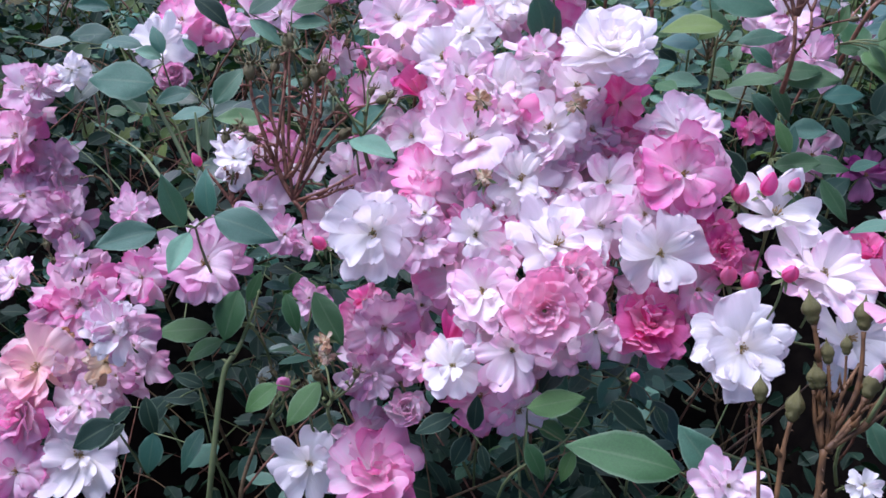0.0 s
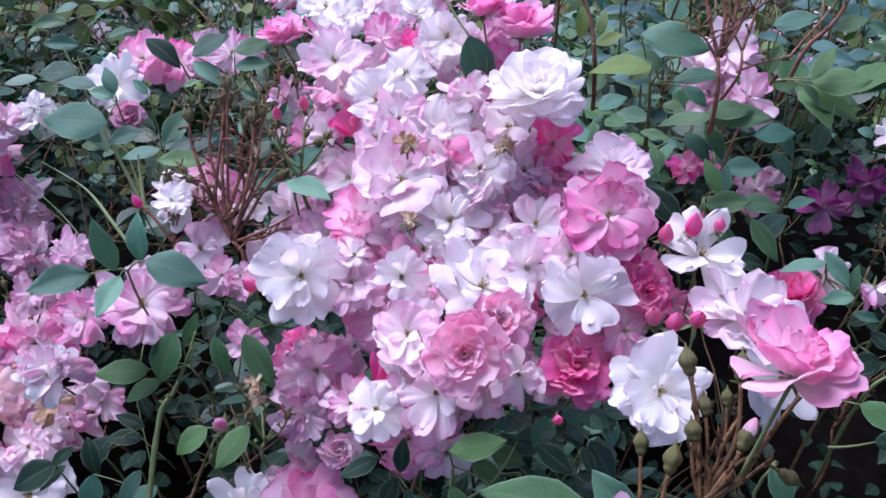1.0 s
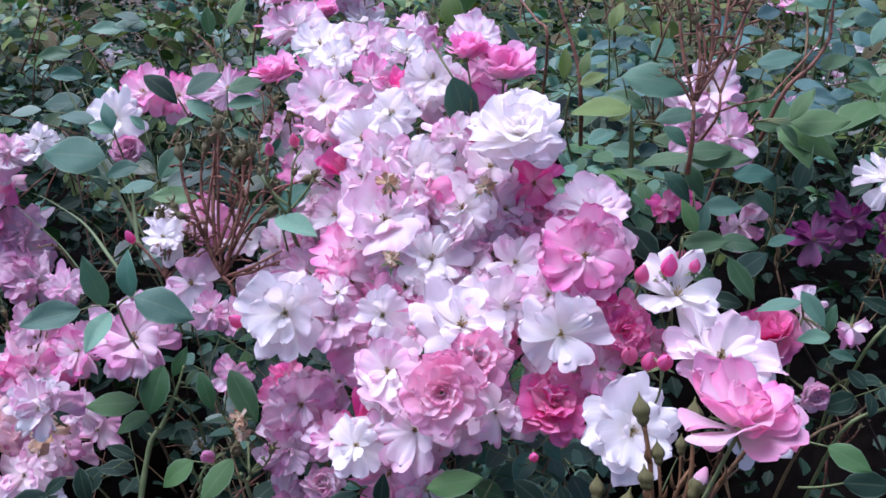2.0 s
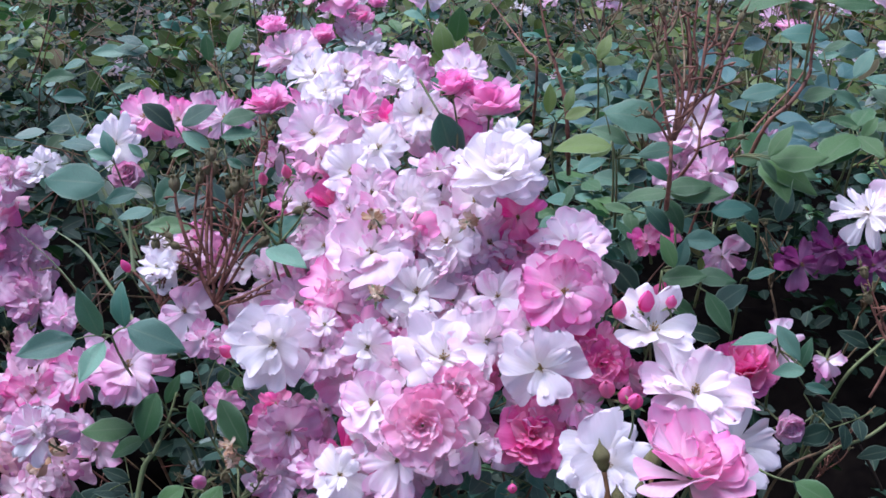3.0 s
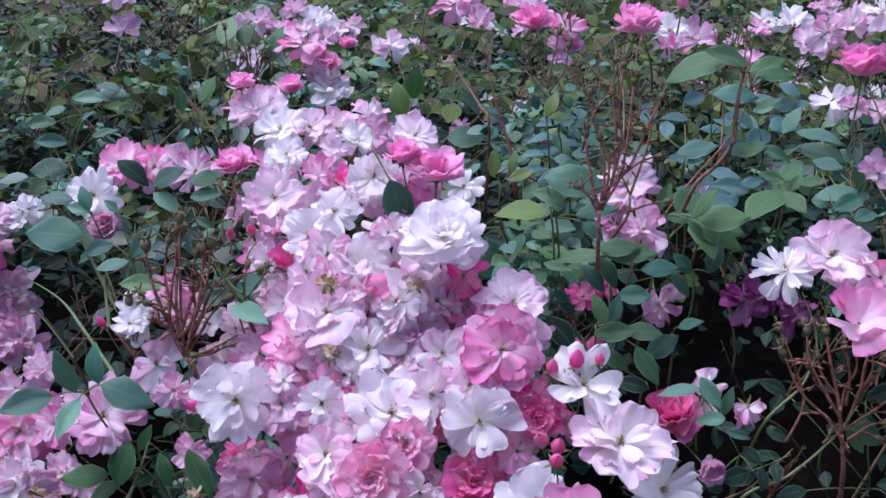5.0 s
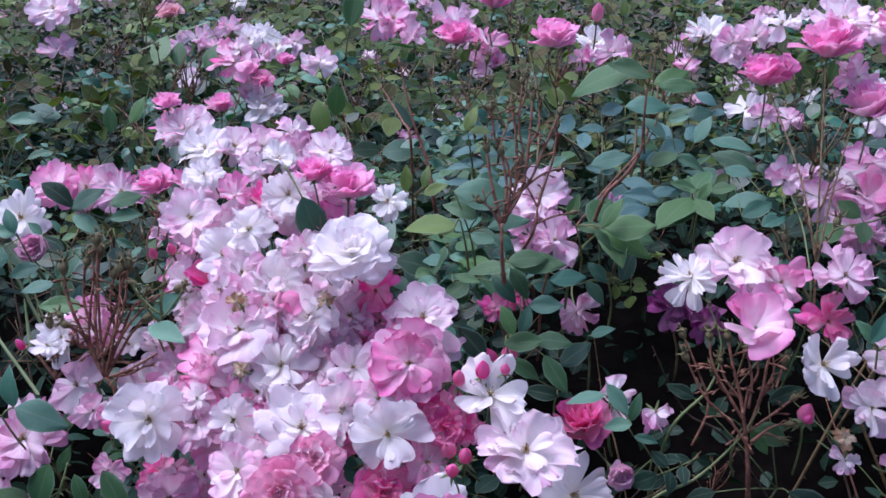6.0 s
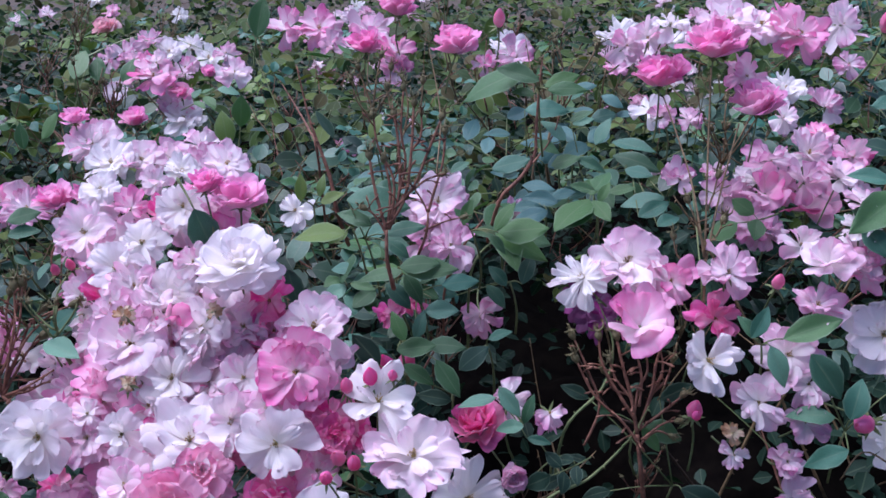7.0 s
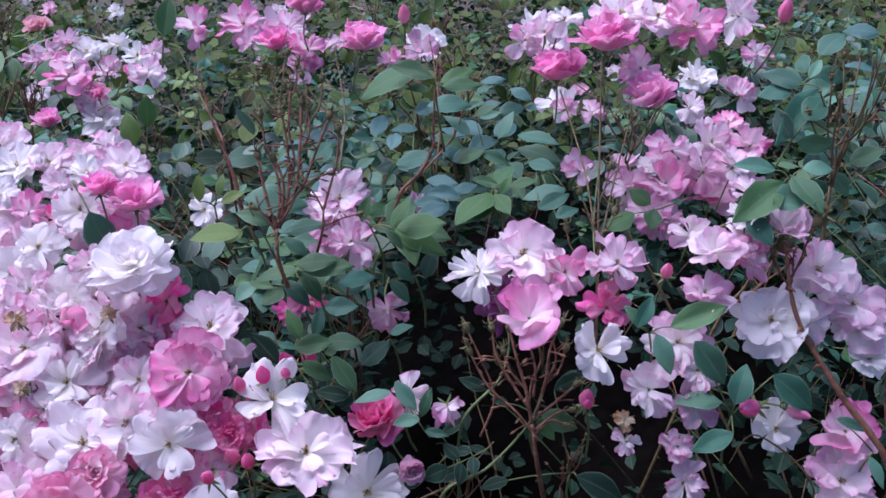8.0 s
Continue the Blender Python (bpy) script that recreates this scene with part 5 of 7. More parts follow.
leaf_through("teal", (-0.060, 0.730, 1.041), (-0.065, 0.725, 1.054), (-0.029, 0.702, 1.054), (-0.064, 0.737, 1.057), (-0.042, 0.738, 1.083))
leaf_through("teal", (-0.170, 0.641, 1.012), (-0.179, 0.641, 1.012), (-0.191, 0.638, 1.053), (-0.160, 0.644, 1.019), (-0.165, 0.648, 1.053), (-0.154, 0.635, 1.024), (-0.111, 0.613, 1.024), (-0.172, 0.630, 1.013), (-0.178, 0.592, 1.001), (-0.198, 0.640, 1.009), (-0.236, 0.618, 1.008))
leaf_sprig("dark", 1, 0.334, 0.501, 0.975, 0.033, 1.001, -0.121, 0.081, 0.062, -0.399, 0.915)
leaf_sprig("green", 1, 0.316, 0.495, 1.003, 0.029, 0.88, -0.32, -0.382, 0.085, -0.249, 0.965)
leaf_sprig("green", 1, -0.201, 1.304, 1.184, 0.048, 0.024, 0.23, 0.984, -0.155, -0.681, 0.715)
leaf_sprig("green", 1, -0.173, 1.317, 1.177, 0.040, -0.063, 0.232, 0.982, 0.077, -0.827, 0.557)
leaf_sprig("green", 1, -0.125, 1.285, 1.178, 0.042, 0.163, 0.221, 0.973, 0.076, -0.883, 0.464)
leaf_sprig("green", 1, 0.097, 1.065, 1.274, 0.045, 0.197, 0.218, 0.968, 0.03, -0.787, 0.616)
leaf_sprig("young", 1, 0.073, 0.948, 1.178, 0.038, -0.15, 0.231, 0.973, 0.154, -0.504, 0.85)
leaf_sprig("green", 3, 0.165, 1.242, 1.211, 0.04, -1.002, -0.134, -0.01, -0.122, -0.122, 0.985)
leaf_sprig("teal", 3, 0.712, 0.729, 1.23, 0.035, 0.534, 0.15, 0.845, 0.182, -0.615, 0.767)
leaf_sprig("teal", 3, 0.668, 0.68, 1.171, 0.039, 0.945, -0.081, 0.35, 0.039, -0.515, 0.856)
leaf_sprig("teal", 5, 0.492, 0.918, 1.147, 0.033, 0.981, -0.148, 0.193, -0.168, -0.163, 0.972)
leaf_sprig("teal", 5, 0.765, 0.833, 1.262, 0.034, 0.534, 0.15, 0.845, -0.102, -0.27, 0.957)
leaf_sprig("teal", 5, 0.819, 0.856, 1.278, 0.031, -0.462, 0.227, 0.87, 0.222, -0.377, 0.899)
leaf_sprig("teal", 5, 0.761, 0.742, 1.182, 0.032, 0.945, -0.081, 0.35, 0.273, -0.563, 0.78)
leaf_sprig("teal", 5, 0.762, 0.761, 1.241, 0.025, -0.964, -0.196, -0.236, -0.191, -0.258, 0.947)
leaf_sprig("green", 3, 0.576, 0.788, 1.126, 0.034, -0.964, -0.196, -0.236, -0.017, -0.474, 0.88)
leaf_sprig("green", 1, 0.085, 0.975, 1.191, 0.038, 0.143, 0.247, 0.97, 0.273, -0.619, 0.736)
leaf_sprig("teal", 1, 0.079, 0.748, 1.162, 0.045, 0.378, -0.488, -0.801, 0.289, -0.483, 0.827)
leaf_sprig("teal", 5, 0.511, 0.995, 1.095, 0.038, 0.994, -0.17, -0.08, 0.2, -0.357, 0.912)
leaf_sprig("teal", 5, 0.011, 1.226, 1.173, 0.031, 0.931, 0.027, 0.394, 0.006, -0.47, 0.883)
leaf_sprig("dark", 5, 0.38, 0.617, 0.969, 0.021, -0.923, -0.304, -0.279, -0.203, -0.609, 0.766)

leaf_through("green", (0.390, 0.822, 1.252), (0.387, 0.799, 1.265), (0.349, 0.803, 1.279), (0.376, 0.815, 1.270), (0.317, 0.810, 1.259), (0.395, 0.820, 1.255), (0.427, 0.820, 1.269), (0.395, 0.801, 1.256), (0.431, 0.797, 1.262), (0.385, 0.812, 1.250), (0.364, 0.812, 1.256))
leaf_through("teal", (0.391, 0.906, 1.167), (0.351, 0.877, 1.159), (0.391, 0.875, 1.172), (0.395, 0.896, 1.182), (0.423, 0.888, 1.177), (0.411, 0.897, 1.154), (0.445, 0.896, 1.167), (0.387, 0.903, 1.213), (0.431, 0.899, 1.221), (0.430, 0.900, 1.181), (0.409, 0.907, 1.205))
leaf_through("teal", (0.449, 0.915, 1.144), (0.460, 0.898, 1.176), (0.475, 0.904, 1.204), (0.432, 0.889, 1.118), (0.397, 0.890, 1.124), (0.454, 0.902, 1.121), (0.419, 0.902, 1.125), (0.441, 0.900, 1.161), (0.472, 0.890, 1.153), (0.438, 0.927, 1.194), (0.462, 0.927, 1.208))
leaf_through("green", (0.458, 0.853, 1.126), (0.449, 0.826, 1.131), (0.408, 0.820, 1.120), (0.454, 0.840, 1.134), (0.466, 0.843, 1.153))
leaf_through("green", (0.323, 0.768, 1.134), (0.342, 0.741, 1.143), (0.358, 0.746, 1.170), (0.347, 0.751, 1.138), (0.392, 0.746, 1.144), (0.345, 0.762, 1.132), (0.394, 0.748, 1.117), (0.337, 0.746, 1.139), (0.353, 0.735, 1.126), (0.315, 0.762, 1.142), (0.324, 0.767, 1.166))
leaf_through("teal", (0.225, 0.771, 1.128), (0.211, 0.761, 1.170), (0.266, 0.753, 1.171), (0.232, 0.761, 1.144), (0.203, 0.766, 1.160), (0.242, 0.769, 1.132), (0.278, 0.768, 1.147), (0.246, 0.749, 1.133), (0.266, 0.740, 1.124))
leaf_through("young", (0.216, 0.738, 1.151), (0.211, 0.711, 1.156), (0.168, 0.712, 1.161), (0.213, 0.723, 1.154), (0.196, 0.717, 1.146))
leaf_through("young", (0.176, 0.805, 1.149), (0.167, 0.782, 1.162), (0.168, 0.788, 1.187), (0.183, 0.794, 1.162), (0.187, 0.798, 1.183), (0.183, 0.803, 1.153), (0.205, 0.802, 1.164))
leaf_through("young", (0.229, 0.971, 1.167), (0.226, 0.946, 1.176), (0.237, 0.952, 1.202), (0.231, 0.958, 1.173), (0.253, 0.953, 1.176))
leaf_through("green", (0.253, 0.730, 1.111), (0.259, 0.705, 1.122), (0.219, 0.703, 1.120), (0.259, 0.717, 1.119), (0.308, 0.710, 1.122), (0.261, 0.726, 1.110), (0.278, 0.712, 1.089), (0.257, 0.712, 1.123), (0.290, 0.709, 1.132))
leaf_through("teal", (0.271, 0.730, 1.087), (0.293, 0.707, 1.107), (0.324, 0.704, 1.115), (0.244, 0.722, 1.104), (0.268, 0.710, 1.088), (0.278, 0.721, 1.076), (0.308, 0.717, 1.079), (0.269, 0.696, 1.060), (0.277, 0.702, 1.085), (0.212, 0.730, 1.101), (0.235, 0.723, 1.098))
leaf_through("green", (0.256, 0.688, 1.063), (0.260, 0.664, 1.076), (0.250, 0.671, 1.100), (0.253, 0.672, 1.063), (0.287, 0.668, 1.069), (0.258, 0.678, 1.046), (0.284, 0.666, 1.032), (0.286, 0.661, 1.058), (0.306, 0.645, 1.031), (0.279, 0.678, 1.064), (0.311, 0.673, 1.068))
leaf_through("teal", (0.336, 0.745, 1.028), (0.308, 0.714, 1.019), (0.332, 0.717, 1.042), (0.336, 0.728, 1.042), (0.356, 0.726, 1.053))
leaf_through("teal", (0.364, 0.811, 1.062), (0.373, 0.785, 1.071), (0.381, 0.792, 1.100), (0.359, 0.796, 1.065), (0.344, 0.801, 1.085), (0.339, 0.792, 1.068), (0.359, 0.780, 1.052), (0.310, 0.801, 1.054), (0.288, 0.803, 1.064))
leaf_through("teal", (0.345, 0.652, 1.015), (0.334, 0.632, 1.037), (0.302, 0.630, 1.036), (0.338, 0.646, 1.039), (0.355, 0.632, 1.017), (0.359, 0.643, 1.004), (0.367, 0.648, 1.028), (0.357, 0.627, 1.012), (0.334, 0.625, 1.013), (0.361, 0.633, 0.996), (0.381, 0.627, 0.995))
leaf_through("dark", (0.301, 0.677, 1.015), (0.298, 0.651, 1.024), (0.269, 0.652, 1.032), (0.237, 0.677, 1.046), (0.216, 0.686, 1.073))
leaf_through("teal", (0.552, 0.632, 1.078), (0.535, 0.611, 1.096), (0.549, 0.616, 1.120), (0.542, 0.621, 1.090), (0.531, 0.625, 1.109), (0.569, 0.630, 1.084), (0.617, 0.630, 1.103), (0.552, 0.613, 1.087), (0.563, 0.596, 1.058))
leaf_through("teal", (0.617, 0.601, 1.013), (0.581, 0.603, 1.084), (0.604, 0.584, 1.053), (0.615, 0.591, 1.030), (0.625, 0.599, 1.061), (0.608, 0.603, 1.025), (0.572, 0.605, 1.034), (0.610, 0.577, 1.011), (0.575, 0.572, 1.003), (0.650, 0.603, 1.048), (0.682, 0.586, 1.022))
leaf_through("green", (0.460, 0.656, 0.990), (0.458, 0.632, 1.003), (0.473, 0.620, 0.988), (0.464, 0.643, 0.998), (0.495, 0.633, 0.991), (0.437, 0.659, 1.002), (0.422, 0.658, 1.009))
leaf_through("dark", (0.489, 0.634, 0.942), (0.489, 0.610, 0.956), (0.533, 0.596, 0.939), (0.432, 0.623, 0.947), (0.407, 0.620, 0.945), (0.418, 0.665, 1.014), (0.396, 0.667, 1.027), (0.475, 0.645, 1.022), (0.504, 0.645, 1.037))
leaf_through("teal", (0.738, 0.588, 0.976), (0.721, 0.565, 0.989), (0.733, 0.551, 0.966), (0.702, 0.589, 1.011), (0.725, 0.580, 1.005))
leaf_through("dark", (0.387, 0.666, 0.951), (0.392, 0.637, 0.952), (0.369, 0.632, 0.946), (0.401, 0.654, 0.963), (0.420, 0.647, 0.961), (0.377, 0.670, 0.967), (0.398, 0.670, 0.980), (0.354, 0.639, 0.936), (0.334, 0.639, 0.943))
leaf_through("teal", (-0.124, 0.834, 1.107), (-0.159, 0.827, 1.130), (-0.133, 0.832, 1.152), (-0.158, 0.824, 1.125), (-0.129, 0.815, 1.110), (-0.123, 0.829, 1.134), (-0.094, 0.831, 1.146), (-0.123, 0.824, 1.121), (-0.091, 0.823, 1.128), (-0.126, 0.817, 1.104), (-0.149, 0.810, 1.100), (-0.117, 0.816, 1.103), (-0.099, 0.810, 1.096))
leaf_through("dark", (-0.204, 0.955, 1.091), (-0.232, 0.937, 1.120), (-0.196, 0.927, 1.103))
leaf_through("teal", (-0.268, 0.939, 1.055), (-0.261, 0.916, 1.070), (-0.271, 0.922, 1.096), (-0.265, 0.926, 1.064), (-0.290, 0.925, 1.074), (-0.288, 0.942, 1.071), (-0.325, 0.941, 1.082), (-0.270, 0.911, 1.042), (-0.333, 0.907, 1.049), (-0.300, 0.919, 1.034), (-0.278, 0.912, 1.024))
leaf_through("teal", (-0.212, 0.893, 1.020), (-0.204, 0.871, 1.036), (-0.180, 0.881, 1.070), (-0.212, 0.880, 1.027), (-0.247, 0.873, 1.023), (-0.232, 0.897, 1.039), (-0.266, 0.890, 1.034), (-0.222, 0.894, 1.077), (-0.235, 0.895, 1.091))
leaf_through("teal", (-0.102, 0.786, 1.041), (-0.137, 0.762, 1.056), (-0.178, 0.758, 1.060), (-0.064, 0.772, 1.046), (-0.042, 0.778, 1.069), (-0.111, 0.779, 1.034), (-0.072, 0.779, 1.041), (-0.159, 0.791, 1.112), (-0.145, 0.790, 1.119))
leaf_through("teal", (-0.399, 1.270, 1.080), (-0.337, 1.259, 1.118), (-0.371, 1.260, 1.133), (-0.332, 1.268, 1.110), (-0.378, 1.264, 1.113), (-0.364, 1.277, 1.101), (-0.415, 1.275, 1.109), (-0.427, 1.245, 1.075), (-0.474, 1.240, 1.077), (-0.416, 1.246, 1.045), (-0.464, 1.243, 1.053))
leaf_through("teal", (-0.405, 1.227, 1.028), (-0.404, 1.228, 1.100), (-0.435, 1.221, 1.096), (-0.387, 1.233, 1.081), (-0.371, 1.235, 1.095), (-0.409, 1.219, 1.017), (-0.463, 1.213, 1.017), (-0.368, 1.219, 1.062), (-0.337, 1.222, 1.077))
leaf_through("green", (-0.202, 1.131, 1.124), (-0.207, 1.105, 1.130), (-0.211, 1.114, 1.162), (-0.190, 1.122, 1.138), (-0.170, 1.131, 1.171))
leaf_through("green", (-0.141, 0.669, 0.918), (-0.145, 0.656, 0.954), (-0.156, 0.637, 0.920), (-0.167, 0.654, 0.921), (-0.210, 0.650, 0.919), (-0.161, 0.661, 0.906), (-0.192, 0.653, 0.896), (-0.139, 0.658, 0.943), (-0.129, 0.664, 0.966))
leaf_through("green", (-0.088, 0.612, 0.938), (-0.100, 0.602, 0.981), (-0.090, 0.587, 0.958), (-0.081, 0.613, 0.977), (-0.059, 0.594, 0.944))
leaf_through("green", (-0.084, 0.595, 0.900), (-0.074, 0.576, 0.925), (-0.097, 0.560, 0.898), (-0.106, 0.586, 0.915), (-0.130, 0.575, 0.901))
leaf_through("dark", (-0.225, 0.681, 0.821), (-0.181, 0.668, 0.858), (-0.205, 0.669, 0.869), (-0.186, 0.674, 0.842), (-0.218, 0.672, 0.846), (-0.216, 0.684, 0.835), (-0.240, 0.671, 0.815), (-0.230, 0.669, 0.845), (-0.222, 0.652, 0.817), (-0.246, 0.676, 0.830), (-0.266, 0.666, 0.817))
leaf_through("teal", (-0.172, 0.635, 0.817), (-0.171, 0.620, 0.850), (-0.193, 0.603, 0.822), (-0.161, 0.625, 0.831), (-0.187, 0.615, 0.818), (-0.216, 0.639, 0.831), (-0.220, 0.621, 0.802))
leaf_through("dark", (-0.253, 0.659, 0.819), (-0.246, 0.639, 0.840), (-0.282, 0.627, 0.824), (-0.242, 0.648, 0.832), (-0.265, 0.637, 0.817))
leaf_through("green", (0.071, 0.546, 0.916), (0.068, 0.528, 0.941), (0.105, 0.527, 0.952), (0.069, 0.528, 0.913), (0.083, 0.514, 0.893), (0.103, 0.536, 0.902), (0.093, 0.524, 0.885))
leaf_through("dark", (0.028, 0.562, 0.903), (0.020, 0.542, 0.924), (-0.006, 0.534, 0.915), (0.035, 0.548, 0.908), (0.036, 0.554, 0.931), (0.032, 0.556, 0.897), (0.020, 0.544, 0.880), (0.040, 0.539, 0.902), (0.044, 0.527, 0.887))
leaf_through("green", (0.173, 0.480, 0.918), (0.153, 0.462, 0.944), (0.090, 0.467, 0.964))
leaf_through("teal", (0.177, 0.479, 0.917), (0.177, 0.459, 0.938), (0.154, 0.470, 0.970))
leaf_through("dark", (0.147, 0.557, 0.895), (0.127, 0.546, 0.936), (0.152, 0.535, 0.920), (0.159, 0.555, 0.927), (0.169, 0.544, 0.913))
leaf_through("teal", (0.249, 0.448, 0.996), (0.236, 0.425, 1.009), (0.247, 0.412, 0.991))
leaf_through("blue", (0.252, 1.065, 1.126), (0.254, 1.068, 1.139), (0.225, 1.060, 1.138), (0.249, 1.071, 1.136), (0.273, 1.069, 1.146), (0.269, 1.073, 1.140), (0.292, 1.065, 1.134), (0.243, 1.041, 1.130), (0.214, 1.033, 1.128), (0.255, 1.051, 1.119), (0.278, 1.046, 1.121))
leaf_through("blue", (0.239, 1.034, 1.104), (0.230, 1.017, 1.115), (0.206, 1.010, 1.115), (0.251, 1.034, 1.113), (0.220, 1.029, 1.118), (0.236, 1.007, 1.097), (0.207, 1.003, 1.104), (0.243, 1.008, 1.110), (0.265, 1.004, 1.114), (0.264, 1.017, 1.113), (0.286, 1.014, 1.120))
leaf_through("blue", (0.256, 0.969, 1.101), (0.251, 0.955, 1.116), (0.221, 0.944, 1.107), (0.256, 0.964, 1.108), (0.282, 0.963, 1.119), (0.263, 0.957, 1.089), (0.228, 0.953, 1.096))
leaf_through("blue", (0.406, 0.914, 1.118), (0.402, 0.899, 1.128), (0.374, 0.891, 1.121), (0.404, 0.893, 1.126), (0.428, 0.886, 1.125), (0.386, 0.902, 1.109), (0.362, 0.900, 1.118), (0.394, 0.894, 1.113), (0.418, 0.884, 1.105))
leaf_through("blue", (0.380, 0.961, 1.152), (0.378, 0.956, 1.174), (0.349, 0.953, 1.179), (0.378, 0.953, 1.147), (0.404, 0.945, 1.145), (0.384, 0.926, 1.135), (0.356, 0.924, 1.146), (0.387, 0.939, 1.168), (0.415, 0.934, 1.174))
leaf_through("blue", (0.451, 0.996, 1.163), (0.447, 0.990, 1.174), (0.419, 0.983, 1.171), (0.468, 0.976, 1.174), (0.488, 0.967, 1.168), (0.452, 0.999, 1.184), (0.475, 0.996, 1.193), (0.440, 0.971, 1.146), (0.469, 0.968, 1.156))
leaf_through("blue", (0.488, 1.032, 1.203), (0.485, 1.030, 1.209), (0.457, 1.026, 1.213), (0.490, 1.027, 1.198), (0.516, 1.017, 1.192), (0.506, 1.022, 1.176), (0.527, 1.017, 1.182))

# ---- stalks, canes and grass ----
flower_stalks(0.741, 0.729, 1.166, 0.143, 0.046, 9, 0, 0, 1, DRY, 0.0082, "dry brown rose stalks with withered heads", 0.102)
flower_stalks(0.685, 0.673, 1.088, 0.065, 0.03, 4, 0, 0, 1, RED_STALK, 0.0209, "reddish-brown branching stalks of fallen rose blooms", 0.030)
flower_stalks(0.626, 1.001, 1.109, 0.087, 0.047, 7, 0.099, -0.008, 0.995, DRY, 0.0120, "dry brown rose stalks with withered heads", 0.067)
flower_stalks(-0.072, 0.603, 0.886, 0.038, 0.034, 6, 0, 0, 1, STALK, 0.0118, "green rose stalks bearing unopened buds", 0.034)
flower_stalks(-0.122, 0.643, 0.846, 0.041, 0.023, 4, 0, 0, 1, STALK, 0.0109, "green rose stalks bearing unopened buds", 0.036)
flower_stalks(-0.056, 0.728, 1.057, 0.059, 0.029, 5, 0, 0, 1, STALK, 0.0088, "green rose stalks bearing unopened buds", 0.044)
flower_stalks(0.417, 0.926, 1.183, 0.095, 0.034, 7, 0.099, 0.004, 0.995, DRY, 0.0101, "dry brown rose stalks with withered heads", 0.067)
flower_stalks(-0.363, 0.882, 0.825, 0.05, 0.031, 5, 0, 0, 1, DRY, 0.0126, "dry brown rose stalks with withered heads", 0.038)
rose_cane("reddish-brown thorny rose cane", RED_STALK, 0.0016, (0.167, 1.008, 1.04), (0.167, 0.958, 1.16), (0.157, 0.986, 1.176), (0.14, 1.028, 1.192), (0.117, 1.073, 1.215))
rose_cane("dry brown rose cane", DRY, 0.0015, (0.391, 0.923, 1.015), (0.391, 0.873, 1.135), (0.4, 0.909, 1.203), (0.395, 0.973, 1.274))
rose_cane("dry brown rose cane", DRY, 0.0012, (0.293, 0.904, 1.026), (0.293, 0.854, 1.146), (0.301, 0.919, 1.205), (0.292, 0.98, 1.265))
rose_cane("green thorny rose cane", STALK, 0.0010, (0.525, 0.76, 0.949), (0.525, 0.71, 1.069), (0.532, 0.762, 1.126), (0.585, 0.97, 1.127), (0.552, 0.837, 1.259))
rose_cane("reddish-brown thorny rose cane", RED_STALK, 0.0013, (0.3, 0.827, 0.962), (0.3, 0.777, 1.082), (0.349, 0.826, 1.137), (0.415, 0.9, 1.184), (0.43, 0.928, 1.239))
rose_cane("green thorny rose cane", STALK, 0.0015, (0.372, 0.659, 0.824), (0.372, 0.609, 0.944), (0.412, 0.619, 0.963), (0.447, 0.628, 0.995), (0.462, 0.629, 1.026))
rose_cane("dry brown rose cane", DRY, 0.0020, (-0.148, 0.679, 0.651), (-0.148, 0.629, 0.771), (-0.136, 0.649, 0.819), (-0.117, 0.655, 0.865))
rose_cane("green thorny rose cane", STALK, 0.0014, (0.394, 0.696, 0.872), (0.394, 0.646, 0.992), (0.43, 0.665, 1.024), (0.44, 0.678, 1.059), (0.427, 0.694, 1.096))
rose_cane("green thorny rose cane", STALK, 0.0011, (0.056, 0.584, 0.752), (0.056, 0.534, 0.872), (0.097, 0.539, 0.908), (0.115, 0.552, 0.936))
rose_cane("reddish-brown thorny rose cane", RED_STALK, 0.0036, (0.764, 0.645, 0.821), (0.764, 0.595, 0.941), (0.719, 0.626, 1.016), (0.687, 0.652, 1.076), (0.678, 0.671, 1.137))
rose_cane("dry brown rose cane", DRY, 0.0012, (0.693, 0.641, 0.817), (0.693, 0.591, 0.937), (0.643, 0.605, 0.989), (0.617, 0.596, 0.969))
rose_cane("green thorny rose cane", STALK, 0.0014, (0.323, 0.833, 0.963), (0.323, 0.783, 1.083), (0.346, 0.812, 1.105), (0.37, 0.829, 1.109))
rose_cane("dry brown rose cane", DRY, 0.0013, (0.341, 0.65, 0.816), (0.341, 0.6, 0.936), (0.384, 0.62, 0.951), (0.422, 0.642, 0.975))
rose_cane("green thorny rose cane", STALK, 0.0009, (-0.177, 0.722, 0.669), (-0.177, 0.672, 0.789), (-0.187, 0.685, 0.826), (-0.199, 0.707, 0.857))
rose_cane("reddish-brown thorny rose cane", RED_STALK, 0.0019, (0.341, 0.804, 1.108), (0.352, 0.791, 1.156), (0.371, 0.797, 1.174), (0.385, 0.805, 1.195), (0.387, 0.812, 1.213), (0.391, 0.828, 1.252), (0.396, 0.840, 1.281))
rose_cane("green thorny rose cane", STALK, 0.0025, (-0.171, 0.601, 0.754), (-0.162, 0.599, 0.823), (-0.155, 0.631, 0.892), (-0.145, 0.639, 0.910), (-0.135, 0.649, 0.934), (-0.129, 0.658, 0.954))
rose_cane("reddish-brown thorny rose cane", RED_STALK, 0.0022, (0.200, 0.899, 1.072), (0.193, 0.865, 1.120), (0.188, 0.868, 1.155), (0.179, 0.879, 1.182), (0.168, 0.892, 1.213), (0.157, 0.911, 1.262))
grass_blade(0.0022, (-0.243, 0.903, 0.964), (-0.285, 0.937, 1.033), (-0.327, 0.97, 1.103))
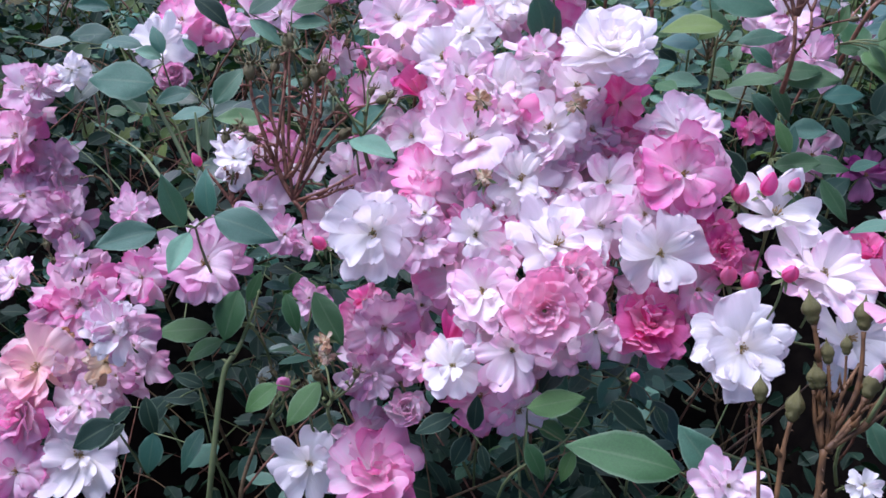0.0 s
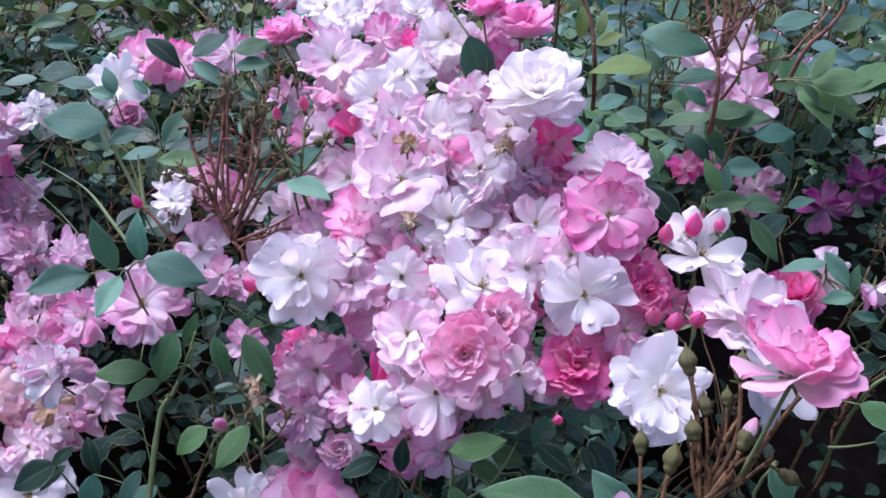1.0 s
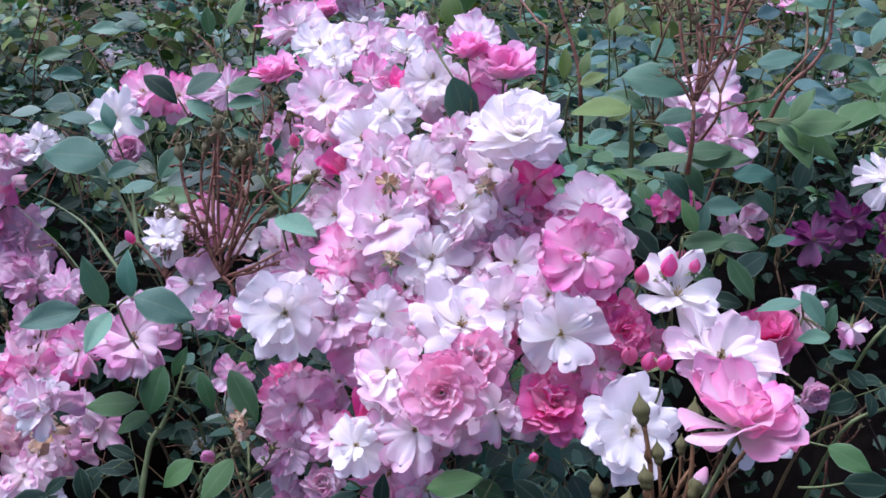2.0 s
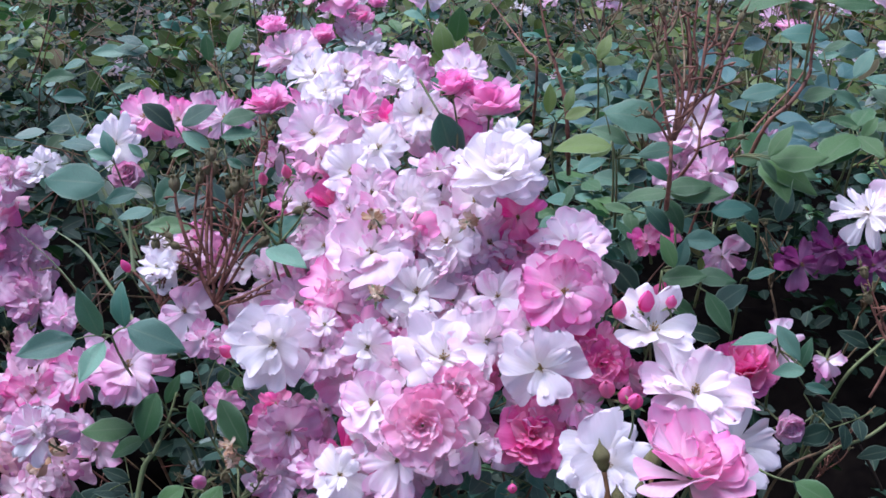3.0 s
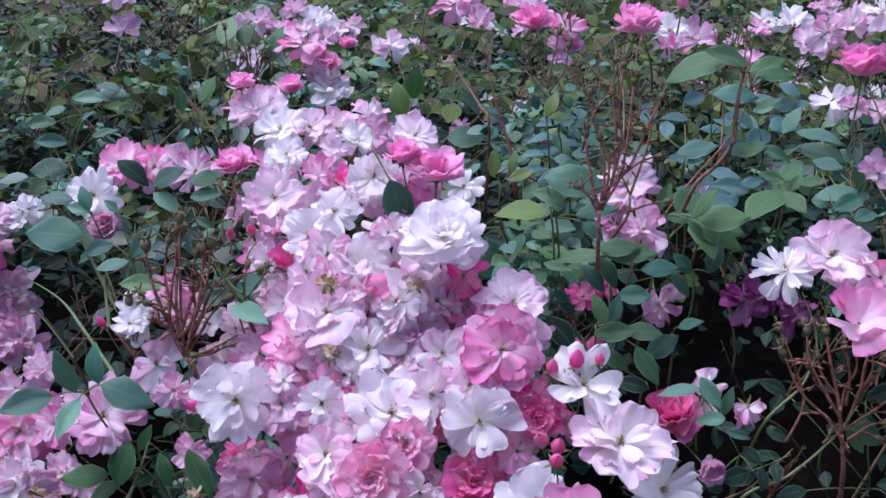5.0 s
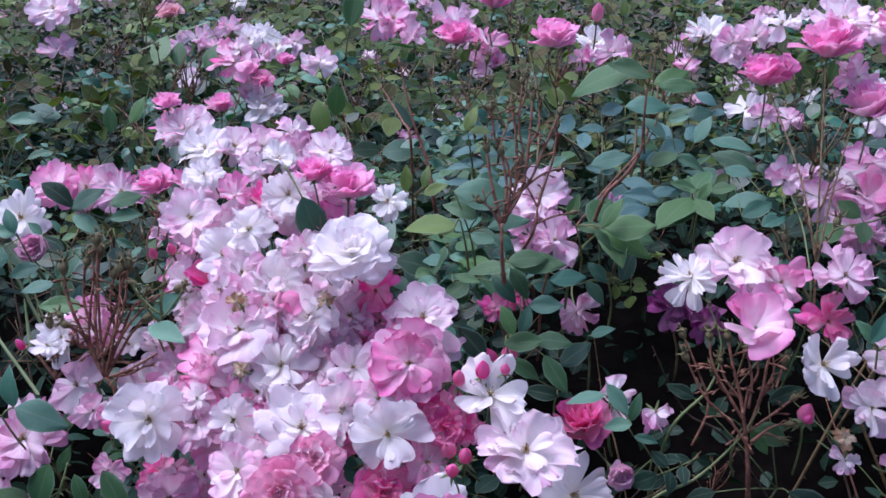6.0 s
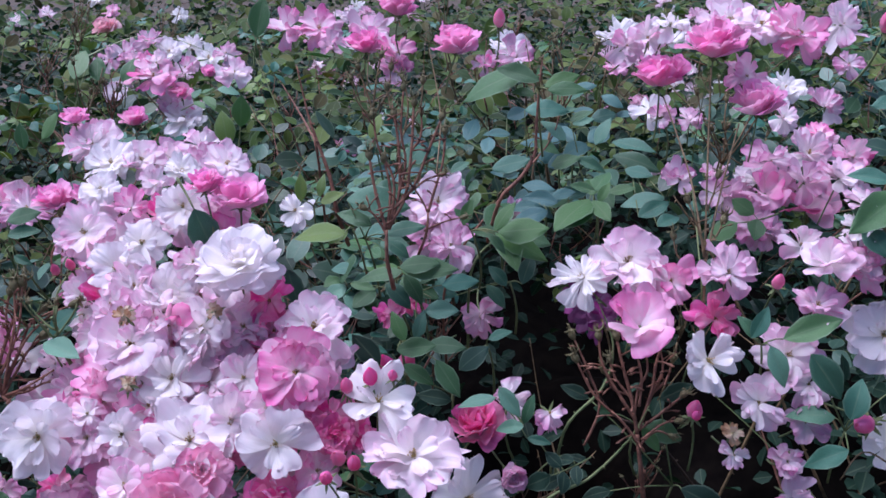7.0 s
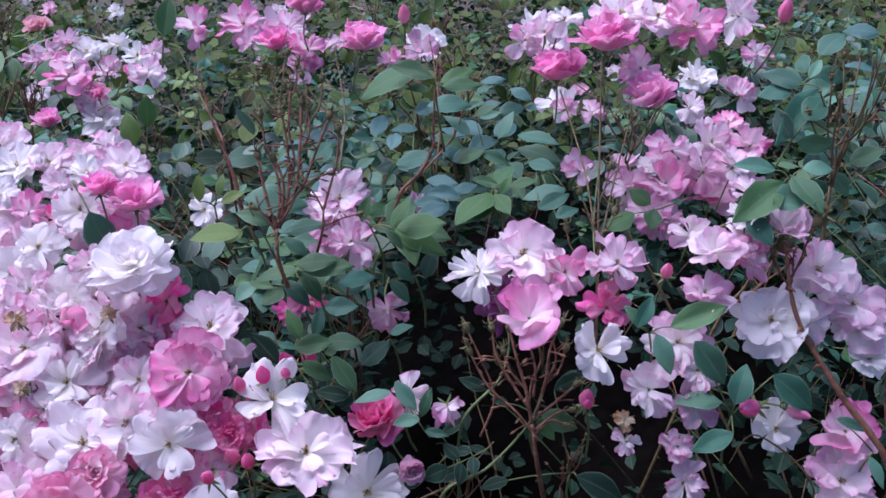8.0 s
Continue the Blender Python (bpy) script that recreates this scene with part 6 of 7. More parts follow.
grass_blade(0.0022, (-0.206, 0.787, 0.946), (-0.239, 0.812, 0.977), (-0.270, 0.835, 1.002), (-0.312, 0.846, 1.024))
grass_blade(0.0017, (-0.193, 0.762, 1.012), (-0.2, 0.782, 1.055))
grass_blade(0.0010, (-0.279, 0.864, 0.918), (-0.316, 0.883, 0.957), (-0.364, 0.9, 0.993))
grass_blade(0.0024, (-0.317, 1.609, 1.137), (-0.18, 1.621, 1.186), (-0.067, 1.601, 1.157))
stalk_spray("reddish-brown branching stalks of fallen rose blooms", RED_STALK, (-0.111, 0.724, 1.002),
    (0.0026, 0.0000, (-0.118, 0.725, 0.956), (-0.101, 0.717, 0.988), (-0.111, 0.724, 1.002)),
    (0.0020, 0.0169, (-0.111, 0.724, 1.002), (-0.125, 0.735, 1.027), (-0.137, 0.739, 1.059), (-0.145, 0.749, 1.081), (-0.147, 0.755, 1.094)),
    (0.0019, 0.0169, (-0.117, 0.731, 1.018), (-0.121, 0.746, 1.050), (-0.123, 0.769, 1.077), (-0.121, 0.779, 1.100)),
    (0.0019, 0.0169, (-0.116, 0.733, 1.021), (-0.107, 0.744, 1.048), (-0.099, 0.754, 1.069), (-0.094, 0.763, 1.089)),
    (0.0017, 0.0117, (-0.111, 0.725, 1.005), (-0.100, 0.748, 1.032), (-0.091, 0.758, 1.054), (-0.079, 0.764, 1.067)),
    (0.0017, 0.0156, (-0.110, 0.724, 1.003), (-0.097, 0.733, 1.023), (-0.087, 0.740, 1.039), (-0.075, 0.745, 1.049)),
    (0.0016, 0.0130, (-0.121, 0.741, 1.040), (-0.130, 0.750, 1.061), (-0.132, 0.759, 1.079), (-0.130, 0.767, 1.096)),
    (0.0016, 0.0130, (-0.113, 0.732, 1.019), (-0.103, 0.741, 1.041), (-0.107, 0.753, 1.067), (-0.104, 0.762, 1.086)),
    (0.0014, 0.0104, (-0.122, 0.733, 1.023), (-0.135, 0.741, 1.040), (-0.144, 0.743, 1.044), (-0.152, 0.747, 1.052)),
    (0.0014, 0.0117, (-0.108, 0.724, 1.002), (-0.088, 0.725, 1.005), (-0.074, 0.728, 1.011), (-0.061, 0.728, 1.012)),
    (0.0017, 0.0150, (-0.112, 0.724, 1.004), (-0.125, 0.735, 1.027), (-0.122, 0.741, 1.064), (-0.119, 0.752, 1.089), (-0.120, 0.761, 1.108)),
    (0.0016, 0.0140, (-0.112, 0.726, 1.007), (-0.116, 0.741, 1.040), (-0.115, 0.748, 1.081), (-0.117, 0.765, 1.118)),
    (0.0016, 0.0160, (-0.110, 0.725, 1.005), (-0.100, 0.730, 1.040), (-0.095, 0.743, 1.069), (-0.095, 0.754, 1.094)),
    (0.0014, 0.0130, (-0.100, 0.730, 1.040), (-0.091, 0.741, 1.065), (-0.088, 0.756, 1.098)),
    (0.0015, 0.0130, (-0.111, 0.726, 1.007), (-0.087, 0.734, 1.050), (-0.063, 0.744, 1.072), (-0.044, 0.747, 1.080)),
    (0.0014, 0.0120, (-0.125, 0.735, 1.027), (-0.132, 0.727, 1.033), (-0.134, 0.732, 1.043), (-0.142, 0.734, 1.049)),
    (0.0014, 0.0000, (-0.108, 0.724, 1.002), (-0.086, 0.718, 1.013), (-0.060, 0.723, 1.027)))
stalk_spray("reddish-brown branching stalks of fallen rose blooms", RED_STALK, (-0.164, 0.741, 0.990),
    (0.0022, 0.0000, (-0.164, 0.749, 0.960), (-0.161, 0.737, 0.981), (-0.164, 0.741, 0.990)),
    (0.0017, 0.0143, (-0.164, 0.741, 0.990), (-0.169, 0.751, 1.013), (-0.171, 0.761, 1.035)),
    (0.0017, 0.0000, (-0.164, 0.741, 0.990), (-0.181, 0.750, 1.009), (-0.193, 0.754, 1.019)),
    (0.0016, 0.0117, (-0.164, 0.741, 0.990), (-0.148, 0.748, 1.006), (-0.137, 0.750, 1.011)),
    (0.0014, 0.0104, (-0.164, 0.742, 0.993), (-0.161, 0.750, 1.011), (-0.152, 0.754, 1.020)))
stalk_spray("thin dry rose stalks with withered heads among blooms", DRY, (0.524, 0.706, 1.110),
    (0.0016, 0.0000, (0.517, 0.674, 1.031), (0.521, 0.689, 1.068), (0.524, 0.706, 1.110)),
    (0.0012, 0.0000, (0.524, 0.706, 1.110), (0.532, 0.748, 1.186), (0.543, 0.799, 1.273)),
    (0.0011, 0.0000, (0.525, 0.710, 1.119), (0.546, 0.751, 1.168), (0.570, 0.788, 1.224)),
    (0.0011, 0.0000, (0.524, 0.712, 1.124), (0.523, 0.768, 1.180), (0.514, 0.846, 1.237)),
    (0.0011, 0.0110, (0.525, 0.714, 1.129), (0.520, 0.722, 1.147), (0.512, 0.731, 1.169)),
    (0.0011, 0.0120, (0.525, 0.716, 1.133), (0.536, 0.719, 1.142), (0.541, 0.723, 1.152)),
    (0.0010, 0.0100, (0.523, 0.704, 1.105), (0.502, 0.714, 1.124), (0.498, 0.720, 1.139)),
    (0.0010, 0.0100, (0.530, 0.736, 1.158), (0.537, 0.742, 1.172), (0.541, 0.747, 1.186)))
stalk_spray("dry brown rose stalks with withered heads", RED_STALK, (-0.099, 0.878, 1.053),
    (0.0012, 0.0110, (-0.101, 0.873, 1.041), (-0.099, 0.887, 1.072), (-0.097, 0.897, 1.094), (-0.101, 0.906, 1.115)),
    (0.0011, 0.0100, (-0.107, 0.876, 1.048), (-0.110, 0.887, 1.072), (-0.104, 0.894, 1.088), (-0.096, 0.902, 1.105)),
    (0.0011, 0.0100, (-0.077, 0.873, 1.042), (-0.077, 0.884, 1.066), (-0.081, 0.894, 1.088)),
    (0.0011, 0.0100, (-0.056, 0.873, 1.042), (-0.062, 0.884, 1.066), (-0.062, 0.891, 1.081)))
stalk_spray("reddish-brown branching stalks of fallen rose blooms", RED_STALK, (0.248, 0.671, 1.173),
    (0.0021, 0.0000, (0.252, 0.680, 1.117), (0.248, 0.662, 1.150), (0.248, 0.671, 1.173)),
    (0.0016, 0.0110, (0.248, 0.671, 1.173), (0.240, 0.683, 1.202), (0.236, 0.693, 1.227)),
    (0.0015, 0.0110, (0.249, 0.672, 1.174), (0.252, 0.684, 1.202), (0.248, 0.693, 1.224)),
    (0.0016, 0.0100, (0.250, 0.672, 1.173), (0.259, 0.683, 1.200), (0.260, 0.697, 1.233), (0.257, 0.707, 1.258)),
    (0.0016, 0.0100, (0.251, 0.673, 1.177), (0.264, 0.682, 1.198), (0.270, 0.696, 1.232), (0.273, 0.710, 1.266)),
    (0.0014, 0.0100, (0.252, 0.674, 1.180), (0.255, 0.687, 1.210), (0.243, 0.697, 1.236), (0.240, 0.706, 1.258)),
    (0.0015, 0.0100, (0.255, 0.678, 1.189), (0.271, 0.685, 1.205), (0.284, 0.697, 1.232), (0.295, 0.706, 1.255)),
    (0.0013, 0.0090, (0.259, 0.683, 1.200), (0.265, 0.693, 1.224), (0.262, 0.702, 1.247), (0.265, 0.715, 1.278)),
    (0.0012, 0.0090, (0.248, 0.670, 1.170), (0.239, 0.676, 1.184), (0.232, 0.678, 1.189)),
    (0.0012, 0.0080, (0.270, 0.696, 1.232), (0.278, 0.701, 1.243), (0.279, 0.708, 1.259)),
    (0.0012, 0.0080, (0.264, 0.682, 1.198), (0.280, 0.687, 1.209), (0.292, 0.689, 1.213)))
stalk_spray("dry brown rose stalks with withered heads", DRY, (0.229, 0.974, 1.199),
    (0.0018, 0.0000, (0.238, 0.989, 1.156), (0.232, 0.968, 1.184), (0.229, 0.974, 1.199)),
    (0.0014, 0.0110, (0.229, 0.974, 1.199), (0.222, 0.983, 1.221), (0.215, 0.991, 1.242)),
    (0.0014, 0.0110, (0.229, 0.974, 1.199), (0.233, 0.985, 1.226), (0.239, 0.997, 1.253)),
    (0.0013, 0.0110, (0.231, 0.973, 1.197), (0.246, 0.983, 1.218), (0.250, 0.991, 1.240)),
    (0.0012, 0.0100, (0.228, 0.971, 1.191), (0.212, 0.978, 1.210), (0.207, 0.987, 1.231)))
stalk_spray("dry brown rose stalks with withered heads", DRY, (0.264, 0.849, 1.209),
    (0.0015, 0.0000, (0.256, 0.863, 1.164), (0.257, 0.841, 1.190), (0.264, 0.849, 1.209)),
    (0.0013, 0.0100, (0.264, 0.849, 1.209), (0.268, 0.859, 1.232), (0.264, 0.868, 1.255)),
    (0.0013, 0.0100, (0.264, 0.849, 1.209), (0.279, 0.857, 1.228), (0.283, 0.867, 1.251)),
    (0.0012, 0.0100, (0.262, 0.847, 1.205), (0.252, 0.856, 1.227), (0.248, 0.864, 1.246)))
stalk_spray("reddish-brown branching stalks of fallen rose blooms", RED_STALK, (0.283, 0.734, 1.165),
    (0.0016, 0.0000, (0.273, 0.748, 1.118), (0.281, 0.727, 1.148), (0.283, 0.734, 1.165)),
    (0.0014, 0.0100, (0.283, 0.734, 1.165), (0.289, 0.741, 1.182), (0.297, 0.750, 1.205), (0.300, 0.759, 1.229)),
    (0.0011, 0.0090, (0.283, 0.734, 1.165), (0.276, 0.740, 1.178), (0.268, 0.745, 1.189)),
    (0.0011, 0.0080, (0.279, 0.728, 1.150), (0.296, 0.730, 1.157), (0.312, 0.730, 1.161)))
stalk_spray("reddish-brown branching stalks of fallen rose blooms", RED_STALK, (0.453, 0.627, 1.000),
    (0.0026, 0.0000, (0.464, 0.628, 0.923), (0.455, 0.616, 0.973), (0.453, 0.627, 1.000)),
    (0.0018, 0.0120, (0.453, 0.627, 1.000), (0.449, 0.638, 1.028), (0.443, 0.647, 1.051), (0.438, 0.657, 1.075)),
    (0.0017, 0.0120, (0.454, 0.628, 1.003), (0.466, 0.639, 1.033), (0.471, 0.649, 1.057), (0.480, 0.656, 1.076)),
    (0.0015, 0.0110, (0.452, 0.631, 1.011), (0.434, 0.643, 1.039), (0.425, 0.651, 1.057), (0.423, 0.658, 1.075)),
    (0.0014, 0.0100, (0.455, 0.635, 1.022), (0.458, 0.644, 1.044), (0.454, 0.652, 1.064)),
    (0.0014, 0.0100, (0.455, 0.628, 1.004), (0.479, 0.634, 1.020), (0.491, 0.637, 1.029)),
    (0.0013, 0.0090, (0.449, 0.638, 1.028), (0.436, 0.645, 1.044), (0.432, 0.650, 1.057)),
    (0.0013, 0.0100, (0.465, 0.639, 1.030), (0.479, 0.643, 1.043), (0.484, 0.648, 1.057)),
    (0.0012, 0.0110, (0.408, 0.625, 0.992), (0.422, 0.637, 1.022), (0.413, 0.648, 1.051), (0.402, 0.659, 1.076)),
    (0.0014, 0.0110, (0.457, 0.616, 0.990), (0.439, 0.626, 1.014), (0.417, 0.635, 1.034), (0.403, 0.646, 1.061)),
    (0.0013, 0.0100, (0.451, 0.633, 1.015), (0.455, 0.641, 1.035), (0.463, 0.646, 1.050), (0.461, 0.654, 1.070)),
    (0.0013, 0.0100, (0.450, 0.644, 1.028), (0.436, 0.647, 1.032), (0.429, 0.652, 1.045)),
    (0.0012, 0.0090, (0.455, 0.620, 0.999), (0.473, 0.624, 1.011), (0.484, 0.625, 1.013)),
    (0.0012, 0.0090, (0.466, 0.639, 1.033), (0.476, 0.646, 1.050), (0.474, 0.653, 1.068)),
    (0.0012, 0.0080, (0.454, 0.623, 0.991), (0.468, 0.627, 1.002), (0.480, 0.626, 0.999)))
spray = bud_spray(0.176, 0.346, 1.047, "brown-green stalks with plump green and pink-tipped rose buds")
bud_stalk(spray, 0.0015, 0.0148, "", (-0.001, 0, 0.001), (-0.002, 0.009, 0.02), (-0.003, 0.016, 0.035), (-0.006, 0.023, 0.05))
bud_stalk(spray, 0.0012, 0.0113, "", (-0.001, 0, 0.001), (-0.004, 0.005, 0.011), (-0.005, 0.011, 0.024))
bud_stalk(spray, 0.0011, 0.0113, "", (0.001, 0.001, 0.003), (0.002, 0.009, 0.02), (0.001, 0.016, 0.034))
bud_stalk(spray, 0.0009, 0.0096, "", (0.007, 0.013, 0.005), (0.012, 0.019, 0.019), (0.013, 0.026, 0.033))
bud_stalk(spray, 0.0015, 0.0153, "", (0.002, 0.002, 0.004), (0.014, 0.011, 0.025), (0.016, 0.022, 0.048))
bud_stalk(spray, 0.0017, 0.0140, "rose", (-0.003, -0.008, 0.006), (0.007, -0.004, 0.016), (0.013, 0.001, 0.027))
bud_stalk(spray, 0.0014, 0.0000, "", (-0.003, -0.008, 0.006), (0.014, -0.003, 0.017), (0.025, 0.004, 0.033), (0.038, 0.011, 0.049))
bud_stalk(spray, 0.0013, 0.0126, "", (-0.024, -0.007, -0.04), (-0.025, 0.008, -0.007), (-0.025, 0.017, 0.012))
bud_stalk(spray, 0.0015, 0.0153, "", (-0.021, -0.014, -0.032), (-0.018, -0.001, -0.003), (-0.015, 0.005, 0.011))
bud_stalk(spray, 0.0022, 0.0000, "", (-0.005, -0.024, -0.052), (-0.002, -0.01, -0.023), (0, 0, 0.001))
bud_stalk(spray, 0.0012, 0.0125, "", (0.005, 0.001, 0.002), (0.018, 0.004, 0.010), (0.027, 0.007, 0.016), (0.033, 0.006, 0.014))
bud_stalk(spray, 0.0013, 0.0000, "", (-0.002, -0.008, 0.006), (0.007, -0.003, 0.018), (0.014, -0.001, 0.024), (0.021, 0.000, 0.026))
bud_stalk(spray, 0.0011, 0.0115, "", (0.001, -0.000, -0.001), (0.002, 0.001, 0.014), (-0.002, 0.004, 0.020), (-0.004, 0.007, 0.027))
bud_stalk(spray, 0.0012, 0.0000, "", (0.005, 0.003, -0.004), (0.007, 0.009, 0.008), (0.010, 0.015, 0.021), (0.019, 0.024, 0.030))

# ---- fading blooms packed beneath the open ones ----
def tucked_blooms(count, seed):
    r = random.Random(seed)
    known = list(BLOOMS)
    made = 0
    while made < count:
        a, b = r.sample(known, 2)
        if not 0.03 < (a - b).length < 0.085:
            continue
        p = a.lerp(b, r.uniform(0.35, 0.65)) + Vector((r.uniform(-0.008, 0.008), 0.016, -0.012))
        if min((p - q).length for q in BLOOMS) < 0.019 or p.x < 0.01 and p.y < 0.72 and p.z < 0.99 or hollow(p.x, p.y) > 0.14 and p.x > 0.3:
            continue
        bloom(r.choice(("blush", "pink", "lilac", "blush", "hot", "pink", "lilac", "pink")), r.choice(("spent", "single", "spent", "open")), p.x, p.y, p.z, r.uniform(0.021, 0.029), r.uniform(-0.6, 0.6), r.uniform(-1.0, -0.4), r.uniform(0.2, 0.9))
        made += 1


tucked_blooms(82, 3)

# ---- a near-black sheet in place of the shade inside the hedge ----
def shade_sheet_mesh():
    """A lumpy body, coloured as deep shade, that falls to the ground at its front, ends and back."""
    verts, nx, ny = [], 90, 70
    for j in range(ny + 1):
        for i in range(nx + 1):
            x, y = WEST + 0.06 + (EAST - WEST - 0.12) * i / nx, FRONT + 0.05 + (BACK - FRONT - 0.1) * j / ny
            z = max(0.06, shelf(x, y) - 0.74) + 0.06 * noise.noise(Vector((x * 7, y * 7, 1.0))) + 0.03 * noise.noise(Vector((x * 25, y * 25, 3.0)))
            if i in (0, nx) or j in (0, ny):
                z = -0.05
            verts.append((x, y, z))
    return mesh_from("hedge_shade_sheet", verts, grid_faces(nx, ny), HEDGE_SHADE)


tagged(new("hedge_shade_sheet", shade_sheet_mesh()), "near-black sheet standing in for the deep shade inside the hedge", "thicket", kind="stuff")


# ---- the mass of leaves ----
def foliage_mesh(count, seed):
    """Rose leaves of five or seven leaflets along a thin stalk, spread over the top of the hedge."""
    r = random.Random(seed)
    shapes = []
    for droop, fold in ((0.10, 0.20), (0.26, 0.05), (0.16, 0.32), (0.04, 0.12)):
        base, uv = [], []
        for v, w in ((0.0, 0.02), (0.14, 0.19), (0.36, 0.315), (0.58, 0.31), (0.80, 0.20), (0.93, 0.085), (1.0, 0.008)):
            base += [(-w, v, fold * w - droop * v * v), (0, v, -droop * v * v), (w, v, fold * w - droop * v * v)]
            uv += [(0, v), (0.5, v), (1, v)]
        shapes.append(np.array(base))
    quads = [q for k in range(6) for q in ((3 * k, 3 * k + 1, 3 * k + 4, 3 * k + 3), (3 * k + 1, 3 * k + 2, 3 * k + 5, 3 * k + 4))]
    verts, faces, uvs, slots = [], [], [], []
    n = 0
    while n < count:
        y = FRONT + (BACK - FRONT) * r.random() ** 1.6
        x = r.uniform(WEST, EAST)
        if hollow(x, y) > (0.06 if y > 0.72 else 0.12) and r.random() < 0.97:
            continue
        gap = noise.noise(Vector((x * 8.0, y * 6.0, 4.0))) + 0.5 * noise.noise(Vector((x * 19.0, y * 15.0, 7.0)))
        if gap > -0.04 and r.random() < 0.93:
            continue
        beyond = 1 if noise.noise(Vector((x * 1.7, y * 1.7, 9.0))) * 0.5 + (y - 1.35) * 0.8 > 0.12 else 0
        z = top(x, y) - (r.uniform(0.0, 0.05) if r.random() < 0.72 else r.uniform(0.05, 0.20)) - 0.06 * max(0.0, gap)
        if y < 1.4 and min((Vector((x, y - 0.01, z - 0.01)) - q).length for q in BLOOMS) < 0.036:
            continue
        size = r.uniform(0.026, 0.038) if y < 0.9 else r.uniform(0.033, 0.048)
        frond = pose(x, y, z, r.gauss(16, 15), r.gauss(0, 16), 0) @ pose(0, 0, 0, 0, 0, r.uniform(0, 360))
        pairs = r.choice((1, 2, 2, 3))
        spots = [(0.0, (0.58 * pairs + 0.06) * size, 0.0, 1.1)]
        for q in range(pairs):
            spots += [(s * 0.07 * size, q * 0.58 * size, -s * r.uniform(55, 82), 0.78 + 0.10 * q) for s in (-1, 1)]
        for px, py, yaw, big in spots:
            m = frond @ pose(px, py, 0, r.gauss(-4, 15), r.gauss(0, 17), yaw)
            m = np.array(m @ Matrix.Scale(size * big * r.uniform(0.85, 1.1), 4))
            o = len(verts)
            verts.extend(r.choice(shapes) @ m[:3, :3].T + m[:3, 3])
            faces.extend([tuple(i + o for i in q) for q in quads])
            uvs.extend(uv)
            slots += [beyond] * len(quads)
            n += 1
        far = 0.58 * pairs * size
        stalk, ring = tube([frond @ Vector(p) for p in ((0, -size * 1.1, -size * 0.5), (0, -size * 0.3, -0.001), (0, far, -0.001))], [0.0009, 0.0007, 0.0005], 4)
        o = len(verts)
        verts.extend(np.array(p) for p in stalk)
        faces.extend([tuple(i + o for i in q) for q in ring])
        uvs.extend([(0.5, 0.5)] * len(stalk))
        slots += [r.choice((2, 2, 3))] * len(ring)
    me = mesh_from("foliage", verts, faces, FOLIAGE, uvs)
    for other in (FAR_FOLIAGE, STALK, RED_STALK):
        me.materials.append(other)
    me.polygons.foreach_set("material_index", slots)
    return me


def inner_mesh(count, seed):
    """Plain leaves deep in the hedge, which keep the light out; their near-black green includes painted shade."""
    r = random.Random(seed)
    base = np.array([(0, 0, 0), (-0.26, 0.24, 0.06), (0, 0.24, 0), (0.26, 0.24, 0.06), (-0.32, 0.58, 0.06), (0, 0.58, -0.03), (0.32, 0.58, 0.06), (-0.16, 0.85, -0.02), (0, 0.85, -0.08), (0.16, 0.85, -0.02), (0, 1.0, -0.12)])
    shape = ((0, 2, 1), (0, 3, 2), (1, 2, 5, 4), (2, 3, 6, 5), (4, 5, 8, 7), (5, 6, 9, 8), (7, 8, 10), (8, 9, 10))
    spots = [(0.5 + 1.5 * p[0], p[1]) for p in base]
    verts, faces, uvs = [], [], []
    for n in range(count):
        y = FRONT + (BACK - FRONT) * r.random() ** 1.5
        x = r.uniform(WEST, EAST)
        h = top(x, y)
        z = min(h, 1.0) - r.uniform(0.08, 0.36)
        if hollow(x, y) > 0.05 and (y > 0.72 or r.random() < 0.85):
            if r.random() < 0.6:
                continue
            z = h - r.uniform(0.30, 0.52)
        m = np.array(pose(x, y, z, r.gauss(0, 30), r.gauss(0, 30), r.uniform(0, 360)) @ Matrix.Scale(r.uniform(0.03, 0.042), 4))
        o = len(verts)
        verts.extend(base @ m[:3, :3].T + m[:3, 3])
        faces += [tuple(o + k for k in f) for f in shape]
        uvs += spots
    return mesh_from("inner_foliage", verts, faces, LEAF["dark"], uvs)


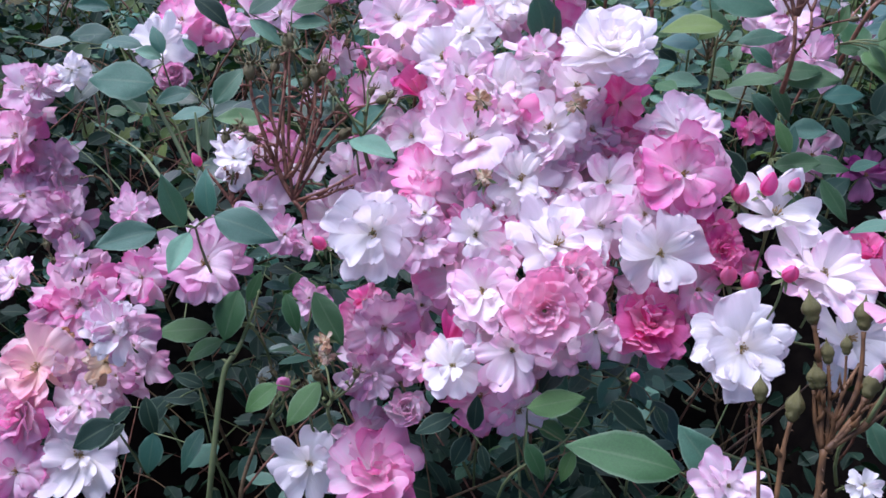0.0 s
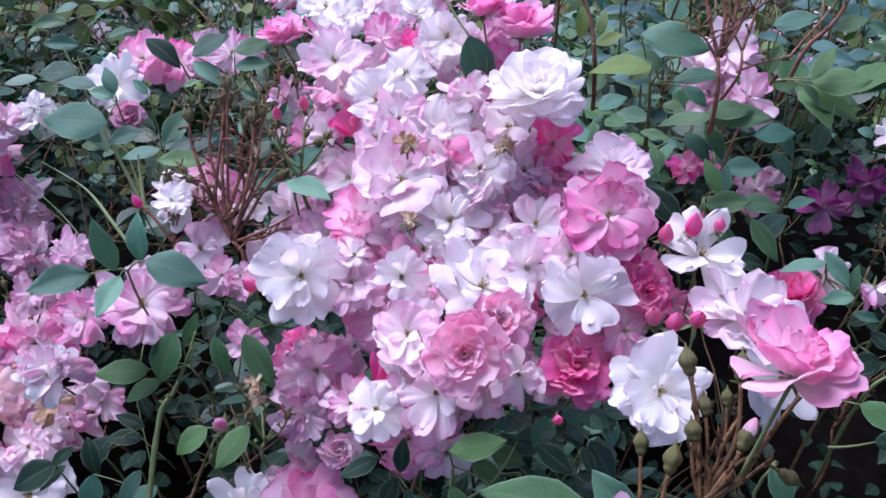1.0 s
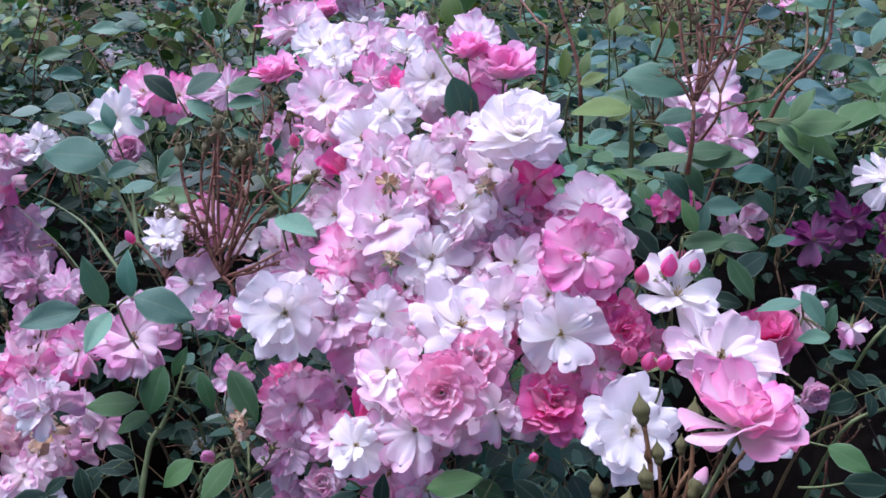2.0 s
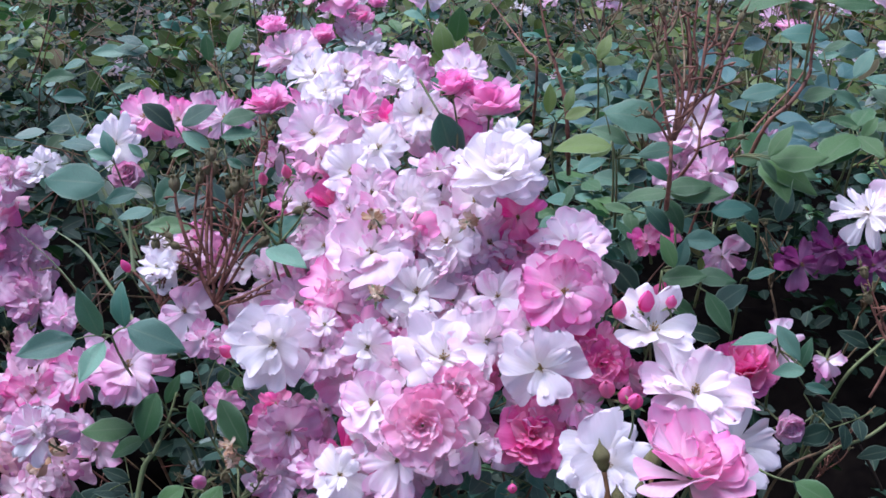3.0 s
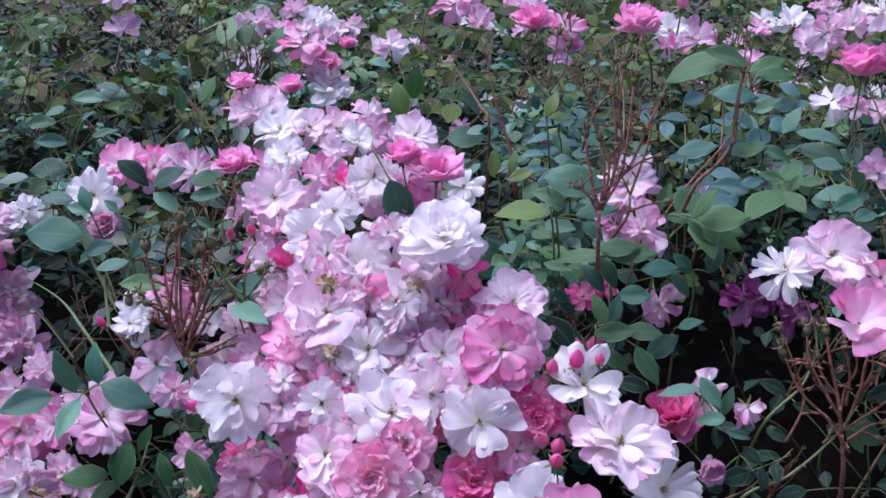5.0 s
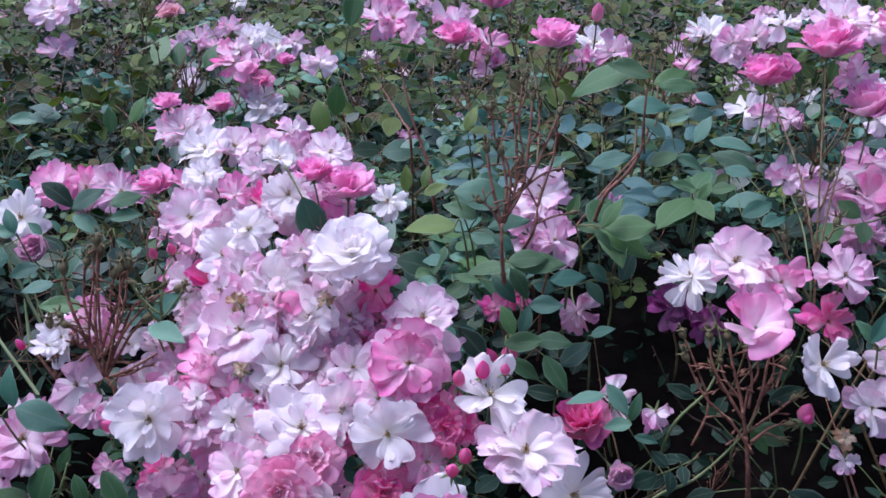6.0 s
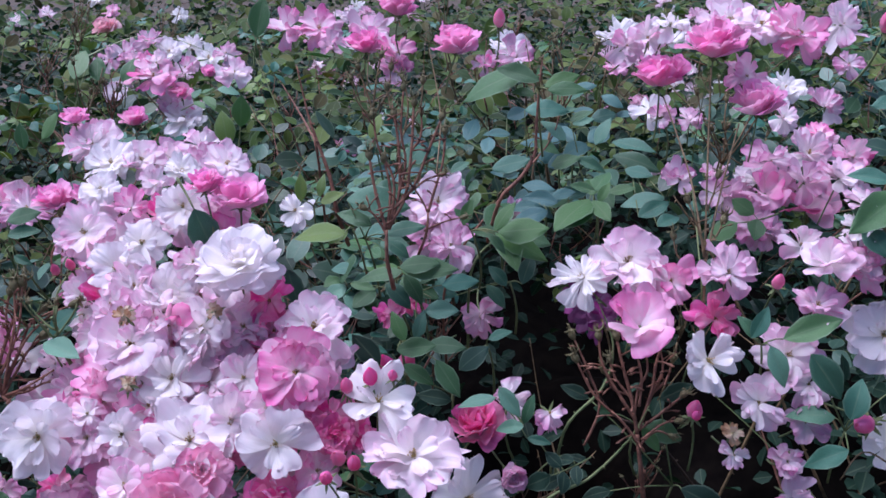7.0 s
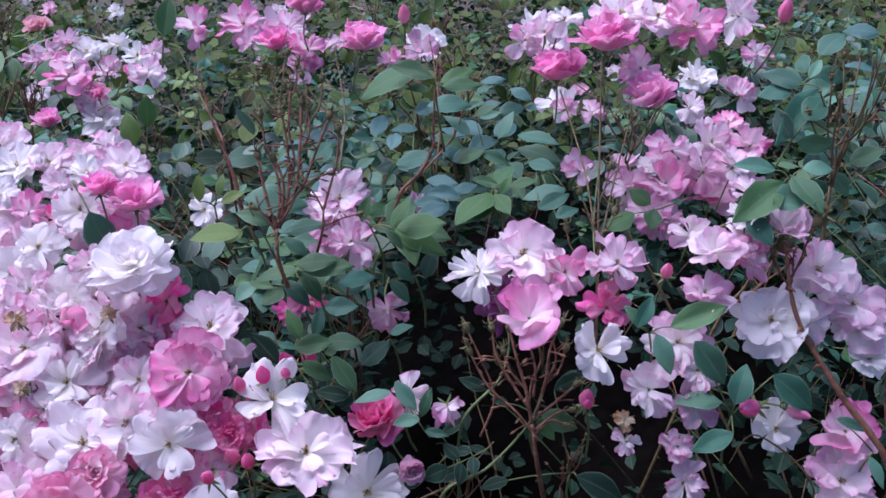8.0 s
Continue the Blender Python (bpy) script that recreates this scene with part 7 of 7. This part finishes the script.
def flank_mesh(count, seed):
    """Leaves that clothe the upright front, ends and back of the hedge down to the soil."""
    r = random.Random(seed)
    base = np.array([(0, 0, 0), (-0.36, 0.45, 0.08), (0.36, 0.45, 0.08), (0, 1.0, -0.12), (0, 0.45, 0.0)])
    verts, faces, uvs = [], [], []
    for n in range(count):
        side = r.random()
        x, y = r.uniform(WEST, EAST), r.uniform(FRONT, BACK)
        if side < 0.45:
            y, turn = FRONT + r.uniform(-0.01, 0.05), 180
        elif side < 0.60:
            y, turn = BACK + r.uniform(-0.05, 0.02), 0
        elif side < 0.80:
            x, turn = WEST + r.uniform(-0.02, 0.05), 90
        else:
            x, turn = EAST + r.uniform(-0.05, 0.02), -90
        z = r.uniform(0.03, min(top(x, y), 0.98) - 0.04)
        m = np.array(pose(x, y, z, r.gauss(-35, 25), r.gauss(0, 25), turn + r.gauss(0, 45)) @ Matrix.Scale(r.uniform(0.028, 0.040), 4))
        o = len(verts)
        verts.extend(base @ m[:3, :3].T + m[:3, 3])
        faces += [(o, o + 4, o + 1), (o, o + 2, o + 4), (o + 1, o + 4, o + 3), (o + 4, o + 2, o + 3)]
        uvs += [(0.5, 0), (0, 0.5), (1, 0.5), (0.5, 1), (0.5, 0.5)]
    return mesh_from("flank_foliage", verts, faces, FOLIAGE, uvs)


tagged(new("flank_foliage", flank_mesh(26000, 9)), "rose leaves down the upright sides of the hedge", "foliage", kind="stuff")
tagged(new("inner_foliage", inner_mesh(46000, 6)), "dark green leaves deep in the hedge, with shade put into their colour", "foliage", kind="stuff")
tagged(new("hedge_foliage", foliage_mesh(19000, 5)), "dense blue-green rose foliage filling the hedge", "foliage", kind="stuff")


# ---- scattered leaves that stand out of the mass ----
def scatter_leaves(count, seed):
    r, rest = random.Random(seed), Bulk()
    made = 0
    while made < count:
        y = 0.48 + (1.1 if made < 130 else 2.2) * r.random() ** 1.2
        x = 0.15 + (2 * r.random() - 1) * (0.34 + 0.5 * y)
        z = top(x, y) + r.uniform(-0.05, 0.03)
        if hollow(x, y) > 0.07 or min((Vector((x, y, z)) - b).length for b in BLOOMS) < 0.055:
            continue
        q = r.uniform(0, 6.283)
        leaf_sprig(r.choice(("teal", "teal", "teal", "green", "dark") if y < 1.45 else ("teal", "green", "young", "teal", "green")), r.choice((3, 5, 5)), x, y, z, r.uniform(0.020, 0.032), math.cos(q), math.sin(q), r.uniform(-0.3, 0.3), r.uniform(-0.4, 0.4), r.uniform(-0.7, 0.1), 1.0, rest if made >= 130 else None)
        made += 1
    rest.done("outer_leaves", "blue-green rose leaves spread over the hedge top", "leaves")


scatter_leaves(620, 21)


def bright_patch(count, seed):
    """Leaves that catch the light over the dark middle of the hedge."""
    r = random.Random(seed)
    made = 0
    while made < count:
        x, y = r.uniform(0.20, 0.56), r.uniform(0.84, 1.30)
        z = shelf(x, y) + r.uniform(-0.01, 0.045)
        if hollow(x, y) > 0.10 or min((Vector((x, y, z)) - b).length for b in BLOOMS) < 0.05:
            continue
        q = r.uniform(0, 6.283)
        leaf_sprig(r.choice(("teal", "teal", "teal", "green")), r.choice((5, 5, 3)), x, y, z, r.uniform(0.026, 0.036), math.cos(q), math.sin(q), r.uniform(-0.4, 0.3), r.uniform(-0.35, 0.35), r.uniform(-0.9, -0.2), 1.0)
        made += 1


bright_patch(50, 44)


# ---- distant blooms towards the back of the hedge ----
def far_blooms(count, seed):
    r, rest = random.Random(seed), Bulk()
    for k in range(count):
        if k % 5 == 0:
            cy = r.uniform(1.45, 3.3)
            cx = 0.15 + r.uniform(-0.9, 0.9) * 0.5 * cy
        x, y = cx + r.gauss(0, 0.07), cy + r.gauss(0, 0.09)
        bloom(r.choice(("white", "blush", "lilac", "lilac", "pink")), r.choice(("open", "spent", "spent", "single")), x, y, top(x, y) + r.uniform(0.0, 0.04), r.uniform(0.02, 0.027), r.uniform(-0.4, 0.4), r.uniform(-0.9, -0.2), 1.0, rest)
    rest.done("distant_blooms", "distant white, lilac and pink rose blooms on the hedge", "roses")


far_blooms(100, 8)


# ---- bare stalks and canes further back and inside ----
def far_stalks(count, seed):
    r = random.Random(seed)
    for k in range(count):
        y = r.uniform(0.95, 2.0)
        x = 0.20 + r.uniform(-0.8, 1) * 0.46 * y
        dry = r.random() < 0.5
        flower_stalks(x, y, top(x, y) + r.uniform(0.01, 0.05), r.uniform(0.06, 0.11), r.uniform(0.02, 0.045), r.randint(4, 8), r.uniform(-0.25, 0.25), r.uniform(-0.25, 0.25), 1.0, DRY if dry else RED_STALK, r.uniform(0.006, 0.010), "dry brown rose stalks with withered heads" if dry else "reddish-brown branching stalks of fallen rose blooms", 0.12)


far_stalks(34, 14)


def inner_canes(count, seed):
    r = random.Random(seed)
    for k in range(count):
        hx, hy, hr, deep = r.choice(HOLLOWS)
        x, y = hx + r.gauss(0, hr * 0.8), max(0.47, hy + r.gauss(0, hr * 0.8))
        z = shelf(x, y) - 0.12
        lean = Vector((r.uniform(-0.12, 0.12), r.uniform(-0.05, 0.12), 0))
        a = Vector((x, y, z))
        rose_cane("brown woody rose cane in the shade of the hedge", WOOD if r.random() < 0.6 else DRY, r.uniform(0.0012, 0.0026), tuple(a - lean * 1.5 - Vector((0, 0, 0.28))), tuple(a), tuple(a + lean * 0.7 + Vector((0, 0, r.uniform(0.06, 0.12)))), tuple(a + lean * 1.2 + Vector((0, 0, r.uniform(0.10, 0.20)))))


inner_canes(28, 31)


# ---- fine twigs among the leaves ----
def twigs(count, seed):
    r, rest = random.Random(seed), Bulk()
    for k in range(count):
        y = 0.5 + 2.0 * r.random() ** 1.3
        x = 0.15 + (2 * r.random() - 1) * (0.34 + 0.52 * y)
        z = top(x, y) + r.uniform(-0.08, 0.0)
        lean = Vector((r.uniform(-0.09, 0.09), r.uniform(-0.09, 0.09), r.uniform(0.01, 0.09)))
        a = Vector((x, y, z))
        if hollow(x, y) > 0.12 and x > 0.3 or min((a + lean * 0.5 - q).length for q in BLOOMS) < 0.045:
            continue
        path = bent(a - lean * 0.7 - Vector((0, 0, 0.03)), a + lean, -0.006, 6, 0.012, r)
        w = r.uniform(0.0006, 0.0013)
        rest.add(mesh_from("twig", *tube(path, [w * 1.3, w * 1.2, w * 1.1, w, w * 0.9, w * 0.7, w * 0.4], 5), r.choice((RED_STALK, DRY, RED_STALK, DRY, STALK))), Matrix.Identity(4))
        if r.random() < 0.6:
            side = Vector((r.uniform(-0.03, 0.03), r.uniform(-0.03, 0.03), r.uniform(0.01, 0.04)))
            rest.add(mesh_from("twig", *tube(bent(path[3], path[3] + side, 0.0, 3, 0.004, r), [w * 0.9, w * 0.8, w * 0.6, w * 0.3], 5), r.choice((RED_STALK, DRY))), Matrix.Identity(4))
    rest.done("fine_twigs", "thin brown and green twigs among the rose leaves", "twigs")


twigs(1200, 77)
